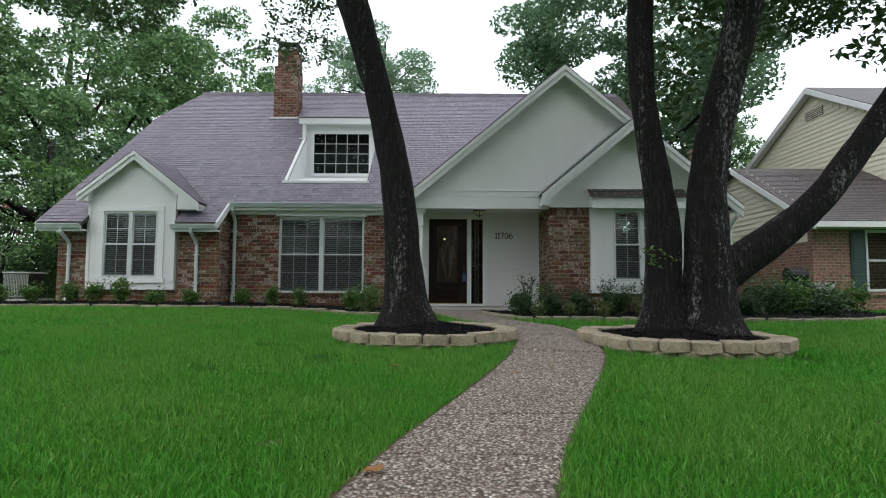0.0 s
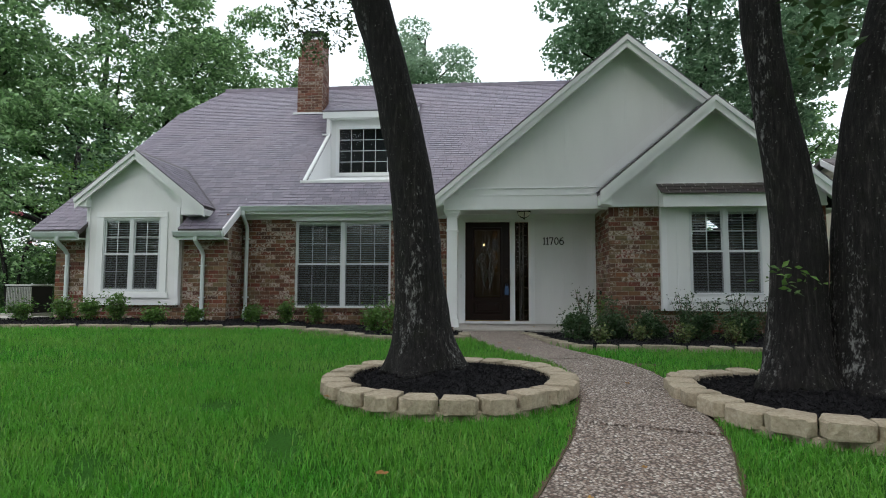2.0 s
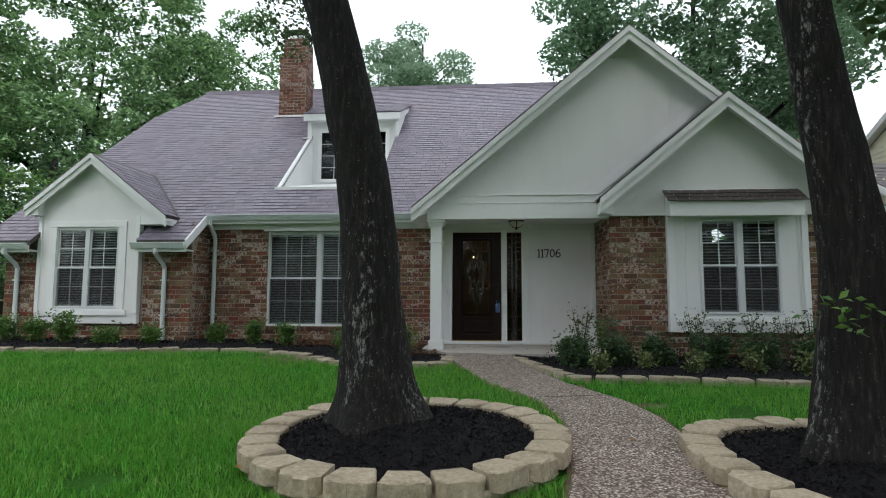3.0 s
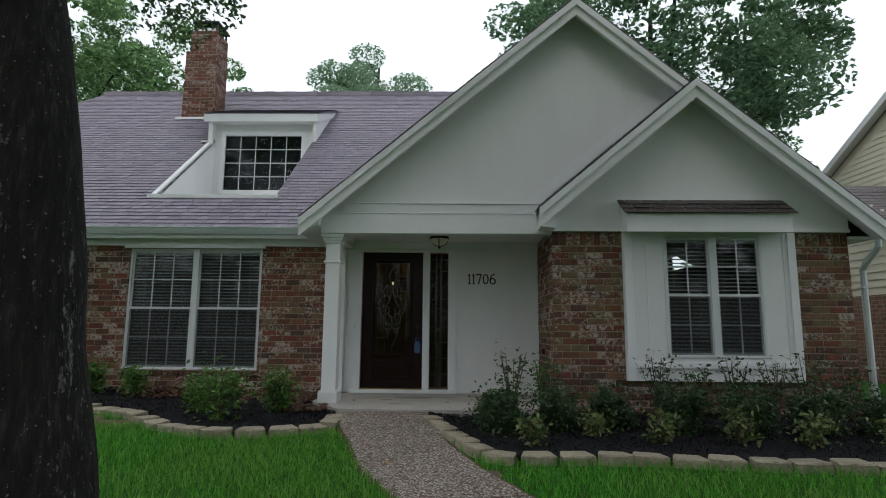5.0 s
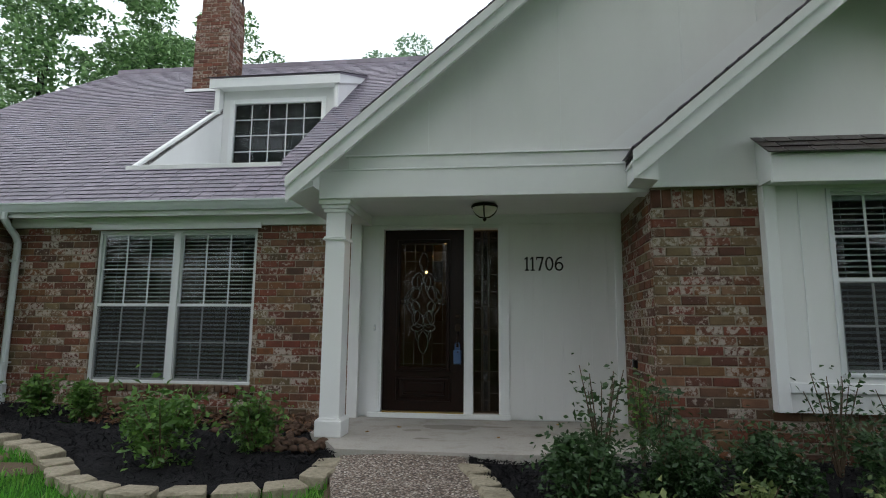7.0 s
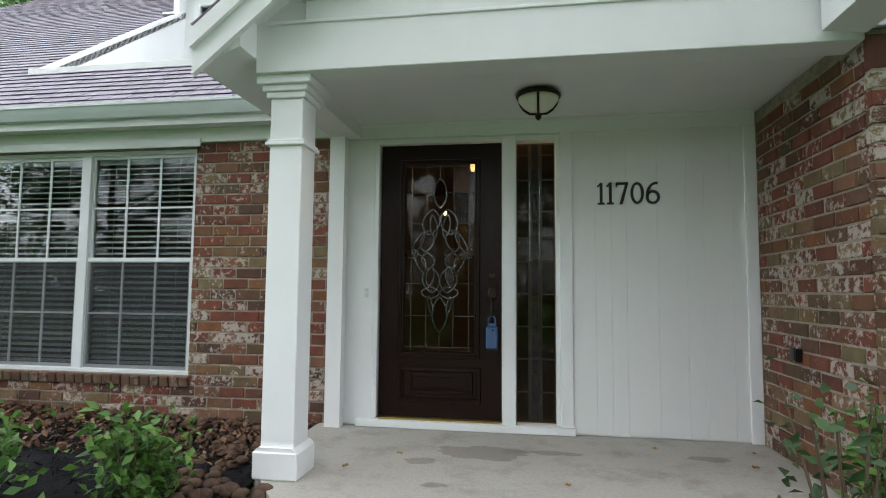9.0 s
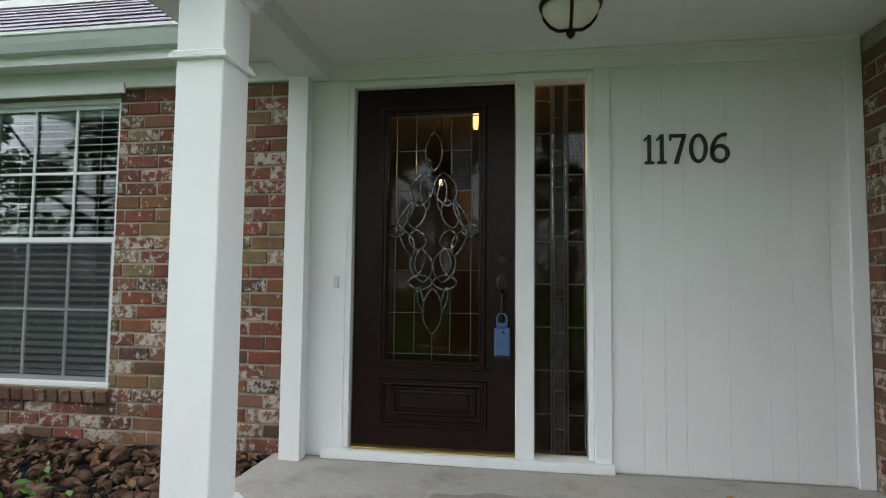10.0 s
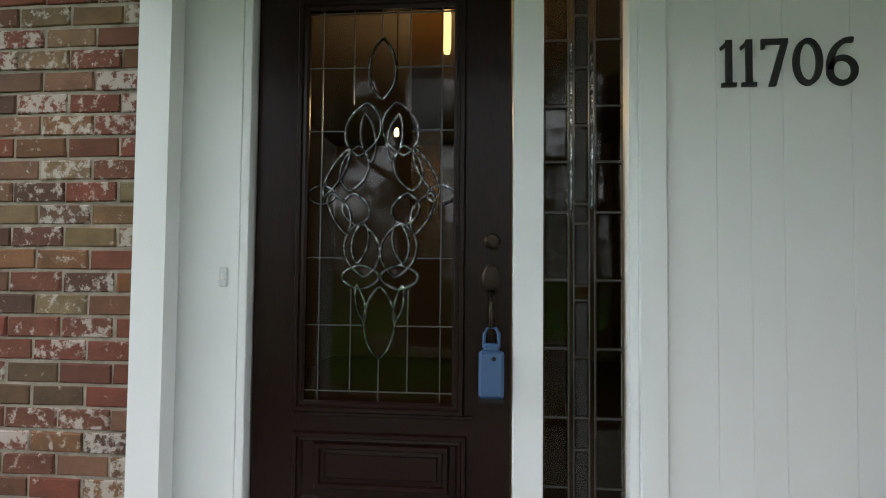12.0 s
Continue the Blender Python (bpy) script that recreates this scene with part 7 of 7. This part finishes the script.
tagged(new("street_woods", leaf_mesh("street_woods", street_pts, 0.5, OAK_LEAF, 343, 0.6)), "unseen green belt behind the camera, added to darken reflections", "woods", kind="stuff")

# ---- air conditioner and neighbour ----
ac = thing("air_conditioner", "grey louvred air conditioner unit beside the wing", "air conditioner", (-10.9, 14.6, 0.05))
part("casing", boxes((-11.22, -10.58, 14.3, 14.94, 0.12, 0.78), bevel=0.02), BLACK_METAL, ac)
for i in range(16):
    x = -11.2 + i * 0.04
    part("louvre", boxes((x, x + 0.016, 14.28, 14.3, 0.15, 0.74)), AC_METAL, ac)
part("lid", boxes((-11.25, -10.55, 14.27, 14.97, 0.76, 0.8), bevel=0.01), AC_METAL, ac)
part("pad", boxes((-11.35, -10.45, 14.2, 15.05, 0.0, 0.12)), CONCRETE, ac)
single("side_pavement", boxes((-14.5, -9.3, 12.6, 13.4, -0.2, 0.11)), CONCRETE, "pale concrete side path by the wing", "pavement", "structure")

NB = 9.95

def coursed_brick():
    m, n, l, b = material("neighbour_brick", rough=0.9)
    p = world_pos(n)
    sx = n.new("ShaderNodeSeparateXYZ")
    l.new(p, sx.inputs[0])
    ad = n.new("ShaderNodeMath")
    l.new(sx.outputs["X"], ad.inputs[0]), l.new(sx.outputs["Y"], ad.inputs[1])
    cb = n.new("ShaderNodeCombineXYZ")
    l.new(ad.outputs[0], cb.inputs["X"]), l.new(sx.outputs["Z"], cb.inputs["Y"])
    t = n.new("ShaderNodeTexBrick")
    t.inputs["Scale"].default_value = 1.0
    t.inputs["Brick Width"].default_value, t.inputs["Row Height"].default_value, t.inputs["Mortar Size"].default_value = 0.22, 0.086, 0.007
    t.inputs["Color1"].default_value, t.inputs["Color2"].default_value, t.inputs["Mortar"].default_value = (0.3, 0.14, 0.1, 1), (0.17, 0.09, 0.065, 1), (0.36, 0.3, 0.25, 1)
    l.new(cb.outputs[0], t.inputs["Vector"])
    w = tex_noise(n, l, 14, 5, 0.7, p)
    l.new(blend(n, l, ramp(n, l, w.outputs["Fac"], [(0.5, (0, 0, 0)), (0.7, (0.5, 0.5, 0.5))]), t.outputs["Color"], (0.45, 0.38, 0.33)), b.inputs["Base Color"])
    add_bump(n, l, b, t.outputs["Fac"], 0.5, -0.006)
    return m


NB_BRICK = coursed_brick()
nb = thing("neighbour_house", "neighbouring house with cream lap siding over pale brick", "house", (14, 20, 0))
part("brick_wall", boxes((NB, 26, 15.0, 15.2, -0.2, 2.1), (NB, NB + 0.2, 15.2, 26, -0.2, 1.75)), NB_BRICK, nb)


def nb_roof(y):
    return 2.3 + 0.55 * (y - 14.6)


bm = bmesh.new()
part("core_wall", prism(bmesh.new(), [(15.2, 1.7), (26, 1.7), (26, 2.3), (18.6, nb_roof(18.6) - 0.05), (15.2, nb_roof(15.2) - 0.05)], "x", NB + 0.04, NB + 0.2), CREAM, nb)
for i in range(16):
    z = 1.75 + i * 0.16
    ya = 15.0 + max(0.0, (z + 0.2 - nb_roof(15.2)) / 0.55)
    part("siding_board", prism(bmesh.new(), [(NB + 0.0, z), (NB + 0.04, z), (NB + 0.04, z + 0.16), (NB + 0.025, z + 0.16)], "y", ya, max(ya + 0.3, 26 - (z - 1.75) * 2.4)), CREAM, nb)
part("siding_front", boxes((NB, 26, 14.95, 15.0, 2.1, 2.25)), TRIM_WHITE, nb)
bm = slab(bmesh.new(), [(NB - 0.25, 14.5, nb_roof(14.5)), (26, 14.5, nb_roof(14.5)), (26, 18.6, nb_roof(18.6)), (NB - 0.25, 18.6, nb_roof(18.6))], 0.1)
slab(bm, [(NB - 0.25, 18.6, nb_roof(18.6)), (26, 18.6, nb_roof(18.6)), (26, 26, 2.3), (NB - 0.25, 26, 2.3)], 0.1)
nr = part("roof", bm, BROWN_SHINGLE, nb)
kn = 1 / math.sqrt(1 + 0.55 ** 2)
shingle_field("shingle_field", shingle_rows((0, 14.48, nb_roof(14.48) + 0.006), XV, Vector((0, kn, 0.55 * kn)), lambda t: [(NB - 0.27, 20)], 4.5, seed=14), shingle_mat("neighbour_shingle", [(0.0, (0.05, 0.038, 0.038)), (0.5, (0.075, 0.058, 0.058)), (1.0, (0.1, 0.08, 0.078))], 0.15, (0.08, 0.06, 0.058)), nr)
part("rake_board", prism(bmesh.new(), [(14.45, nb_roof(14.45) - 0.02), (18.6, nb_roof(18.6) - 0.02), (18.6, nb_roof(18.6) - 0.2), (14.45, nb_roof(14.45) - 0.2)], "x", NB - 0.29, NB - 0.25), TRIM_WHITE, nb)
part("eave_fascia", boxes((NB - 0.25, 26, 14.42, 14.5, nb_roof(14.5) - 0.17, nb_roof(14.5) - 0.02)), TRIM_WHITE, nb)
part("soffit", boxes((NB - 0.25, 26, 14.5, 15.0, 2.08, 2.1)), TRIM_WHITE, nb)
wn_ = part("window", boxes((11.35, 11.41, 14.96, 15.05, 0.4, 2.05), (12.6, 12.66, 14.96, 15.05, 0.4, 2.05), (11.41, 12.6, 14.965, 15.05, 1.98, 2.05), (11.41, 12.6, 14.965, 15.05, 0.4, 0.47), (11.41, 12.6, 14.97, 15.05, 1.2, 1.26)), VINYL, nb)
part("pane", boxes((11.41, 12.6, 15.0, 15.01, 0.47, 1.98)), glass_mat("neighbour_glass", (0.35, 0.42, 0.42)), wn_)
for i in range(34):
    z = 0.5 + i * 0.043
    part("slat", boxes((11.42, 12.59, 15.03, 15.06, z, z + 0.006)), SLAT, wn_)
sh = part("shutter", boxes((10.95, 11.33, 14.96, 15.0, 0.42, 2.03), bevel=0.005), SHUTTER_GREEN, nb)
part("shutter_panel", boxes((11.0, 11.28, 14.945, 14.96, 0.5, 1.15), (11.0, 11.28, 14.945, 14.96, 1.25, 1.95), bevel=0.005), SHUTTER_GREEN, sh)
part("brick_sill", boxes((11.3, 12.7, 14.93, 15.0, 0.3, 0.4)), NB_BRICK, nb)
# the taller block behind
TX = 14.0
part("tall_wall", prism(bmesh.new(), [(16.6, 0), (26.5, 0), (26.5, 5.0), (20.7, 7.95), (16.6, 5.75)], "x", TX + 0.03, TX + 0.2), CREAM, nb)
for i in range(24):
    z = 3.6 + i * 0.17
    lo = 16.6 + max(0, (z + 0.17 - 5.75) / 0.451)
    hi = 26.5 - max(0, (z + 0.17 - 5.0) / 0.448)
    if hi - lo > 0.2:
        part("siding_board", prism(bmesh.new(), [(TX - 0.01, z), (TX + 0.03, z), (TX + 0.03, z + 0.17), (TX + 0.015, z + 0.17)], "y", lo, hi), CREAM, nb)
part("tall_front", boxes((TX, 26, 16.6, 16.8, 2.0, 5.7)), CREAM, nb)
bm = slab(bmesh.new(), [(TX - 0.3, 16.1, 5.62), (26, 16.1, 5.62), (26, 20.7, 8.08), (TX - 0.3, 20.7, 8.08)], 0.1)
slab(bm, [(TX - 0.3, 20.7, 8.08), (26, 20.7, 8.08), (26, 27, 4.9), (TX - 0.3, 27, 4.9)], 0.1)
part("tall_roof", bm, BROWN_SHINGLE, nb)
for ya, za, yb, zb in ((16.1, 5.62, 20.7, 8.08), (20.7, 8.08, 27, 4.9)):
    part("rake_board", prism(bmesh.new(), [(ya, za - 0.03), (yb, zb - 0.03), (yb, zb - 0.25), (ya, za - 0.25)], "x", TX - 0.34, TX - 0.3), TRIM_WHITE, nb)
    part("rake_soffit", prism(bmesh.new(), [(ya, za - 0.13), (yb, zb - 0.13), (yb, zb - 0.15), (ya, za - 0.15)], "x", TX - 0.3, TX), WHITE, nb)
vt = part("gable_vent", boxes((TX - 0.03, TX - 0.01, 20.2, 21.2, 6.9, 7.25)), BLACK_METAL, nb)
for i in range(5):
    part("vent_slat", boxes((TX - 0.05, TX - 0.03, 20.2, 21.2, 6.92 + i * 0.07, 6.95 + i * 0.07)), CREAM, vt)
part("chimney", boxes((9.9, 10.6, 21.5, 22.2, 2.0, 5.85), (9.85, 10.65, 21.45, 22.25, 5.85, 5.98)), NB_BRICK, nb)
grill = thing("barbecue", "dark covered barbecue on a grey cabinet by the brick wall", "barbecue", (8.9, 14.5, 0))
part("cabinet", boxes((9.35, 9.95, 14.2, 14.6, -0.05, 0.62), bevel=0.01), AC_METAL, grill)
part("lid", tube(bmesh.new(), [(8.85, 14.4, 0.8), (9.3, 14.4, 0.8)], 0.2, 12), BLACK_METAL, grill)
part("cart", boxes((8.85, 9.3, 14.25, 14.55, 0.0, 0.72)), BLACK_METAL, grill)


# ---- chimney ----
chimney = thing("chimney", "tall red brick chimney with a dark metal hood", "chimney", (-5.07, 18.5, 5.9), kind="structure")
CHX0, CHX1, CHY0, CHY1 = -5.6, -4.83, 18.05, 18.73
core = part("core", boxes((CHX0 + M, CHX1 - M, CHY0 + M, CHY1, 5.6, 7.75), (CHX0 + 0.1, CHX1 - 0.03, CHY0 + M + 0.02, CHY1, 7.75, 8.3)), MORTAR, chimney)
part("flashing", boxes((CHX0 - 0.1, CHX1 + 0.06, CHY0 - 0.1, CHY0 + 0.02, 5.94, 6.0)), GALVANISED, chimney)
part("flue_box", boxes((-5.38, -4.93, 18.15, 18.63, 8.3, 8.42)), GALVANISED, chimney)
part("hood", boxes((-5.5, -4.83, 18.05, 18.75, 8.5, 8.56), bevel=0.01), BLACK_METAL, chimney)
for x in (-5.44, -4.89):
    for y in (18.11, 18.66):
        part("hood_leg", boxes((x - 0.02, x + 0.02, y - 0.02, y + 0.02, 8.25, 8.5)), BLACK_METAL, chimney)


# ---- brick skins ----
BL, BH, BD, JT = 0.208, 0.0745, 0.06, 0.0115


def brick_shape(name, ln, mat, seed):
    """A worn brick: origin at its middle, front towards -y."""
    rnd = random.Random(seed)
    bm = bmesh.new()
    box(bm, -ln / 2, ln / 2, -BD / 2, BD / 2, -BH / 2, BH / 2)
    front = [e for e in bm.edges if all(v.co.y < 0 for v in e.verts)]
    bmesh.ops.bevel(bm, geom=front, offset=0.005, segments=1, affect="EDGES")
    for v in bm.verts:
        if v.co.y < 0:
            v.co += Vector((rnd.uniform(-1, 1) * 0.003, rnd.uniform(-1, 1) * 0.003, rnd.uniform(-1, 1) * 0.0025))
    return mesh_of(bm, name, mat)


def brick_kit(mat, seed):
    return {k: [brick_shape("brick", ln, mat, seed + i) for i in range(4)] for k, ln in (("full", BL), ("half", BL / 2 - JT / 2), ("soldier", BH))}


KIT, CHIM_KIT, SILL_KIT = brick_kit(BRICK, 1), brick_kit(CHIMNEY_BRICK, 11), brick_kit(SILL_BRICK, 21)


def brick_face(parent, at, ang, width, z0, z1, kit, seed, holes=(), shift=0):
    """Running bond on a face: at the lower left corner of the face, ang its turn about z; holes in face metres."""
    rnd = random.Random(seed)
    rot = Matrix.Rotation(radians(ang), 4, "Z")
    rows = int(round((z1 - z0) / (BH + JT)))
    rh = (z1 - z0) / rows
    inv = Matrix.Translation(-parent.location) if parent.type == "EMPTY" else Matrix.Identity(4)
    for r in range(rows):
        zc = z0 + rh * (r + 0.5)
        s = -((r + shift) % 2) * (BL + JT) / 2
        while s < width:
            cuts = [(max(s, 0), min(s + BL, width))]
            for h0, h1, k0, k1 in holes:
                if k0 < zc < k1:
                    cuts = [(a, b) for c0, c1 in cuts for a, b in ((c0, min(c1, h0)), (max(c0, h1), c1)) if b - a > 0.03]
            for a, b in cuts:
                ln = b - a
                if ln < 0.03:
                    continue
                kind = "full" if ln > BL * 0.75 else "half"
                base = BL if kind == "full" else BL / 2 - JT / 2
                ob = new("brick", rnd.choice(kit[kind]))
                ob.parent = parent
                p = rot @ Vector(((a + b) / 2, BD / 2 + rnd.uniform(-0.003, 0.003), 0))
                ob.matrix_parent_inverse = inv
                ob.matrix_basis = Matrix.Translation((at[0] + p.x, at[1] + p.y, zc)) @ rot @ Matrix.Rotation(rnd.uniform(-0.012, 0.012), 4, "Y") @ Matrix.Diagonal((ln / base, 1, (rh - JT) / BH, 1))
            s += BL + JT


def soldier_row(parent, x0, x1, y, z0, z1, kit, seed, lean=0.0):
    rnd = random.Random(seed)
    n = int((x1 - x0) / (BH + JT))
    w = (x1 - x0) / n
    for i in range(n):
        ob = new("brick", rnd.choice(kit["soldier"]))
        ob.parent = parent
        ob.matrix_basis = Matrix.Translation((x0 + w * (i + 0.5), y + BD / 2, (z0 + z1) / 2)) @ Matrix.Rotation(lean, 4, "X") @ Matrix.Diagonal(((w - JT) / BH, 1, (z1 - z0) / BH, 1))


wb = WINDOW_BIG
brick_face(wall_main, (-5.3, MAIN_Y), 0, 4.54, -0.12, 2.24, KIT, 1, [(wb[0] + 5.3, wb[1] + 5.3, wb[2] - 0.09, 2.5)])
soldier_row(wall_main, wb[0] - 0.02, wb[1] + 0.02, MAIN_Y - 0.035, wb[2] - 0.085, wb[2] - 0.01, SILL_KIT, 2, 0.12)
brick_face(wall_wing, (-9.1, WING_Y), 0, 3.8, -0.12, 1.8, KIT, 3, [(0.85, 2.85, 0.38, 3)])
brick_face(wall_wing_side, (-5.3, WING_Y + BD), 90, MAIN_Y - WING_Y - BD, -0.12, 2.3, KIT, 4, shift=1)
brick_face(wall_column, (2.37, COL_Y), 0, 0.9, -0.16, 2.06, KIT, 5)
soldier_row(wall_column, 2.37, 3.27, COL_Y, 2.07, 2.235, KIT, 6)
brick_face(wall_column_side, (2.37, DOOR_Y - 0.03), -90, DOOR_Y - 0.03 - COL_Y - BD, -0.0, 2.22, KIT, 7, shift=1)
brick_face(wall_right, (5.46, COL_Y), 0, 0.74, -0.16, 2.06, KIT, 8)
soldier_row(wall_right, 5.46, 6.2, COL_Y, 2.07, 2.235, KIT, 9)
brick_face(wall_right, (3.27, COL_Y), 0, 2.19, -0.16, 0.34, KIT, 10, shift=1)
brick_face(chimney, (CHX0, CHY0), 0, CHX1 - CHX0, 5.85, 7.75, CHIM_KIT, 12)
brick_face(chimney, (CHX1, CHY0 + BD), 90, 0.6, 6.1, 7.75, CHIM_KIT, 13, shift=1)
brick_face(chimney, (CHX0 + 0.09, CHY0 + 0.02), 0, CHX1 - CHX0 - 0.11, 7.75, 8.3, CHIM_KIT, 14)
brick_face(chimney, (CHX1 - 0.02, CHY0 + 0.02 + BD), 90, 0.58, 7.75, 8.3, CHIM_KIT, 15, shift=1)

shingle_pieces(NEAR_SHINGLES, SHINGLE, main_roof)
